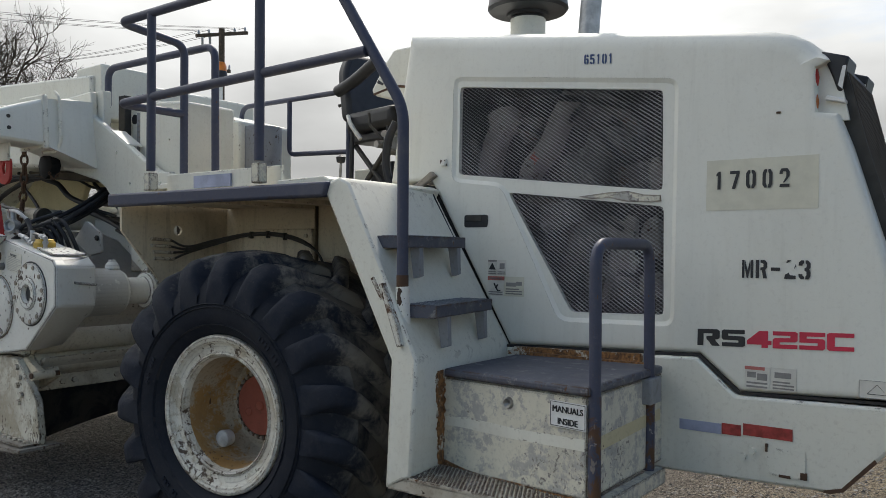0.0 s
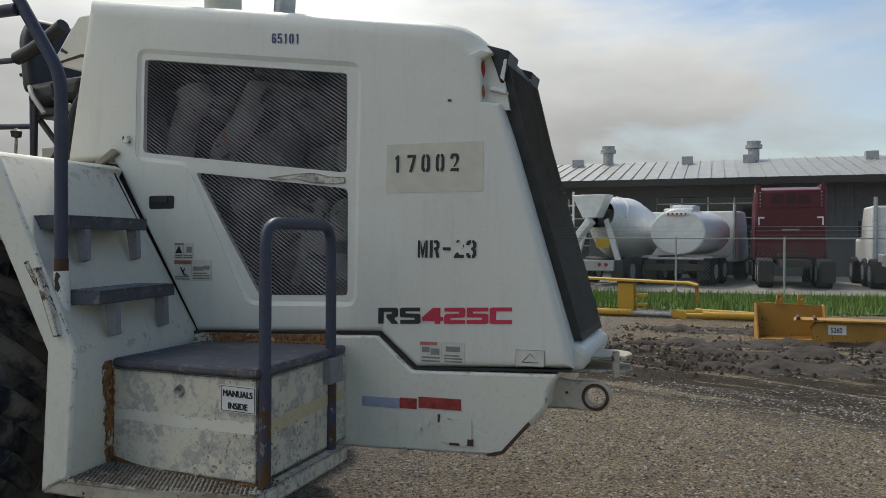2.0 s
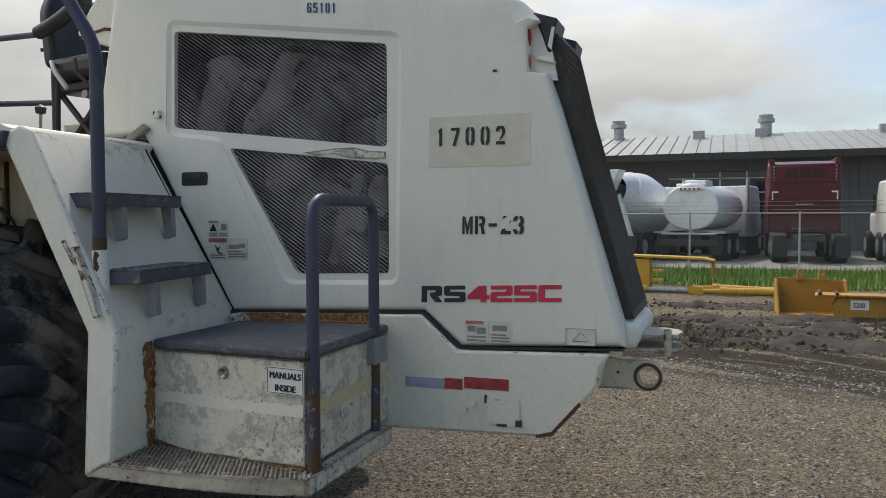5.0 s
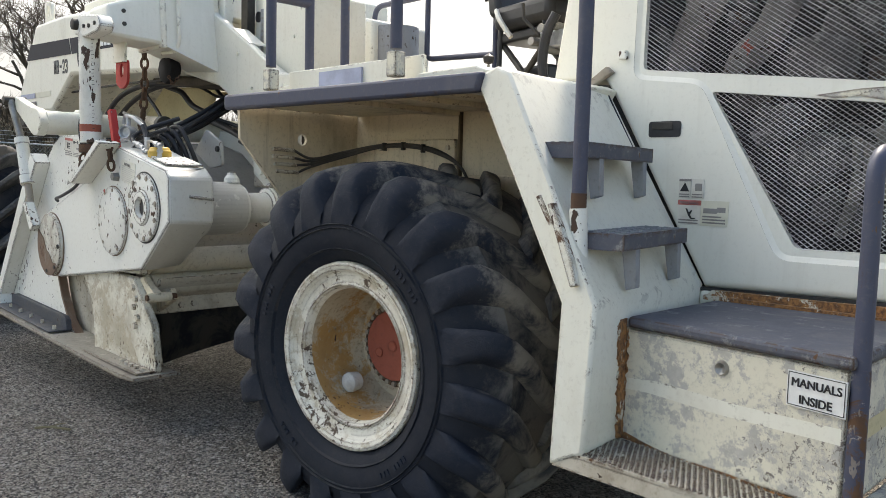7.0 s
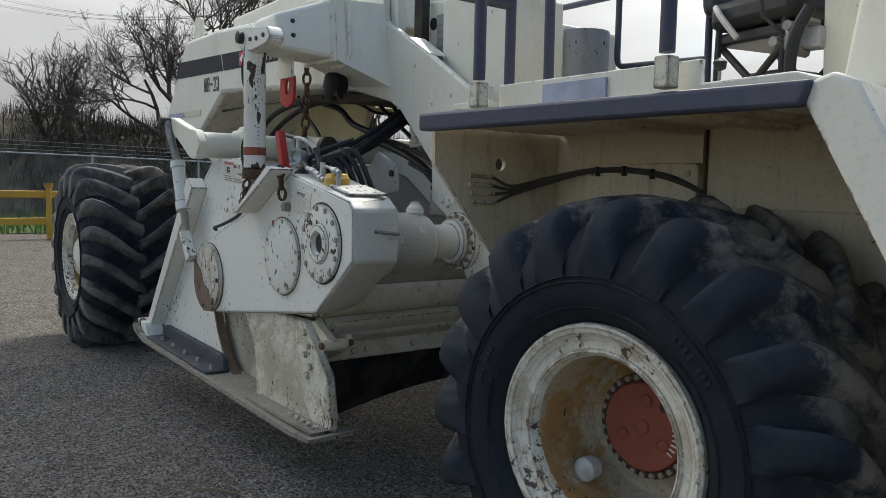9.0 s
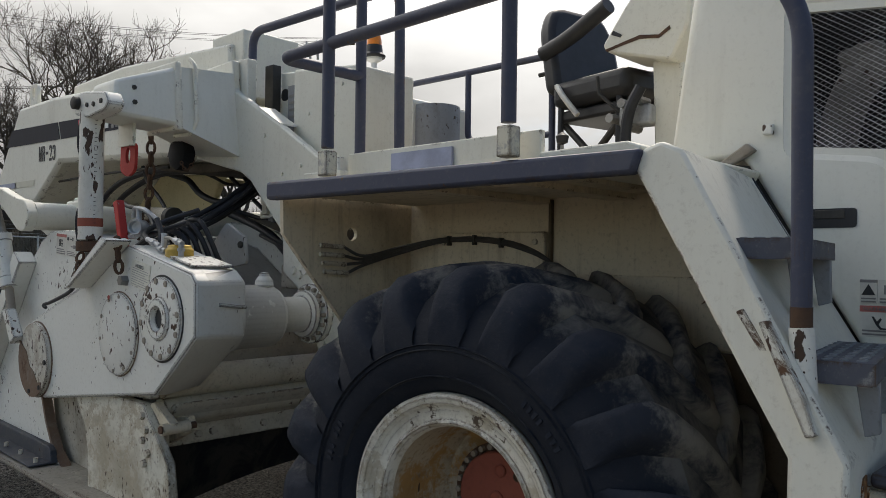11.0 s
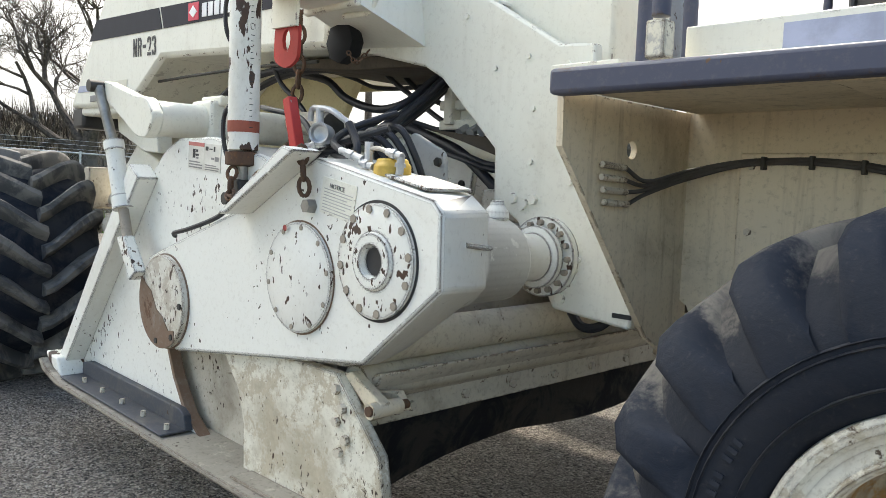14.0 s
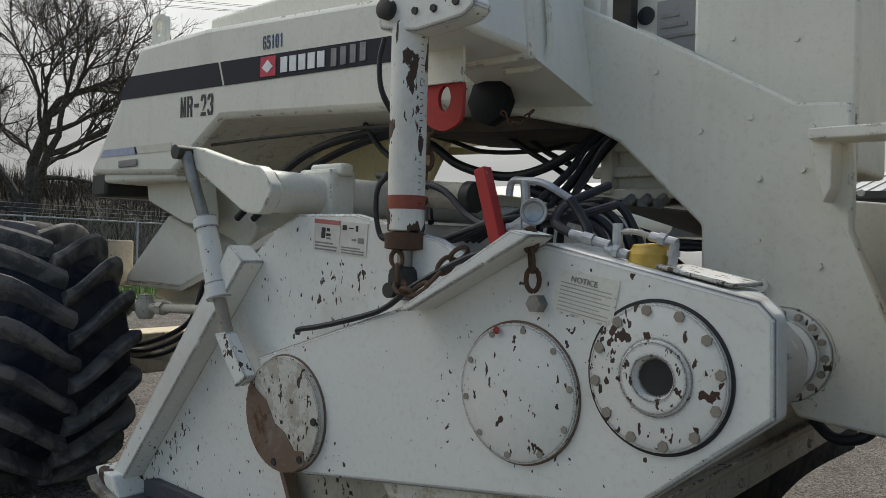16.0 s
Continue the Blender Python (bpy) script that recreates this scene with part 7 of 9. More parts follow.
def build_tanker():
    t = truck_base("water_truck", "white water tank truck seen from behind", 1.75, 28.5, G22 + 0.03, 7.6, -13.0)
    cab(t, 4.7, M_truckwhite)
    tank = part("tank", prism([(1.02 * math.cos(k * math.tau / 28), 1.98 + 0.86 * math.sin(k * math.tau / 28)) for k in range(28)], 0.1, 4.2), M_truckwhite, t, "white oval tank", bevel=0.06)
    part("tank_hatch", box(-0.40, 0.40, 0.8, 1.8, 2.79, 3.0), M_truckwhite, tank, bevel=0.05)
    part("tank_rail", box(-0.55, 0.55, 0.2, 0.35, 2.70, 2.86), M_truckwhite, tank, bevel=0.05)
    part("lamp_bar", box(-0.42, 0.42, 0.03, 0.09, 2.60, 2.70), M_truckwhite, tank, bevel=0.02)
    for k in range(5):
        part("marker_lamp", lathe([(0.0, 0.0001), (0.0, 0.04), (-0.02, 0.035), (-0.025, 0.0001)], 12, (-0.32 + k * 0.16, 0.03, 2.65)), M_redlens, tank)
    part("fender", box(-1.3, -0.7, 0.0, 2.6, 1.02, 1.1), M_galv, t)
    part("fender", box(0.7, 1.3, 0.0, 2.6, 1.02, 1.1), M_galv, t)
    part("rear_bumper", box(-1.1, 1.1, -0.2, -0.05, 0.55, 0.8), M_dark, t, bevel=0.02)
    part("spray_bar", cyl((-1.0, -0.1, 1.0), (1.0, -0.1, 1.0), 0.05), M_galv, t)


def build_semi():
    t = truck_base("semi_tractor", "dark red semi truck tractor seen from behind", 5.75, 27.5, G22 + 0.03, 6.5)
    c = part("sleeper_cab", prism([(2.6, 0.9), (2.6, 3.55), (3.4, 3.7), (5.2, 3.2), (5.6, 2.2), (6.6, 1.9), (6.6, 0.9)], -1.24, 1.24, swap=lambda x, yy, z: (yy, x, z)), M_maroon, t, "dark red sleeper cab", bevel=0.1)
    for z in (1.6, 2.1, 2.9):
        part("cab_rib", box(-1.15, 1.15, 2.56, 2.6, z, z + 0.05), M_maroon, c)
    for s in (-1, 1):
        part("corner_tape", box(s * 1.12 - 0.22 * (s > 0), s * 1.12 + 0.22 * (s < 0), 2.585, 2.598, 2.5, 2.56), M_white, c)
        part("corner_tape", box(s * 1.12 - 0.05 * (s > 0), s * 1.12 + 0.05 * (s < 0), 2.585, 2.598, 2.25, 2.5), M_white, c)
        part("roof_fairing", prism([(s * 1.2, 3.5), (s * 1.2, 3.78), (s * 1.05, 3.78), (s * 1.0, 3.5)], 2.6, 4.2), M_maroon, c)
    for x0, x1 in ((-0.72, -0.26), (-0.20, 0.20), (0.26, 0.72)):
        part("roof_pocket", prism(rounded([(x0, 3.05), (x1, 3.05), (x1 * 0.86, 3.40), (x0 * 0.86, 3.40)], 0.06, 3), 2.585, 2.597), M_maroondark, c)
    for k in range(5):
        for sx in (-1, 1):
            part("rivet", lathe([(0.0, 0.03), (-0.012, 0.022), (-0.015, 0.0001)], 10, (sx * 1.05, 2.598, 2.95 + 0.13 * k)), M_galv, c)
    part("grab_bar", box(-0.3, 0.3, 2.55, 2.575, 2.05, 2.09), M_galv, c)
    part("fifth_wheel", box(-0.5, 0.5, 1.2, 2.2, 1.05, 1.2), M_dark, t, bevel=0.03)


def build_pickup_truck():
    t = truck_base("white_truck", "white truck parked by the shop", 9.4, 28.0, G22 + 0.03, 6.0)
    cab(t, 1.2, M_truckwhite, 1.1, 2.9, 2.4)
    part("engine_bonnet", box(-1.0, 1.0, 3.5, 5.4, 0.8, 1.8), M_truckwhite, t, bevel=0.15)
    part("grille", box(-1.0, 1.0, -0.1, 0.6, 0.8, 1.2), M_galv, t, bevel=0.03)


build_mixer()
build_tanker()
build_semi()
build_pickup_truck()


# chain-link fences
def build_fence(a, b, h, label, gate_sign=None, drop=0.0):
    a, b = Vector(a), Vector(b)
    f = empty("chain_link_fence", label, "fence")
    L = (b - a).length
    d = (b - a).normalized()
    n = max(1, round(L / 3.0))
    gz = lambda p: ground_z(p.x, p.y)
    for k in range(n + 1):
        p = a + d * (L * k / n)
        part("post", cyl((p.x, p.y, gz(p) - 0.1), (p.x, p.y, gz(p) + h + (0.9 if k % 6 == 2 and gate_sign else 0.05)), 0.03, None, 8), M_galv, f)
        if k < n:
            q = a + d * (L * (k + 1) / n)
            part("top_rail", cyl((p.x, p.y, gz(p) + h), (q.x, q.y, gz(q) + h), 0.022, None, 6), M_galv, f)
    for i in range(3):
        bm = bmesh.new()
        for k in range(n):
            p, q = a + d * (L * k / n), a + d * (L * (k + 1) / n)
            add_cyl(bm, (p.x, p.y, gz(p) + h + 0.1 + i * 0.12), (q.x, q.y, gz(q) + h + 0.1 + i * 0.12), 0.006, None, 4)
        tagged(part("barbed_wire", bm, M_galv, f), kind="stuff")
    verts, faces = [], []
    s = 0.11
    cols = int(L / s)
    for i in range(cols):
        for j in range(int(h / s)):
            for sgn in (1, -1):
                p0, p1 = a + d * (i * s), a + d * ((i + 1) * s)
                z0 = gz(p0) + j * s + (0 if sgn > 0 else s)
                z1 = gz(p1) + j * s + (s if sgn > 0 else 0)
                w = 0.004
                bidx = len(verts)
                verts += [(p0.x, p0.y, z0 - w), (p1.x, p1.y, z1 - w), (p1.x, p1.y, z1 + w), (p0.x, p0.y, z0 + w)]
                faces.append((bidx, bidx + 1, bidx + 2, bidx + 3))
    me = bpy.data.meshes.new("mesh_fabric")
    me.from_pydata(verts, [], faces)
    me.materials.append(M_wire)
    o = new("mesh_fabric", me)
    o.parent = f
    if gate_sign:
        p = Vector(gate_sign)
        part("sign", box(p.x - 0.2, p.x + 0.2, p.y - 0.05, p.y - 0.035, p.z, p.z + 0.28), M_yellow, f, "small yellow sign")
    return f


build_fence((-16, 22.2), (26, 23.4), 1.75, "galvanised chain-link fence with wire on top", (-0.15, 22.6, 1.12))
build_fence((-24.5, -8.0), (-21.0, 22.0), 2.0, "galvanised chain-link fence by the trees")


# grass strip and brush
def build_grass():
    rng = random.Random(3)
    verts, faces = [], []

    def blade(x, y, h, lean):
        z = ground_z(x, y) - 0.02
        a = rng.random() * 6.28
        w = 0.012 + 0.012 * rng.random()
        dx, dy = math.cos(a), math.sin(a)
        b = len(verts)
        verts.extend([(x - dy * w, y + dx * w, z), (x + dy * w, y - dx * w, z), (x + dx * lean, y + dy * lean, z + h)])
        faces.append((b, b + 1, b + 2))

    for _ in range(26000):
        x, y = rng.uniform(-8, 16), rng.uniform(15.0, 24.0)
        edge = 16.2 + 0.8 * noise.noise((x * 0.5, 0, 0))
        if y > edge:
            blade(x, y, 0.10 + 0.22 * rng.random() ** 2, 0.12 * rng.random())
    for _ in range(2500):
        x, y = rng.gauss(7.4, 1.0), rng.gauss(12.6, 0.5)
        blade(x, y, 0.08 + 0.14 * rng.random(), 0.1 * rng.random())
    for _ in range(22000):
        x, y = rng.uniform(-36, -18.5), rng.uniform(-6, 18)
        if x < -18.8 + 0.6 * noise.noise((y * 0.4, 3, 0)):
            blade(x, y, 0.12 + 0.35 * rng.random() ** 2, 0.15 * rng.random())
    me = bpy.data.meshes.new("grass")
    me.from_pydata(verts, [], faces)
    me.materials.append(M_grass)
    tagged(new("grass", me), "green spring grass strip along the fence", "grass", kind="stuff")
    for x0, x1, y0, y1, z in ((-9, 17, 16.6, 24.3, 0.018),):
        bm = bmesh.new()
        xs, ys = [x0 + (x1 - x0) * i / 40 for i in range(41)], [y0 + (y1 - y0) * j / 12 for j in range(13)]
        grid = [[bm.verts.new((x, y + (0.5 * noise.noise((x * 0.6, 1, 0)) if j == 0 else 0), ground_z(x, y) + z)) for x in xs] for j, y in enumerate(ys)]
        for j in range(12):
            for i in range(40):
                bm.faces.new((grid[j][i], grid[j][i + 1], grid[j + 1][i + 1], grid[j + 1][i]))
        tagged(link_mesh("turf", bm, M_turf), "green turf under the grass", "turf", kind="structure")
    bm = bmesh.new()
    xs, ys = [-90 + 71 * i / 40 for i in range(41)], [-40 + 110 * j / 30 for j in range(31)]
    grid = [[bm.verts.new((x + (0.6 * noise.noise((y * 0.5, 2, 0)) if i == 40 else 0), y, ground_z(x, y) + 0.03)) for i, x in enumerate(xs)] for y in ys]
    for j in range(30):
        for i in range(40):
            bm.faces.new((grid[j][i], grid[j][i + 1], grid[j + 1][i + 1], grid[j + 1][i]))
    tagged(link_mesh("field", bm, M_turf), "green and dry grass field behind the fence", "field", kind="structure")
    verts, faces = [], []
    for _ in range(9000):
        x, y = rng.uniform(-75, -30), rng.uniform(-25, 45)
        h = 0.5 + 1.6 * rng.random() ** 2
        a, w = rng.random() * 6.28, 0.05 + 0.06 * rng.random()
        z = ground_z(x, y)
        dx, dy = math.cos(a), math.sin(a)
        b = len(verts)
        verts.extend([(x - dy * w, y + dx * w, z), (x + dy * w, y - dx * w, z), (x + dx * 0.5 * rng.random(), y + dy * 0.4 * rng.random(), z + h)])
        faces.append((b, b + 1, b + 2))
    bm = bmesh.new()
    ys = [-60 + 130 * j / 90 for j in range(91)]
    prof = [(-25.0, 0.0), (-26.2, 0.8), (-27.5, 1.9), (-29.0, 2.8), (-31.0, 3.3), (-36.0, 3.5), (-44.0, 2.4), (-52.0, 0.0)]
    grid = [[bm.verts.new((x + 0.5 * noise.noise((y * 0.3, i, 0)), y, ground_z(x, y) - 0.05 + h * (1 + 0.22 * noise.noise((y * 0.15, 5, 0))) + (0.25 * noise.noise((x * 0.7, y * 0.7, 1)) if h else 0))) for i, (x, h) in enumerate(prof)] for y in ys]
    for j in range(90):
        for i in range(7):
            bm.faces.new((grid[j][i], grid[j][i + 1], grid[j + 1][i + 1], grid[j + 1][i]))
    tagged(link_mesh("earth_bank", bm, M_bank, 80), "dark weedy earth bank behind the fence", "earth bank", kind="structure")

    def bank_h(x):
        for (xa, ha), (xb, hb) in zip(prof, prof[1:]):
            if xb <= x <= xa:
                return ha + (hb - ha) * (xa - x) / (xa - xb)
        return 0.0
    me = bpy.data.meshes.new("thicket")
    tv, tf = [], []
    for _ in range(30000):
        x, y = rng.uniform(-36, -25.2), rng.uniform(-14, 26)
        h = (0.35 + 0.9 * rng.random() ** 2) * (0.9 + 0.5 * noise.noise((x * 0.3, y * 0.3, 0)))
        a, w = rng.random() * 6.28, 0.012 + 0.022 * rng.random()
        z = ground_z(x, y) + bank_h(x) - 0.15
        dx, dy = math.cos(a), math.sin(a)
        b = len(tv)
        tv.extend([(x - dy * w, y + dx * w, z), (x + dy * w, y - dx * w, z), (x + dx * 0.6 * rng.random(), y + dy * 0.6 * rng.random(), z + h)])
        tf.append((b, b + 1, b + 2))
    me.from_pydata(tv, [], tf)
    me.materials.append(M_thicket)
    tagged(new("thicket", me), "dark brown leafless thicket behind the fence", "brush", kind="stuff")
    me = bpy.data.meshes.new("brush")
    me.from_pydata(verts, [], faces)
    me.materials.append(M_dry)
    tagged(new("brush", me), "dry brown winter brush in the field", "brush", kind="stuff")


build_grass()


# bare trees
def build_tree(x, y, height, spread, seed, label, levels=6, twig=0.012):
    rng = random.Random(seed)
    t = empty("bare_tree", label, "tree", at=pose(x, y, ground_z(x, y)))
    trunk, crown = bmesh.new(), ([], [])
    cv, cf = crown

    def limb(p, d, L, r, lev):
        pts, q, dd = [p], p, d
        n = 4
        for k in range(n):
            dd = (dd + Vector((rng.gauss(0, 0.16), rng.gauss(0, 0.16), rng.gauss(0.04, 0.12)))).normalized()
            q = q + dd * (L / n)
            pts.append(q)
        if lev <= 2:
            rings = [r * (1 - 0.45 * k / n) for k in range(n + 1)]
            for k in range(n):
                add_cyl(trunk, pts[k], pts[k + 1], rings[k], rings[k + 1], 8 if lev < 2 else 6, caps=False)
        else:
            for k in range(n):
                ra, rb = max(twig * 0.6, r * (1 - 0.45 * k / n)), max(twig * 0.5, r * (1 - 0.45 * (k + 1) / n))
                a, u, w = frame_of(pts[k + 1] - pts[k])
                b = len(cv)
                for c, rr in ((pts[k], ra), (pts[k + 1], rb)):
                    for s in range(3):
                        cv.append(tuple(c + (u * math.cos(s * 2.094) + w * math.sin(s * 2.094)) * rr))
                for s in range(3):
                    e = (s + 1) % 3
                    cf.append((b + s, b + e, b + 3 + e, b + 3 + s))
        if lev >= levels:
            return
        kids = rng.choice((3, 4)) if lev else 5
        for c in range(kids):
            at = pts[rng.choice((2, 3, 4))] if lev else pts[rng.choice((2, 3, 4, 4))]
            ang = rng.random() * 6.28
            a, u, w = frame_of(dd)
            tilt = rng.uniform(0.35, 0.85)
            nd = (dd * math.cos(tilt) + (u * math.cos(ang) + w * math.sin(ang)) * math.sin(tilt) * spread).normalized()
            nd = (nd + Vector((0, 0, 0.12))).normalized()
            limb(at, nd, L * rng.uniform(0.58, 0.82), r * rng.uniform(0.45, 0.62), lev + 1)

    limb(Vector((0, 0, -0.1)), Vector((0.03, 0.02, 1)), height * 0.30, height * 0.023, 0)
    part("trunk", trunk, M_bark, t, "dark trunk and limbs")
    me = bpy.data.meshes.new("crown")
    me.from_pydata(cv, [], cf)
    me.materials.append(M_bark)
    o = new("crown", me)
    o.parent = t
    o["label"] = "fine bare twigs"
    return t


build_tree(-26.5, 8.9, 13.4, 1.3, 11, "large bare winter tree with wide twiggy crown", 7, 0.0085)
build_tree(-34, 19.5, 12.4, 1.25, 4, "bare winter tree behind the fence", 6, 0.012)
build_tree(-38, 5.5, 9.0, 1.2, 9, "small bare tree in the field", 5, 0.016)
build_tree(-29, 3.2, 7.5, 1.2, 8, "small bare tree behind the fence", 5, 0.012)
build_tree(-44, 0.0, 9.0, 1.2, 21, "small bare tree in the field", 5, 0.02)
build_tree(-14, 30, 5.0, 1.1, 31, "small bare tree by the shop", 5, 0.012)


# power pole with wires
def build_pole():
    x, y = -28.7, 22.2
    z = ground_z(x, y)
    p = empty("utility_pole", "wooden utility pole with crossarms and insulators", "utility pole", at=pose(x, y, z))
    part("shaft", cyl((0, 0, 0), (0, 0, 12.35), 0.19, 0.14, 14), M_wood, p)
    rot = pose(0, 0, 0, 0, 0, 25)
    for zz, L in ((12.0, 1.35), (10.2, 0.45)):
        bm = bmesh.new()
        add_box(bm, -L, L, -0.07, 0.07, zz, zz + 0.14, rot)
        arm_ = part("crossarm", bm, M_wood, p)
        for k in (-0.9, -0.5, 0.5, 0.9):
            part("insulator", lathe([(zz + 0.14, 0.05), (zz + 0.22, 0.06), (zz + 0.28, 0.05), (zz + 0.36, 0.02)], 10, tuple(rot @ Vector((k * L, 0, 0))), "z"), M_galv, arm_)
    for k in (-1.0, -0.6):
        v = rot @ Vector((k, 0, 0))
        part("cutout", cyl((v.x, v.y, 11.4), (v.x + 0.1, v.y - 0.1, 11.95), 0.06), M_galv, p)
    for i, k in enumerate((-1.2, -0.7, 0.7, 1.2)):
        w = tagged(part("power_line", tube([Vector((x, y, z)) + rot @ Vector((k, 0, 0)) + Vector((s * -34, s * -18 + 0.0, 12.3 - 2.4 * (4 * s * (1 - s)) + 2.0 * s)) for s in [j / 12 for j in range(13)]], 0.009, 5), M_black), "thin black overhead power line", "cable")
        w2 = tagged(part("power_line", tube([Vector((x, y, z)) + rot @ Vector((k, 0, 0)) + Vector((s * -10, s * -45, 12.3 - 2.2 * (4 * s * (1 - s)) + 1.0 * s)) for s in [j / 12 for j in range(13)]], 0.009, 5), M_black), "thin black overhead power line", "cable")


build_pole()

# ---- lettering and labels on the machine ----
def on_hood(x, z, proud=0.003):
    return facing(x, hood_y(z) - proud, z, lean=-2.9)


def sticker(name, x0, x1, z0, z1, mat, label, parent, y=None, bars=(), ink=None, proud=0.003):
    """A flat label; bars are (x0, x1, z0, z1) in shares of its size."""
    yy = (lambda x, z: hood_y(z) - proud) if y is None else (lambda x, z: y - proud)
    bm = bmesh.new()
    add_prism(bm, [(x0, z0), (x1, z0), (x1, z1), (x0, z1)], yy, lambda x, z: yy(x, z) + 0.002)
    st = part(name, bm, mat, parent, label)
    for k, (a, b, c, d, *m) in enumerate(bars):
        bm = bmesh.new()
        X0, X1, Z0, Z1 = x0 + (x1 - x0) * a, x0 + (x1 - x0) * b, z0 + (z1 - z0) * c, z0 + (z1 - z0) * d
        add_prism(bm, [(X0, Z0), (X1, Z0), (X1, Z1), (X0, Z1)], lambda x, z: yy(x, z) - 0.0015, lambda x, z: yy(x, z) - 0.0002)
        o = part("print_bar", bm, m[0] if m else (ink or M_inkfade), parent)
    return st


def rule(n, top, bottom, left=0.08, right=0.92):
    h = (top - bottom) / (2 * n - 1)
    return [(left, right - 0.15 * (k % 3 == 2), bottom + 2 * k * h, bottom + (2 * k + 1) * h) for k in range(n)]


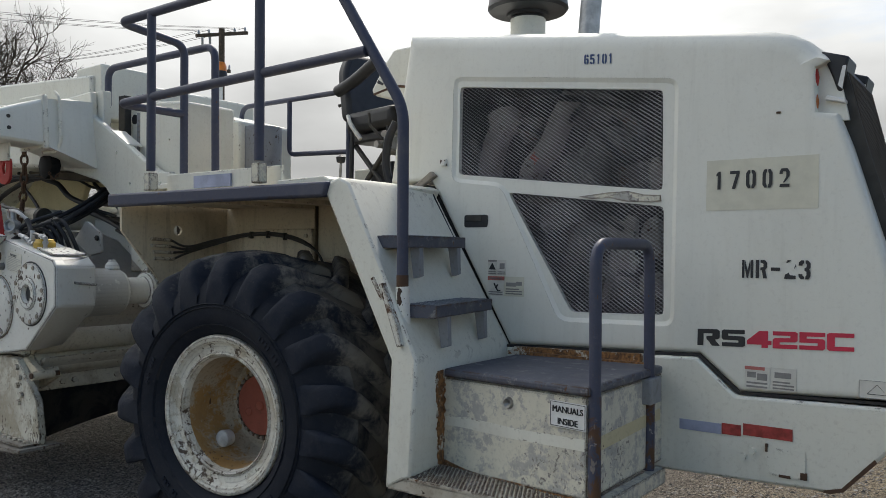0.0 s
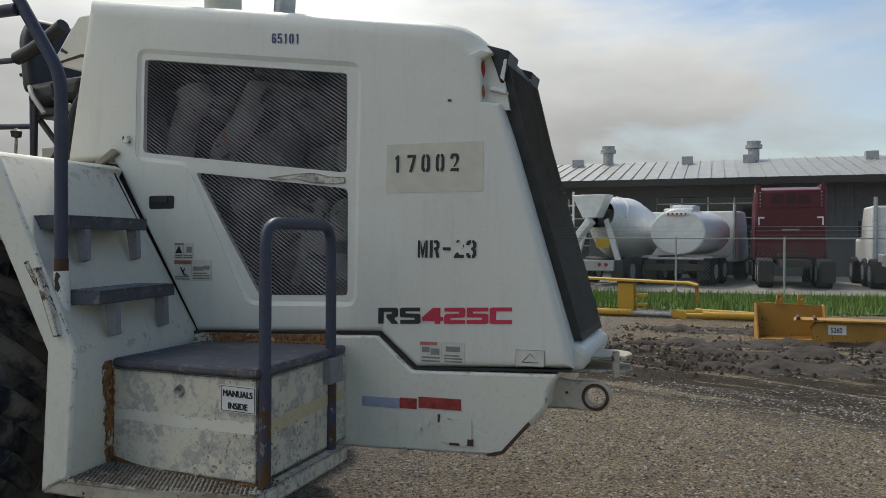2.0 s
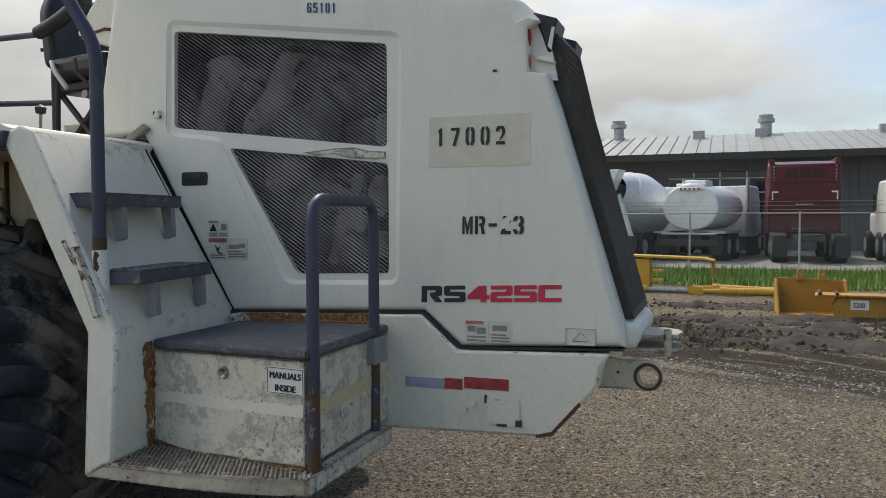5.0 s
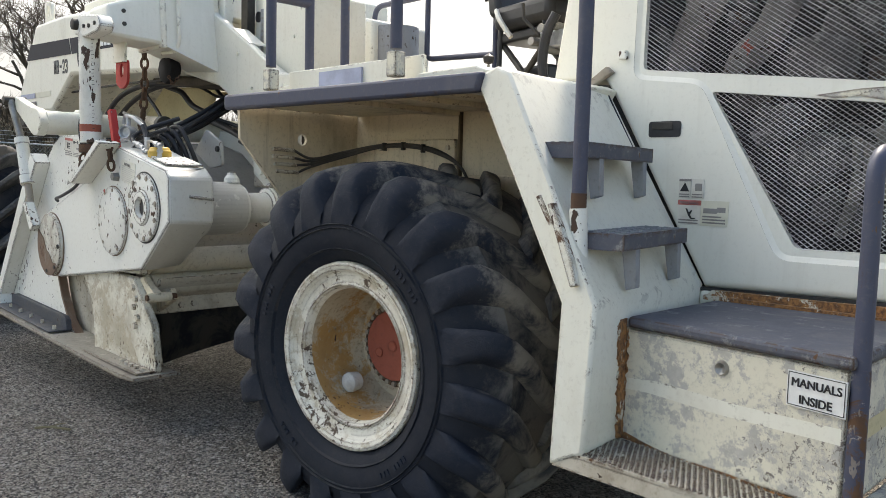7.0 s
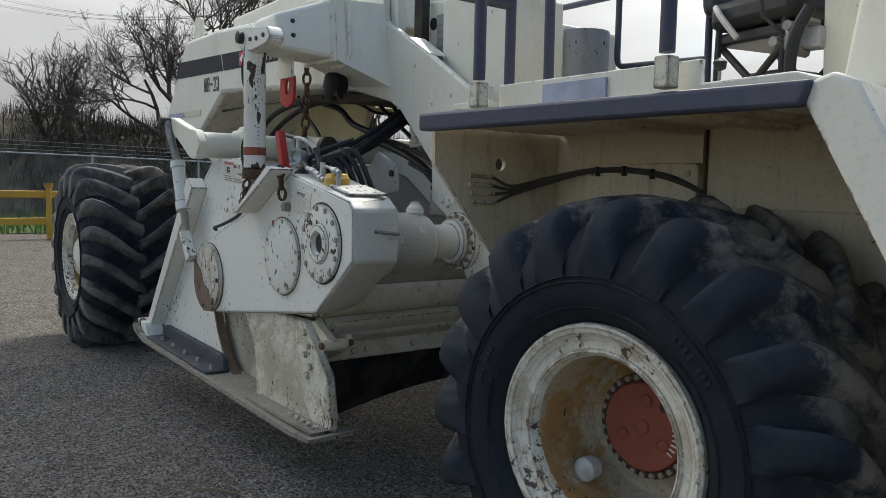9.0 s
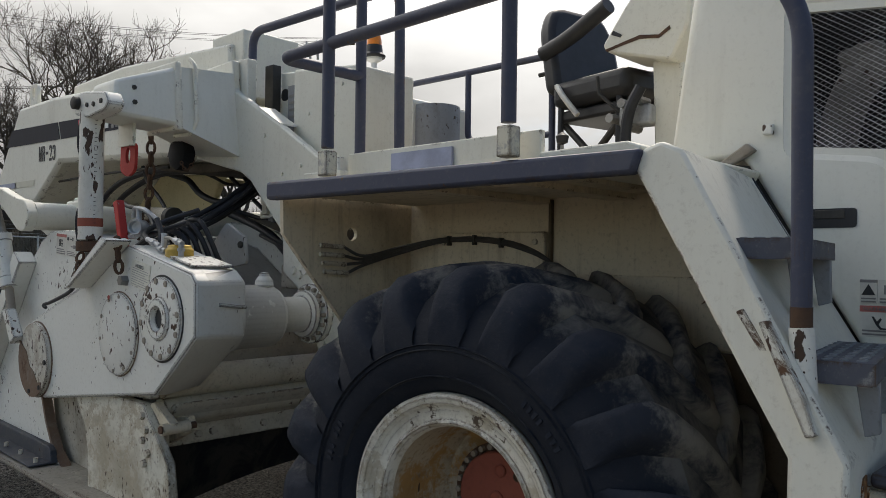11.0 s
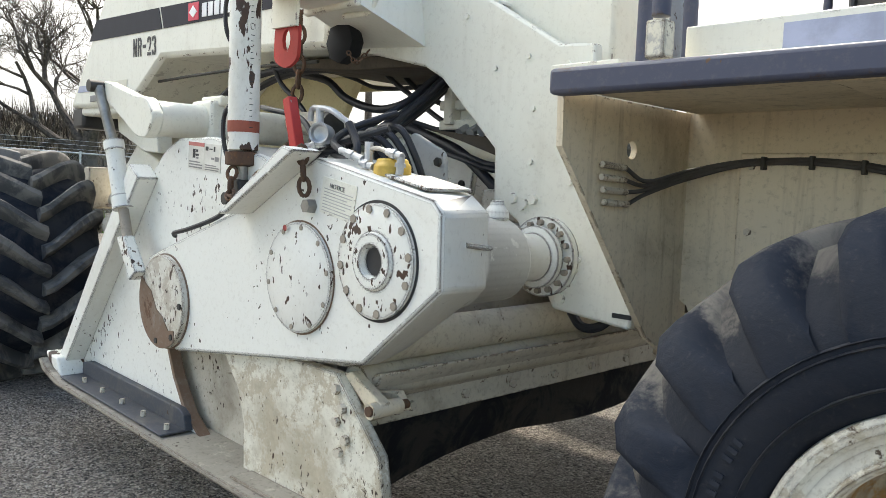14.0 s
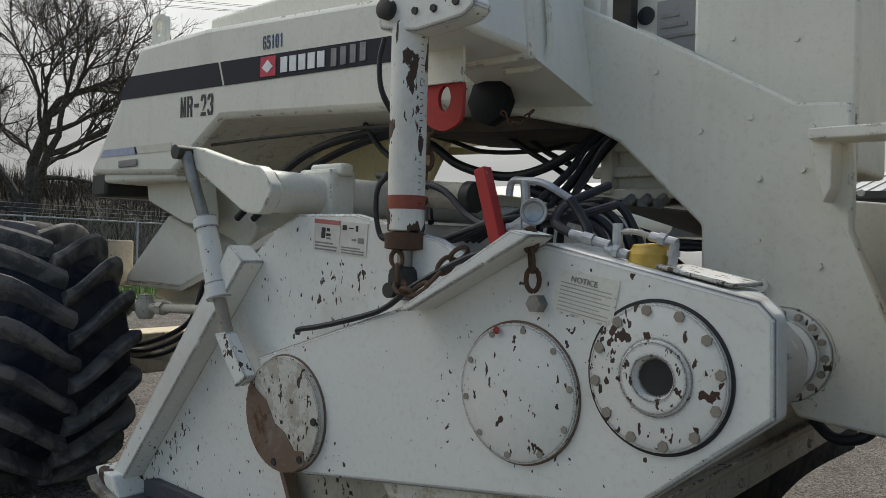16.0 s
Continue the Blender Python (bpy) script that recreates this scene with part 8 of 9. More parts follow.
# block and stencil letters: polygons in a unit box
GLYPHS = {
    "0": [[(0.43, 1), (0.2, 1), (0, 0.82), (0, 0.18), (0.2, 0), (0.43, 0), (0.43, 0.15), (0.33, 0.24), (0.33, 0.76), (0.43, 0.85)], [(0.57, 1), (0.57, 0.85), (0.67, 0.76), (0.67, 0.24), (0.57, 0.15), (0.57, 0), (0.8, 0), (1, 0.18), (1, 0.82), (0.8, 1)]],
    "1": [[(0.36, 0), (0.68, 0), (0.68, 1), (0.46, 1), (0.22, 0.86), (0.22, 0.74), (0.36, 0.78)]],
    "2": [[(0, 0.70), (0.04, 0.88), (0.22, 1), (0.78, 1), (1, 0.84), (1, 0.60), (0.80, 0.42), (0.52, 0.24), (0.36, 0.24), (0.62, 0.50), (0.68, 0.62), (0.66, 0.82), (0.36, 0.84), (0.32, 0.70)], [(0, 0), (1, 0), (1, 0.17), (0.10, 0.17)]],
    "3": [[(0.0, 0.72), (0.02, 0.88), (0.2, 1), (0.46, 1), (0.46, 0.85), (0.34, 0.80), (0.32, 0.72)], [(0.58, 1), (0.8, 1), (1, 0.85), (1, 0.62), (0.88, 0.52), (1, 0.40), (1, 0.16), (0.8, 0), (0.58, 0), (0.58, 0.15), (0.67, 0.22), (0.67, 0.38), (0.50, 0.46), (0.50, 0.58), (0.67, 0.64), (0.67, 0.80), (0.58, 0.85)],
          [(0.0, 0.28), (0.32, 0.28), (0.34, 0.20), (0.46, 0.15), (0.46, 0), (0.2, 0), (0.02, 0.12)]],
    "5": [[(0.05, 1), (0.95, 1), (0.95, 0.83), (0.38, 0.83), (0.36, 0.62), (0.8, 0.62), (1, 0.46), (1, 0.16), (0.8, 0), (0.56, 0), (0.56, 0.15), (0.68, 0.22), (0.68, 0.42), (0.58, 0.48), (0.02, 0.46)], [(0, 0.25), (0.32, 0.25), (0.44, 0.15), (0.44, 0), (0.2, 0), (0, 0.14)]],
    "6": [[(0.44, 1), (0.2, 1), (0, 0.82), (0, 0.18), (0.2, 0), (0.44, 0), (0.44, 0.15), (0.33, 0.24), (0.33, 0.76), (0.44, 0.85)], [(0.57, 1), (0.8, 1), (0.98, 0.84), (0.98, 0.74), (0.66, 0.74), (0.57, 0.84)], [(0.42, 0.60), (0.8, 0.60), (1, 0.46), (1, 0.16), (0.8, 0), (0.57, 0), (0.57, 0.15), (0.67, 0.22), (0.67, 0.42), (0.42, 0.45)]],
    "7": [[(0, 1), (1, 1), (1, 0.84), (0.56, 0), (0.20, 0), (0.66, 0.83), (0, 0.83)]],
    "M": [[(0, 0), (0.22, 0), (0.22, 0.98), (0, 1)], [(0.27, 1), (0.50, 0.42), (0.73, 1), (0.73, 0.55), (0.56, 0.0), (0.44, 0.0), (0.27, 0.55)], [(0.78, 0), (1, 0), (1, 1), (0.78, 0.98)]],
    "R": [[(0, 0), (0.30, 0), (0.30, 1), (0, 1)], [(0.42, 1), (0.8, 1), (1, 0.85), (1, 0.60), (0.84, 0.46), (1, 0.0), (0.68, 0.0), (0.54, 0.44), (0.42, 0.44), (0.42, 0.58), (0.68, 0.62), (0.68, 0.80), (0.42, 0.85)]],
    "-": [[(0.1, 0.42), (0.9, 0.42), (0.9, 0.60), (0.1, 0.60)]],
    "worn_2": [[(0.18, 0.86), (0.30, 1.0), (0.62, 1.0), (0.50, 0.93), (0.32, 0.88)], [(0, 0), (1, 0), (1, 0.18), (0.52, 0.20), (0.40, 0.34), (0.10, 0.22)], [(0.86, 0.52), (1, 0.66), (1, 0.80), (0.92, 0.70)]],
    "wide_R": [[(0, 0), (0.26, 0), (0.26, 0.74), (0.66, 0.74), (0.66, 0.60), (0.40, 0.58), (0.40, 0.40), (0.66, 0.0), (1, 0), (0.76, 0.37), (0.90, 0.40), (0.97, 0.48), (0.97, 0.90), (0.88, 1), (0, 1)]],
    "wide_S": [[(0.02, 0), (0.92, 0), (1, 0.08), (1, 0.54), (0.92, 0.62), (0.28, 0.64), (0.28, 0.76), (0.98, 0.76), (0.98, 1), (0.08, 1), (0, 0.92), (0, 0.48), (0.08, 0.39), (0.72, 0.37), (0.72, 0.24), (0.02, 0.24)]],
    "wide_4": [[(0, 0.18), (0.60, 0.18), (0.60, 0), (0.86, 0), (0.86, 0.18), (1.0, 0.18), (1.0, 0.42), (0.86, 0.42), (0.86, 1), (0.50, 1), (0, 0.42)]],
    "wide_2": [[(0, 0), (0.98, 0), (0.98, 0.24), (0.28, 0.24), (0.28, 0.37), (0.90, 0.39), (0.98, 0.48), (0.98, 0.92), (0.90, 1), (0, 1), (0, 0.76), (0.70, 0.76), (0.70, 0.63), (0.08, 0.61), (0, 0.52)]],
    "wide_5": [[(0, 0), (0.90, 0), (0.98, 0.08), (0.98, 0.55), (0.90, 0.63), (0.28, 0.64), (0.28, 0.76), (0.98, 0.76), (0.98, 1), (0, 1), (0, 0.40), (0.70, 0.39), (0.70, 0.24), (0, 0.24)]],
    "wide_C": [[(0.08, 0), (1, 0), (1, 0.24), (0.29, 0.24), (0.29, 0.76), (1, 0.76), (1, 1), (0.08, 1), (0, 0.92), (0, 0.08)]],
}


def blocks(names, mat, parent, x0, z0, w, h, pitch, surface, proud=0.003, rise=0.0, name="stencil_character"):
    """Painted block characters on a wall that looks towards -y; surface gives its y."""
    for k, g in enumerate(names):
        bm = bmesh.new()
        for poly in GLYPHS[g]:
            pts = [(x0 + k * pitch + u * w, z0 + v * h + rise * (k * pitch + u * w)) for u, v in poly]
            add_prism(bm, pts, lambda x, z: surface(x, z) - proud, lambda x, z: surface(x, z) - proud + 0.0012)
        tagged(part(name, bm, mat, parent), kind="stuff")


on_skin = lambda x, z: hood_y(z)
blocks("65101", M_blueink, hood, 1.313, 2.166, 0.0215, 0.043, 0.0285, on_skin, rise=-0.10, name="serial_character")
sticker("faded_patch", 1.862, 2.271, 1.508, 1.705, M_patch, "faded cream patch under the number", hood, proud=0.0015)
on_beam = lambda x, z: 0.43
blocks("65101", M_blueink, beam, -3.602, 2.252, 0.024, 0.062, 0.0305, on_beam, rise=-0.04, name="serial_character")
blocks("MR-23", M_ink, beam, -4.280, 2.002, 0.048, 0.105, 0.0605, on_beam, rise=-0.035)
blocks("17002", M_ink, hood, 1.893, 1.590, 0.036, 0.070, 0.0605, on_skin, 0.0045)
blocks(["M", "R", "-", "worn_2", "3"], M_ink, hood, 2.005, 1.248, 0.041, 0.069, 0.0505, on_skin)
blocks(["wide_R", "wide_S"], M_ink, hood, 1.840, 0.980, 0.088, 0.064, 0.0935, on_skin, rise=0.033, name="model_character")
blocks(["wide_4", "wide_2", "wide_5", "wide_C"], M_redink, hood, 2.029, 0.986, 0.088, 0.063, 0.0925, on_skin, rise=0.033, name="model_character")
sticker("safety_label", 2.023, 2.113, 0.834, 0.916, M_sticker, "small printed safety label", hood, bars=[(0.0, 0.8, 0.85, 1.0, M_redfade)] + [(0.1, 0.45, 0.5, 0.75), (0.5, 0.9, 0.4, 0.7)] + rule(2, 0.3, 0.05))
sticker("safety_label", 2.117, 2.206, 0.836, 0.918, M_sticker, "small printed safety label", hood, bars=[(0.15, 0.8, 0.55, 0.8)] + rule(3, 0.4, 0.05))
tri = sticker("warning_label", 2.412, 2.521, 0.842, 0.902, M_sticker, "outlined warning triangle label", hood)
part("print_bar", tube([(2.437, hood_y(0.85) - 0.004, 0.856), (2.467, hood_y(0.88) - 0.004, 0.89), (2.499, hood_y(0.85) - 0.004, 0.856), (2.437, hood_y(0.85) - 0.004, 0.856)], 0.0012, 4), M_ink, hood)
for a, b in (((2.412, 0.842), (2.521, 0.842)), ((2.521, 0.842), (2.521, 0.902)), ((2.521, 0.902), (2.412, 0.902)), ((2.412, 0.902), (2.412, 0.842))):
    part("print_bar", tube([(a[0], hood_y(a[1]) - 0.0045, a[1]), (b[0], hood_y(b[1]) - 0.0045, b[1])], 0.0009, 4), M_inkfade, hood)
sticker("warning_label", 0.845, 0.892, 1.233, 1.303, M_sticker, "small warning label", hood, bars=[(0.0, 1.0, 0.88, 1.0)] + rule(2, 0.24, 0.05))
part("warning_triangle", prism([(0.850, 1.258), (0.887, 1.258), (0.8685, 1.290)], lambda x, z: hood_y(z) - 0.005, lambda x, z: hood_y(z) - 0.003), M_ink, hood)
sticker("warning_label", 0.895, 0.943, 1.233, 1.303, M_sticker, "small warning label", hood, bars=[(0.3, 0.85, 0.4, 0.78)] + rule(2, 0.24, 0.05))
sticker("warning_label", 0.846, 0.937, 1.137, 1.227, M_sticker, "red-headed warning label", hood, bars=[(0.0, 1.0, 0.80, 1.0, M_redfade)] + rule(2, 0.22, 0.05))
lettering("WARNING", 0.015, M_inkfade, hood, on_hood(0.8915, 1.2125, 0.0056), "label_lettering", align="CENTER")
part("pictogram", prism([(0.878, 1.196), (0.884, 1.196), (0.892, 1.182), (0.902, 1.192), (0.905, 1.188), (0.897, 1.174), (0.904, 1.164), (0.918, 1.163), (0.918, 1.159), (0.901, 1.159), (0.890, 1.172)], lambda x, z: hood_y(z) - 0.005, lambda x, z: hood_y(z) - 0.003), M_ink, hood)
sticker("warning_label", 0.938, 1.042, 1.137, 1.227, M_patch, "faded printed label", hood, bars=[(0.1, 0.6, 0.5, 0.7), (0.6, 0.9, 0.55, 0.75)] + rule(3, 0.4, 0.1))
sticker("reflective_tape", 1.775, 1.938, 0.646, 0.686, M_bluetape, "faded blue-grey reflective tape", lower, y=HY - 0.03)
sticker("reflective_tape", 1.940, 2.012, 0.648, 0.690, M_redink2, "torn red reflective tape", lower, y=HY - 0.03)
sticker("reflective_tape", 2.020, 2.196, 0.655, 0.699, M_redink2, "torn red reflective tape", lower, y=HY - 0.03)
sticker("access_plate", 2.109, 2.239, 0.522, 0.622, M_body, "small bolted access plate", lower, y=HY - 0.03, proud=0.006)
for x0, x1, z0, z1 in ((2.102, 2.110, 0.605, 0.635), (2.15, 2.19, 0.519, 0.529), (2.224, 2.246, 0.522, 0.547)):
    part("paint_chip", box(x0, x1, HY - 0.039, HY - 0.029, z0, z1), M_rust, lower)
bolts([(2.055, HY - 0.03, 0.60), (2.02, HY - 0.03, 0.575)], (0, -1, 0), 0.014, 0.012, M_body, lower)
part("latch_slot", prism(rounded([(0.700, 1.457), (0.833, 1.457), (0.833, 1.516), (0.700, 1.516)], 0.012, 3), hood_y(1.49) - 0.004, hood_y(1.49) + 0.004), M_black, hood, "recessed black latch")
part("latch_paddle", box(0.715, 0.80, hood_y(1.49) - 0.007, hood_y(1.49) - 0.003, 1.485, 1.512), M_dark, hood, bevel=0.003)
# strut bracket at the hood's front corner
lt = part("hood_latch", prism([(0.365, 1.648), (0.395, 1.635), (0.535, 1.712), (0.505, 1.738)], hood_y(1.66) - 0.03, hood_y(1.66) + 0.0), M_bare, hood, "scuffed hood latch", bevel=0.006)
part("hood_latch_keeper", box(0.55, 0.585, hood_y(1.78) - 0.02, hood_y(1.78), 1.76, 1.795), M_peel, hood, bevel=0.006)
part("paint_chip", box(2.12, 2.135, hood_y(1.85) - 0.003, hood_y(1.85), 1.868, 1.876), M_rust, hood)

# sign on the step box
bt = Matrix.Rotation(math.atan2(-0.10, 0.65), 4, "Z")
sg = part("manuals_sign", box(-0.076, 0.076, -0.0025, 0.0, -0.045, 0.045), M_stickerw, bx, "white sign reading manuals inside", at=Matrix.Translation((1.625, 0.2205, 0.785)) @ bt)
for zz, word in ((0.007, "MANUALS"), (-0.034, "INSIDE")):
    lettering(word, 0.030, M_ink, bx, Matrix.Translation((1.625, 0.2205, 0.785)) @ bt @ pose(0, -0.0035, zz, 90, 0, 0), "sign_lettering", stretch=0.95, heavy=0.0012, align="CENTER")
for a, b in (((-0.072, -0.041), (0.072, -0.041)), ((0.072, -0.041), (0.072, 0.041)), ((0.072, 0.041), (-0.072, 0.041)), ((-0.072, 0.041), (-0.072, -0.041))):
    o = part("sign_border", tube([(a[0], -0.003, a[1]), (b[0], -0.003, b[1])], 0.0012, 4), M_ink, bx, at=Matrix.Translation((1.625, 0.2205, 0.785)) @ bt)

# rust runs
rr = random.Random(41)
def rust_band(x0, wdt, top, steps, drop):
    left, right = [], []
    for k in range(steps):
        z = top - k * drop
        left.append((x0 + 0.003 * rr.random(), z))
        w = wdt * (1.0 - 0.4 * k / steps) * (0.75 + 0.35 * noise.noise((k * 0.16, x0, 2.0)) + 0.16 * rr.random())
        right.append((x0 + max(0.004, w), z - 0.2 * drop))
    return left + right[::-1]


box_y = lambda x, z: 0.309 - 0.10 * (x - 1.045) / 0.65
part("rust_run", prism(rust_band(1.012, 0.026, 0.846, 110, 0.0032), box_y, lambda x, z: box_y(x, z) + 0.02), M_rustrun, bx, "orange rust run down the seam")
seam_x = lambda a, z: 1.0475 - 0.111 * (a - 0.11)
part("rust_run", prism([(0.545 - a, z) for a, z in rust_band(0.235, 0.062, 0.875, 116, 0.0032)], lambda a, z: seam_x(a, z) - 0.01, lambda a, z: seam_x(a, z) + 0.004, swap=lambda x, y, z: (y, x, z)), M_rustrun, stair, "orange rust run down the seam")
part("rail_foot_plate", prism([(0.862, 1.215), (0.882, 1.22), (0.965, 1.06), (0.99, 0.985), (0.968, 0.978), (0.935, 1.05)], lambda x, z: string_y(x, z) - 0.02, lambda x, z: string_y(x, z) + 0.01), M_footplate, stair, "rust-chipped rail foot plate", bevel=0.004)
part("rust_strip", prism([(1.00, 0.893), (1.02, 0.915), (1.40, 0.922), (1.62, 0.93), (1.62, 0.897)], HY - 0.055, HY - 0.028), M_rustrun, bx, "rusty strip behind the lid")
part("rust_edge", box(1.0, 1.66, HY - 0.075, HY - 0.05, 0.882, 0.898), M_rustrun, bx)

# gearbox notices
def notice(x0, x1, z0, z1, y, slope, parent, label, bars, mat=None):
    c = Vector(((x0 + x1) / 2, y, (z0 + z1) / 2))
    m = Matrix.Translation(c) @ Matrix.Rotation(radians(slope), 4, "Y")
    w, h = (x1 - x0) / 2, (z1 - z0) / 2
    o = part("notice_label", box(-w, w, -0.003, 0, -h, h), mat or M_sticker, parent, label, at=m)
    for a, b, cc, d, *mm in bars:
        part("print_bar", box(-w + 2 * w * a, -w + 2 * w * b, -0.0042, -0.003, -h + 2 * h * cc, -h + 2 * h * d), mm[0] if mm else M_inkfade, parent, at=m)


notice(-1.655, -1.49, 1.215, 1.325, GY, 10, gear, "small printed notice plate", [(a, b, c, c + 0.025, M_inkfaint) for a, b, c, d in rule(8, 0.72, 0.08, 0.08, 0.92)], M_body)
lettering("NOTICE", 0.02, M_inkfade, gear, Matrix.Translation((-1.575, GY - 0.0045, 1.298)) @ Matrix.Rotation(radians(10), 4, "Y") @ pose(0, 0, 0, 90, 0, 0), "notice_lettering", align="CENTER")
notice(-2.635, -2.51, 1.352, 1.457, -0.06, 4, side, "warning label with symbols", [(0.0, 1.0, 0.86, 1.0, M_redfade), (0.3, 0.45, 0.42, 0.75, M_ink), (0.48, 0.66, 0.50, 0.58, M_ink), (0.5, 0.62, 0.64, 0.74, M_ink), (0.5, 0.66, 0.40, 0.46, M_inkfade)] + rule(3, 0.3, 0.05))
notice(-2.508, -2.385, 1.342, 1.447, -0.06, 4, side, "warning label with symbols", [(0.08, 0.24, 0.75, 0.9, M_ink), (0.32, 0.5, 0.8, 0.84, M_ink), (0.58, 0.66, 0.74, 0.92, M_ink), (0.45, 0.62, 0.45, 0.52, M_inkfade), (0.68, 0.9, 0.40, 0.56, M_inkfade)] + rule(3, 0.25, 0.05))
notice(-2.98, -2.90, 0.80, 0.84, -0.06, 4, side, "small warning label", [(0.05, 0.4, 0.2, 0.8, M_ink), (0.55, 0.9, 0.2, 0.8, M_ink)])
notice(-4.80, -4.66, 1.40, 1.50, 0.85, 0, machine, "small warning label", [(0.05, 0.45, 0.4, 0.9, M_ink), (0.55, 0.9, 0.4, 0.9, M_ink)] + rule(2, 0.3, 0.05))


# ---- hydraulic hoses and fittings ----
def hose(pts, r, mat=None, name="hydraulic_hose", label="black hydraulic hose"):
    return part(name, tube(curve_path(pts, 8), r, 10), mat or M_hose, machine, label)


# long hose under the hood, hanging in an arc
hose([(-3.3, 0.80, 1.93), (-3.11, 0.80, 1.87), (-2.903, 0.80, 1.82), (-2.745, 0.80, 1.726), (-2.544, 0.80, 1.67), (-2.392, 0.80, 1.671), (-2.251, 0.80, 1.711), (-2.11, 0.80, 1.78), (-1.95, 0.82, 1.88)], 0.019)
hose([(-3.2, 1.0, 1.93), (-2.95, 1.0, 1.86), (-2.75, 1.0, 1.80), (-2.45, 1.0, 1.79), (-2.2, 0.98, 1.83), (-2.0, 0.95, 1.90)], 0.010)
# bundle from the frame corner down to the gearbox
for k in range(6):
    dx, dy, dz = 0.018 * (k % 4) - 0.03, 0.028 * (k // 2), 0.020 * (k % 3)
    hose([(-1.93 + dx, 0.86 + dy * 0.5, 1.90), (-2.023 + dx, 0.70 + dy, 1.757 - dz), (-2.003 + dx, 0.55 + dy, 1.655 - dz), (-1.975 + dx * 1.5, 0.40 + dy, 1.57 - dz), (-1.94 + dx * 2.4, 0.26 + dy, 1.50 - dz * 0.6), (-2.06 + dx * 2, 0.20 + dy, 1.455 + dz * 0.3), (-2.30 + 0.05 * (k % 3), 0.20 + dy, 1.40)], 0.010 + 0.003 * (k % 3 == 0))
# loose loops over the gearbox
for k in range(4):
    hose([(-2.0 + 0.02 * k, 0.24 + 0.03 * k, 1.36), (-1.96 + 0.02 * k, 0.20 + 0.03 * k, 1.46), (-1.88 + 0.03 * k, 0.14 + 0.02 * k, 1.475 + 0.012 * k), (-1.76 + 0.03 * k, 0.10 + 0.03 * k, 1.465 + 0.014 * k), (-1.68 + 0.02 * k, 0.12 + 0.03 * k, 1.43), (-1.66 + 0.02 * k, 0.16 + 0.03 * k, 1.32)], 0.012)
# crossing hoses in the light gap
for pts in (((-2.62, 0.88, 1.89), (-2.477, 0.85, 1.802), (-2.326, 0.85, 1.714), (-2.199, 0.85, 1.638), (-2.06, 0.82, 1.58), (-1.9, 0.80, 1.53)), ((-2.52, 0.92, 1.89), (-2.42, 0.90, 1.80), (-2.27, 0.88, 1.72), (-2.12, 0.86, 1.67), (-1.95, 0.84, 1.64)),
            ((-2.28, 0.70, 1.62), (-2.185, 0.78, 1.582), (-2.096, 0.80, 1.562), (-1.9, 0.82, 1.56)), ((-3.12, 0.62, 1.90), (-3.006, 0.60, 1.791), (-2.881, 0.60, 1.707), (-2.80, 0.60, 1.641), (-2.712, 0.58, 1.564), (-2.62, 0.5, 1.47)),
            ((-2.75, 0.34, 1.64), (-2.611, 0.30, 1.619), (-2.404, 0.30, 1.578), (-2.258, 0.28, 1.48), (-2.1, 0.24, 1.43), (-1.95, 0.2, 1.40))):
    hose(pts, 0.012)
hose([(-2.32, 0.72, 1.60), (-2.171, 0.75, 1.549), (-2.025, 0.75, 1.502), (-1.90, 0.75, 1.447), (-1.705, 0.75, 1.305), (-1.52, 0.76, 1.15)], 0.022)
for k in range(2):
    hose([(-2.05, 0.76, 1.50 - 0.03 * k), (-1.852, 0.72, 1.446 - 0.02 * k), (-1.763, 0.72, 1.42 - 0.018 * k), (-1.684, 0.72, 1.411 - 0.018 * k), (-1.5, 0.72, 1.41)], 0.011)
for k in range(2):
    hose([(-4.1, 0.66 + 0.1 * k, 1.50), (-3.78, 0.62 + 0.1 * k, 1.66), (-3.45, 0.60 + 0.1 * k, 1.80 - 0.02 * k), (-3.1, 0.62 + 0.1 * k, 1.86), (-2.7, 0.66 + 0.1 * k, 1.86), (-2.3, 0.72, 1.84), (-1.95, 0.80, 1.86)], 0.018)
part("hard_line", tube(curve_path([(-4.1, 0.50, 1.86), (-3.6, 0.50, 1.865), (-3.0, 0.50, 1.86), (-2.6, 0.52, 1.85)], 4), 0.008, 8), M_dark, machine, "thin steel line under the hood")
hose([(-1.10, 0.66, 0.93), (-1.15, 0.64, 0.88), (-1.22, 0.64, 0.87), (-1.28, 0.66, 0.91)], 0.016)
fit_ = part("hose_fitting", tube(smooth_path([(-1.88, -0.02, 1.52), (-1.875, -0.02, 1.565), (-1.77, -0.02, 1.555), (-1.70, 0.0, 1.51)], 0.03), 0.010, 10), M_galv, machine, "bare steel hose fittings")
part("elbow", tube(smooth_path([(-1.83, -0.02, 1.56), (-1.82, -0.02, 1.46), (-1.86, -0.02, 1.44)], 0.03), 0.013, 10), M_galv, fit_)
cup = part("gauge_cup", lathe([(-0.03, 0.0001), (-0.035, 0.024), (-0.056, 0.027), (-0.06, 0.033), (-0.05, 0.036), (0.015, 0.032), (0.04, 0.02)], 24, closed=False), M_galv, fit_, at=pose(-1.80, -0.02, 1.475, 0, 0, 35))
part("hose", tube(curve_path([(-1.70, 0.0, 1.51), (-1.67, 0.0, 1.47), (-1.64, -0.01, 1.43), (-1.64, -0.02, 1.40)], 6), 0.013, 10), M_hose, fit_)
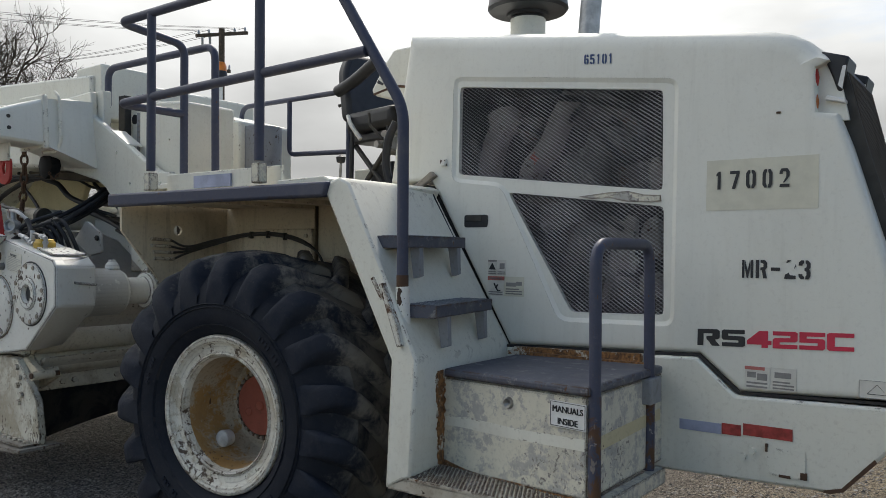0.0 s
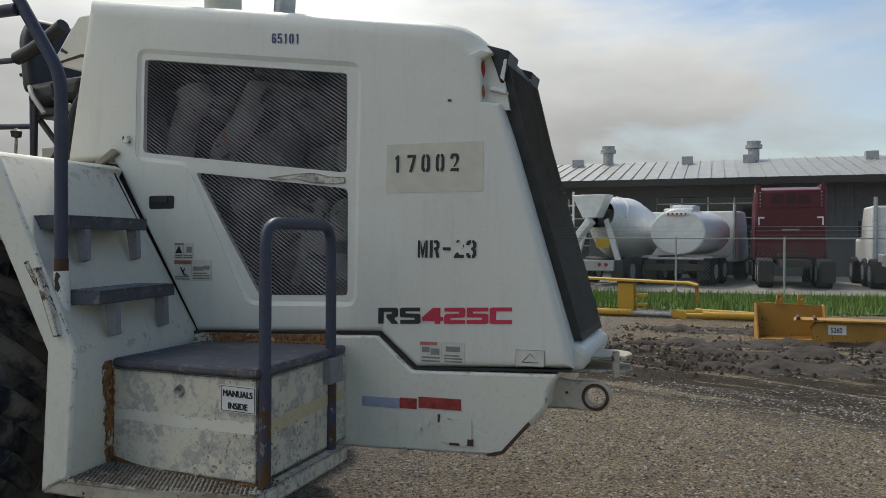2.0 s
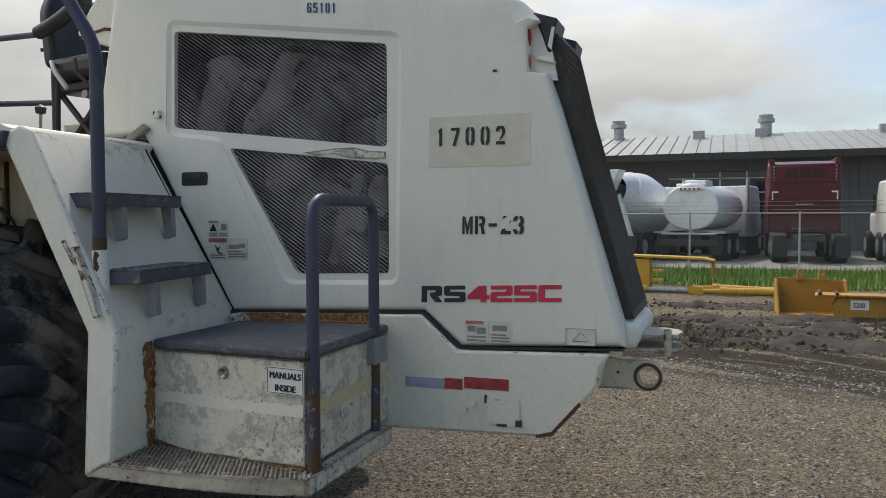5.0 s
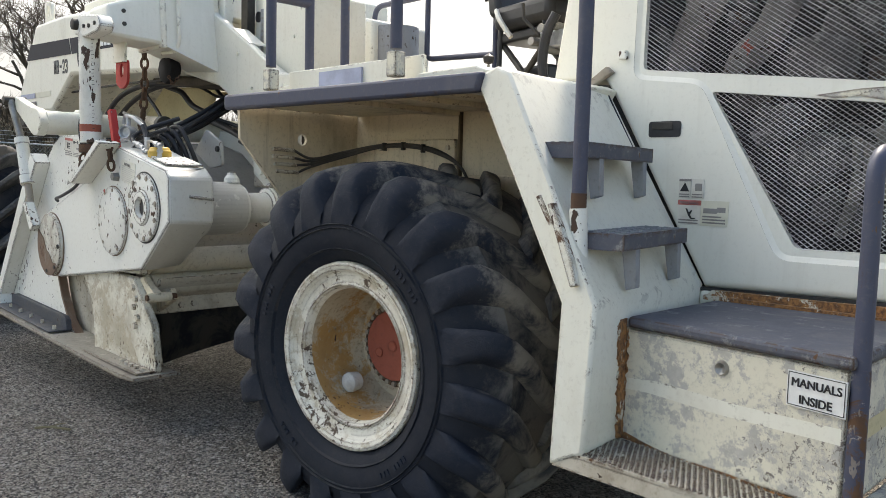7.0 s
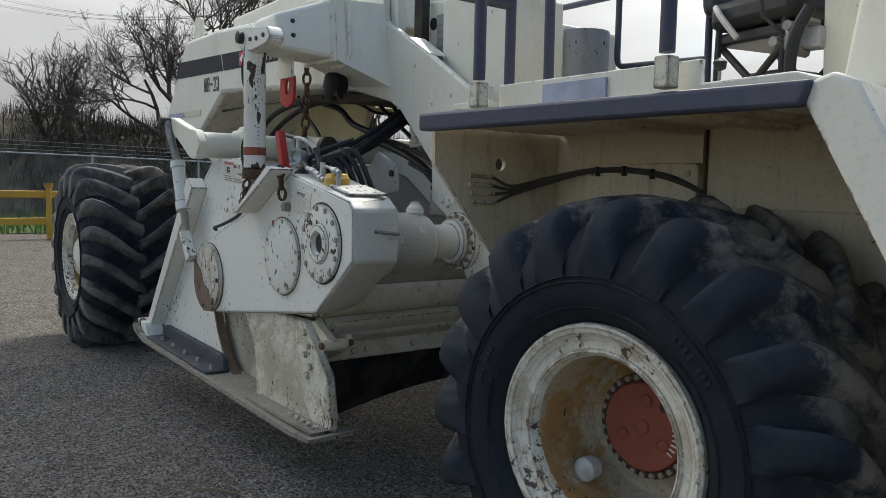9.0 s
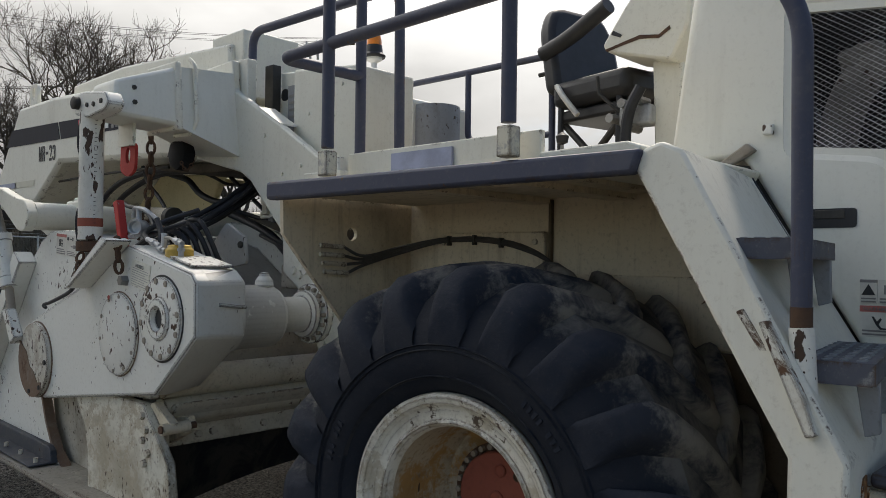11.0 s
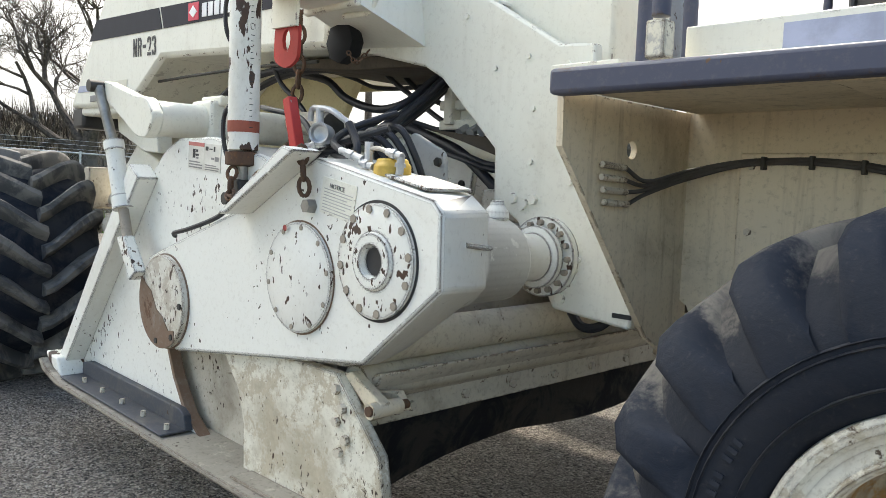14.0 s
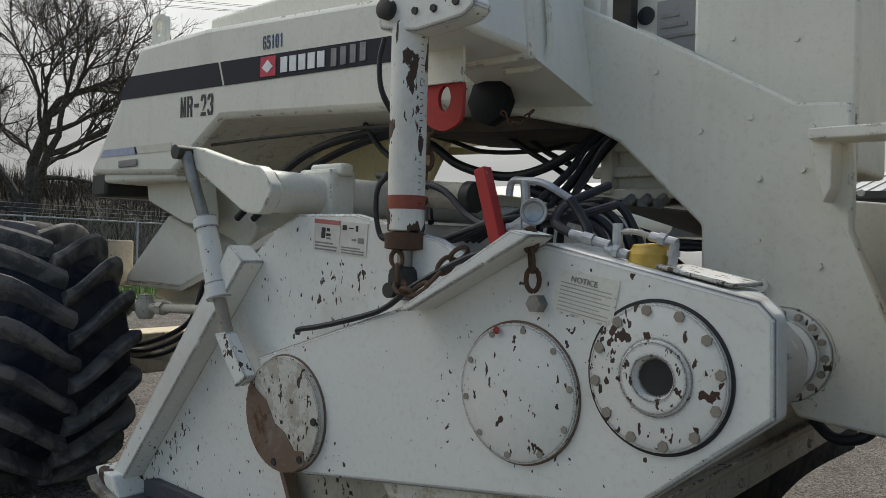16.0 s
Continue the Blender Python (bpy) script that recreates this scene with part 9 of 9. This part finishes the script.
for p, q in (((-1.66, -0.06, 1.42), (-1.55, -0.06, 1.392)), ((-1.45, -0.05, 1.415), (-1.385, -0.05, 1.40)), ((-1.87, -0.04, 1.435), (-1.80, -0.02, 1.445)), ((-1.39, -0.05, 1.40), (-1.395, -0.05, 1.35)), ((-1.56, -0.06, 1.385), (-1.50, -0.06, 1.37))):
    part("coupling", cyl(p, q, 0.0115, None, 10), M_galv, fit_)
    part("coupling_nut", cyl(Vector(p).lerp(Vector(q), 0.35), Vector(p).lerp(Vector(q), 0.6), 0.016, None, 6), M_galv, fit_)
part("upright", cyl((-1.535, -0.05, 1.38), (-1.535, -0.05, 1.445), 0.013, None, 10), M_galv, fit_)
part("valve_body", lathe([(1.335, 0.0001), (1.335, 0.056), (1.378, 0.056), (1.384, 0.048), (1.396, 0.046), (1.399, 0.0001)], 24, (-1.46, -0.02, 0), "z", False), M_brass, machine, "yellow valve block on the gearbox", bevel=0.01)
hose([(-1.53, -0.05, 1.425), (-1.49, -0.05, 1.425), (-1.44, -0.05, 1.412)], 0.007, M_steel)
for pts in (((-1.80, 0.02, 1.445), (-1.74, 0.04, 1.46), (-1.62, 0.10, 1.50)), ((-1.66, -0.06, 1.42), (-1.72, -0.04, 1.45), (-1.74, 0.05, 1.50), (-1.70, 0.2, 1.56))):
    hose(pts, 0.012)
part("filler_tube", cyl((-2.10, -0.10, 1.245), (-2.0, -0.06, 1.33), 0.022), M_peel, machine, "pipe stub behind the chain")
clev = part("cylinder_clevis", prism(rounded([(-2.25, 1.22), (-2.17, 1.24), (-2.175, 1.32), (-2.245, 1.32)], 0.03, 3), -0.11, -0.03), M_dark, machine, "greasy cylinder foot clevis", bevel=0.008)
part("pin", cyl((-2.21, -0.145, 1.25), (-2.21, 0.0, 1.25), 0.022), M_dark, clev)
# frame parts seen through the gap
part("return_pipe", cyl((-2.62, 0.42, 1.575), (-2.36, 0.42, 1.555), 0.05), M_mud, machine, "grey steel pipe behind the shaft")
part("pipe_cap", cyl((-2.38, 0.42, 1.557), (-2.34, 0.42, 1.554), 0.056), M_dark, machine.children[-1])
cf = part("cross_frame", box(-1.72, -1.52, 0.66, 2.28, 1.20, 1.32), M_mud, machine, "cream cross frame with valves", bevel=0.01)
vb = part("valve_bank", box(-2.055, -1.70, 0.82, 1.5, 1.56, 1.90), M_body, machine, "cream valve bank", bevel=0.01)
for z in (1.56, 1.64, 1.73):
    part("valve_spool", box(-2.09, -1.75, 0.78, 0.82, z, z + 0.04), M_body, vb, bevel=0.006)
for k in range(3):
    part("port", cyl((-1.93 + 0.06 * k, 0.74, 1.54), (-1.93 + 0.06 * k, 0.82, 1.58), 0.02, None, 8), M_galv, vb)

part("valve_column", box(-2.045, -2.0, 0.76, 0.82, 1.58, 1.88), M_body, vb, bevel=0.006)
# dark wedge painting the shaded gap beneath the valve bank
part("under_shelf", prism([(-2.06, 1.555), (-1.60, 1.50), (-1.60, 1.42), (-1.86, 1.50)], 0.70, 1.2), M_grimeshade, vb)
gp = part("drum_hood_gusset", prism(rounded([(-2.02, 1.40), (-1.887, 1.522), (-1.72, 1.445), (-1.705, 1.32), (-1.84, 1.30)], 0.02, 3), 0.45, 0.47), M_greyhood, machine, "grey-dusted gusset plate behind the gearbox", bevel=0.004)
bolts([(-1.745, 0.45, 1.41)], (0, -1, 0), 0.018, 0.012, M_dark, gp)

# Unseen box added to block the sun patch on the ground below.
part("transmission_case", box(-1.95, -0.95, 0.92, 2.0, 0.92, 1.16), M_grimeshade, machine, "added unseen box that keeps sun off the ground", bevel=0.03)

# ---- loose things in the yard ----
def build_bucket():
    z = ground_z(4.0, 10.9)
    b = empty("loader_bucket", "ochre steel loader bucket lying on the gravel", "loader bucket", at=pose(3.72, 10.75, z, 0, 0, 4))
    part("back_wall", prism([(0.0, 0.02), (0.98, 0.02), (0.98, 0.50), (0.0, 0.54)], 0.35, 0.38), M_ochre, b, bevel=0.008)
    part("floor_plate", box(0.0, 0.98, -0.15, 0.36, 0.0, 0.03), M_ochre, b, bevel=0.006)
    for x in (0.0, 0.955):
        part("side_wall", prism([(-0.12, 0.02), (0.37, 0.02), (0.37, 0.52), (0.22, 0.50)], x, x + 0.025, swap=lambda x, y, z: (y, x, z)), M_ochre, b, bevel=0.004)
    for x in (0.30, 0.60):
        bm = plate_with_holes(rounded([(x, 0.50), (x + 0.11, 0.50), (x + 0.10, 0.66), (x + 0.02, 0.68)], 0.03, 3), [[(x + 0.058 + 0.022 * math.cos(k * 0.6283), 0.61 + 0.022 * math.sin(k * 0.6283)) for k in range(10)]], 0.30, 0.36)
        part("hinge_lug", bm, M_ochre, b, bevel=0.006)


def build_boom():
    z = ground_z(5.0, 10.6)
    b = empty("steel_boom", "ochre steel boom section with a white number tag", "boom section", at=pose(4.20, 10.5, z, 0, 0, -4))
    part("box_section", prism([(0.25, 0.02), (2.9, 0.02), (2.9, 0.34), (0.30, 0.33), (0.22, 0.22)], -0.12, 0.18), M_ochre, b, bevel=0.012)
    part("top_flange", prism([(0.0, 0.33), (2.9, 0.345), (2.9, 0.375), (0.02, 0.36)], -0.18, 0.24), M_ochre, b, bevel=0.006)
    part("bottom_flange", prism([(0.05, -0.005), (2.9, -0.005), (2.9, 0.025), (0.05, 0.02)], -0.18, 0.24), M_ochre, b, bevel=0.006)
    part("nose_pin", cyl((0.06, -0.2, 0.375), (0.06, 0.26, 0.375), 0.025), M_rust, b)
    part("nose_pin", cyl((0.28, -0.2, 0.375), (0.28, 0.26, 0.375), 0.022), M_rust, b)
    part("number_tag", box(0.45, 0.68, -0.126, -0.121, 0.155, 0.29), M_stickerw, b, "white number tag")
    lettering("5260", 0.10, M_ink, b, pose(0.48, -0.1275, 0.185, 90, 0, 0), "tag_lettering", stretch=0.75, bold=0.002)


def build_rams():
    for k, (x, y, rz, L) in enumerate(((2.55, 14.2, -3, 1.75), (2.4, 14.6, -8, 1.9))):
        z = ground_z(x, y)
        r = empty("hydraulic_ram", "yellow hydraulic ram lying on the ground", "hydraulic ram", "rams on the ground", at=pose(x, y, z, 0, 0, rz))
        part("barrel", cyl((0.35, 0, 0.10 + 0.04 * k), (L, 0, 0.11), 0.07), M_yellow, r)
        part("rod", cyl((0.0, 0, 0.09 + 0.04 * k), (0.4, 0, 0.10 + 0.04 * k), 0.045), M_yellow, r)
        part("end_eye", lathe([(-0.06, 0.04), (-0.06, 0.085), (0.06, 0.085), (0.06, 0.04)], 18, (-0.03, 0, 0.09)), M_yellow, r)
        part("gland", cyl((0.36, 0, 0.10 + 0.04 * k), (0.46, 0, 0.103 + 0.04 * k), 0.082), M_yellow, r)


def build_stand():
    x, y = 1.35, 15.2
    z = ground_z(x, y)
    s = empty("beam_on_stand", "yellow steel beam lying across a stand", "steel beam", at=pose(x, y, z, 0, 0, -6))
    part("upright", prism([(-0.18, 0.0), (0.18, 0.0), (0.16, 0.66), (-0.16, 0.66)], -0.15, 0.15), M_yellow, s, bevel=0.01)
    for zz in (0.18, 0.38):
        part("bracket", box(0.15, 0.42, -0.1, 0.1, zz, zz + 0.06), M_yellow, s, bevel=0.006)
    part("beam", prism([(-1.6, 0.74), (1.25, 0.66), (1.45, 0.62), (1.45, 0.66), (1.25, 0.71), (-1.6, 0.79)], -0.2, 0.2), M_yellow, s, bevel=0.012)
    part("end_hook", prism([(1.38, 0.62), (1.45, 0.62), (1.46, 0.30), (1.42, 0.25)], -0.06, 0.06), M_ochre, s, bevel=0.01)
    p = empty("steel_pipe", "yellow and grey pipe lying on the grass edge", "pipe", at=pose(0.6, 14.7, ground_z(0.6, 14.7), 0, 0, -3))
    part("pipe_body", cyl((-1.0, 0, 0.08), (0.9, 0, 0.08), 0.075), M_yellow, p)
    part("pipe_end", cyl((0.9, 0, 0.07), (1.9, 0, 0.06), 0.05), M_galv, p)


def build_scrap():
    z = ground_z(5.4, 12.6)
    s = empty("scrap_linkage", "rusty linkage parts lying in the weeds", "scrap metal", at=pose(5.2, 12.6, z))
    for k in range(6):
        part("rod", cyl((k * 0.12, (k % 3) * 0.1, 0.06 + 0.03 * (k % 2)), (0.7 + k * 0.13, 0.3 - (k % 2) * 0.4, 0.12 + 0.03 * (k % 3)), 0.035), M_ochre if k % 2 else M_rust, s)


def build_guard_rail():
    z = ground_z(-17.5, 1.3)
    g = empty("guard_rail", "yellow pipe barrier rail on posts", "barrier", at=pose(-17.3, 1.5, z, 0, 0, 94))
    for zz in (0.30, 0.88):
        part("rail", box(-6, 0.95, -0.05, 0.05, zz, zz + 0.15), M_yellow, g, bevel=0.015)
    for x in (-5, -2.6, 0.25):
        part("post", cyl((x, -0.07, 0), (x, -0.07, 1.12), 0.06), M_yellow, g)
        part("post_cap", cyl((x, -0.07, 1.1), (x, -0.07, 1.2), 0.085), M_ochre, g)
    part("end_post", box(0.8, 1.15, -0.15, 0.15, 0, 1.1), M_dark, g, bevel=0.02)


build_bucket()
build_boom()
build_rams()
build_stand()
build_scrap()
build_guard_rail()


def build_ruts():
    """Churned wet soil, as low ridges beside the tracks."""
    rng = random.Random(9)
    for k, (x0, x1, yc, wob) in enumerate(((1.8, 7.5, 9.6, 0.3), (2.2, 8.0, 8.5, 0.25), (2.6, 8.5, 7.3, 0.2), (2.0, 5.0, 11.6, 0.2))):
        bm = bmesh.new()
        n, m = 70, 9
        grid = []
        for i in range(n + 1):
            x = x0 + (x1 - x0) * i / n
            row = []
            for j in range(m + 1):
                v = j / m * 2 - 1
                w = 0.62 * (1 - abs(2 * i / n - 1) ** 3)
                y = yc + 0.12 * (x - x0) + v * w + wob * noise.noise((x * 0.8, k * 3.0, 0))
                h = 0.12 * (1 - v * v) * (0.35 + noise.noise((x * 2.2, y * 2.2, k)) + 0.5 * noise.noise((x * 6, y * 6, k)))
                row.append(bm.verts.new((x, y, ground_z(x, y) - 0.012 + h)))
            grid.append(row)
        for i in range(n):
            for j in range(m):
                bm.faces.new((grid[i][j], grid[i + 1][j], grid[i + 1][j + 1], grid[i][j + 1]))
        tagged(link_mesh("soil_ridge", bm, M_soil, 80), "dark churned soil in wheel ruts", "soil", kind="stuff")


build_ruts()


def build_twig():
    pts = [(-1.715, -0.54, 0.022), (-1.68, -0.49, 0.026), (-1.64, -0.455, 0.024), (-1.585, -0.42, 0.022)]
    tw = part("twig", tube(curve_path(pts, 4), 0.006, 6), M_dry)
    tagged(tw, "dry pale twig lying on the gravel", "twig")
    part("side_shoot", tube([(-1.68, -0.49, 0.026), (-1.70, -0.43, 0.024), (-1.705, -0.40, 0.02)], 0.003, 5), M_dry, tw)


build_twig()


def build_clods():
    """Clods of dark soil thrown up along the ruts."""
    rng = random.Random(23)
    verts, faces = [], []
    for _ in range(5200):
        x = rng.uniform(1.6, 8.6)
        y = rng.choice((9.6, 8.5, 7.3, 11.6)) + 0.12 * (x - 2.0) + rng.gauss(0, 0.42)
        s = 0.008 + 0.035 * rng.random() ** 3
        z = ground_z(x, y) + s * 0.3 + 0.01
        b = len(verts)
        a = rng.random() * 6.28
        for k in range(5):
            t = a + k * 1.2566
            rr = s * (0.7 + 0.6 * rng.random())
            verts.append((x + math.cos(t) * rr, y + math.sin(t) * rr, z - s * 0.4 + s * 0.4 * rng.random()))
        verts.append((x + s * 0.3 * rng.random(), y, z + s * (0.4 + 0.5 * rng.random())))
        faces.extend((b + k, b + (k + 1) % 5, b + 5) for k in range(5))
    me = bpy.data.meshes.new("soil_clods")
    me.from_pydata(verts, [], faces)
    me.materials.append(M_soil)
    tagged(new("soil_clods", me), "dark soil clods along the wheel ruts", "soil", kind="stuff")


build_clods()
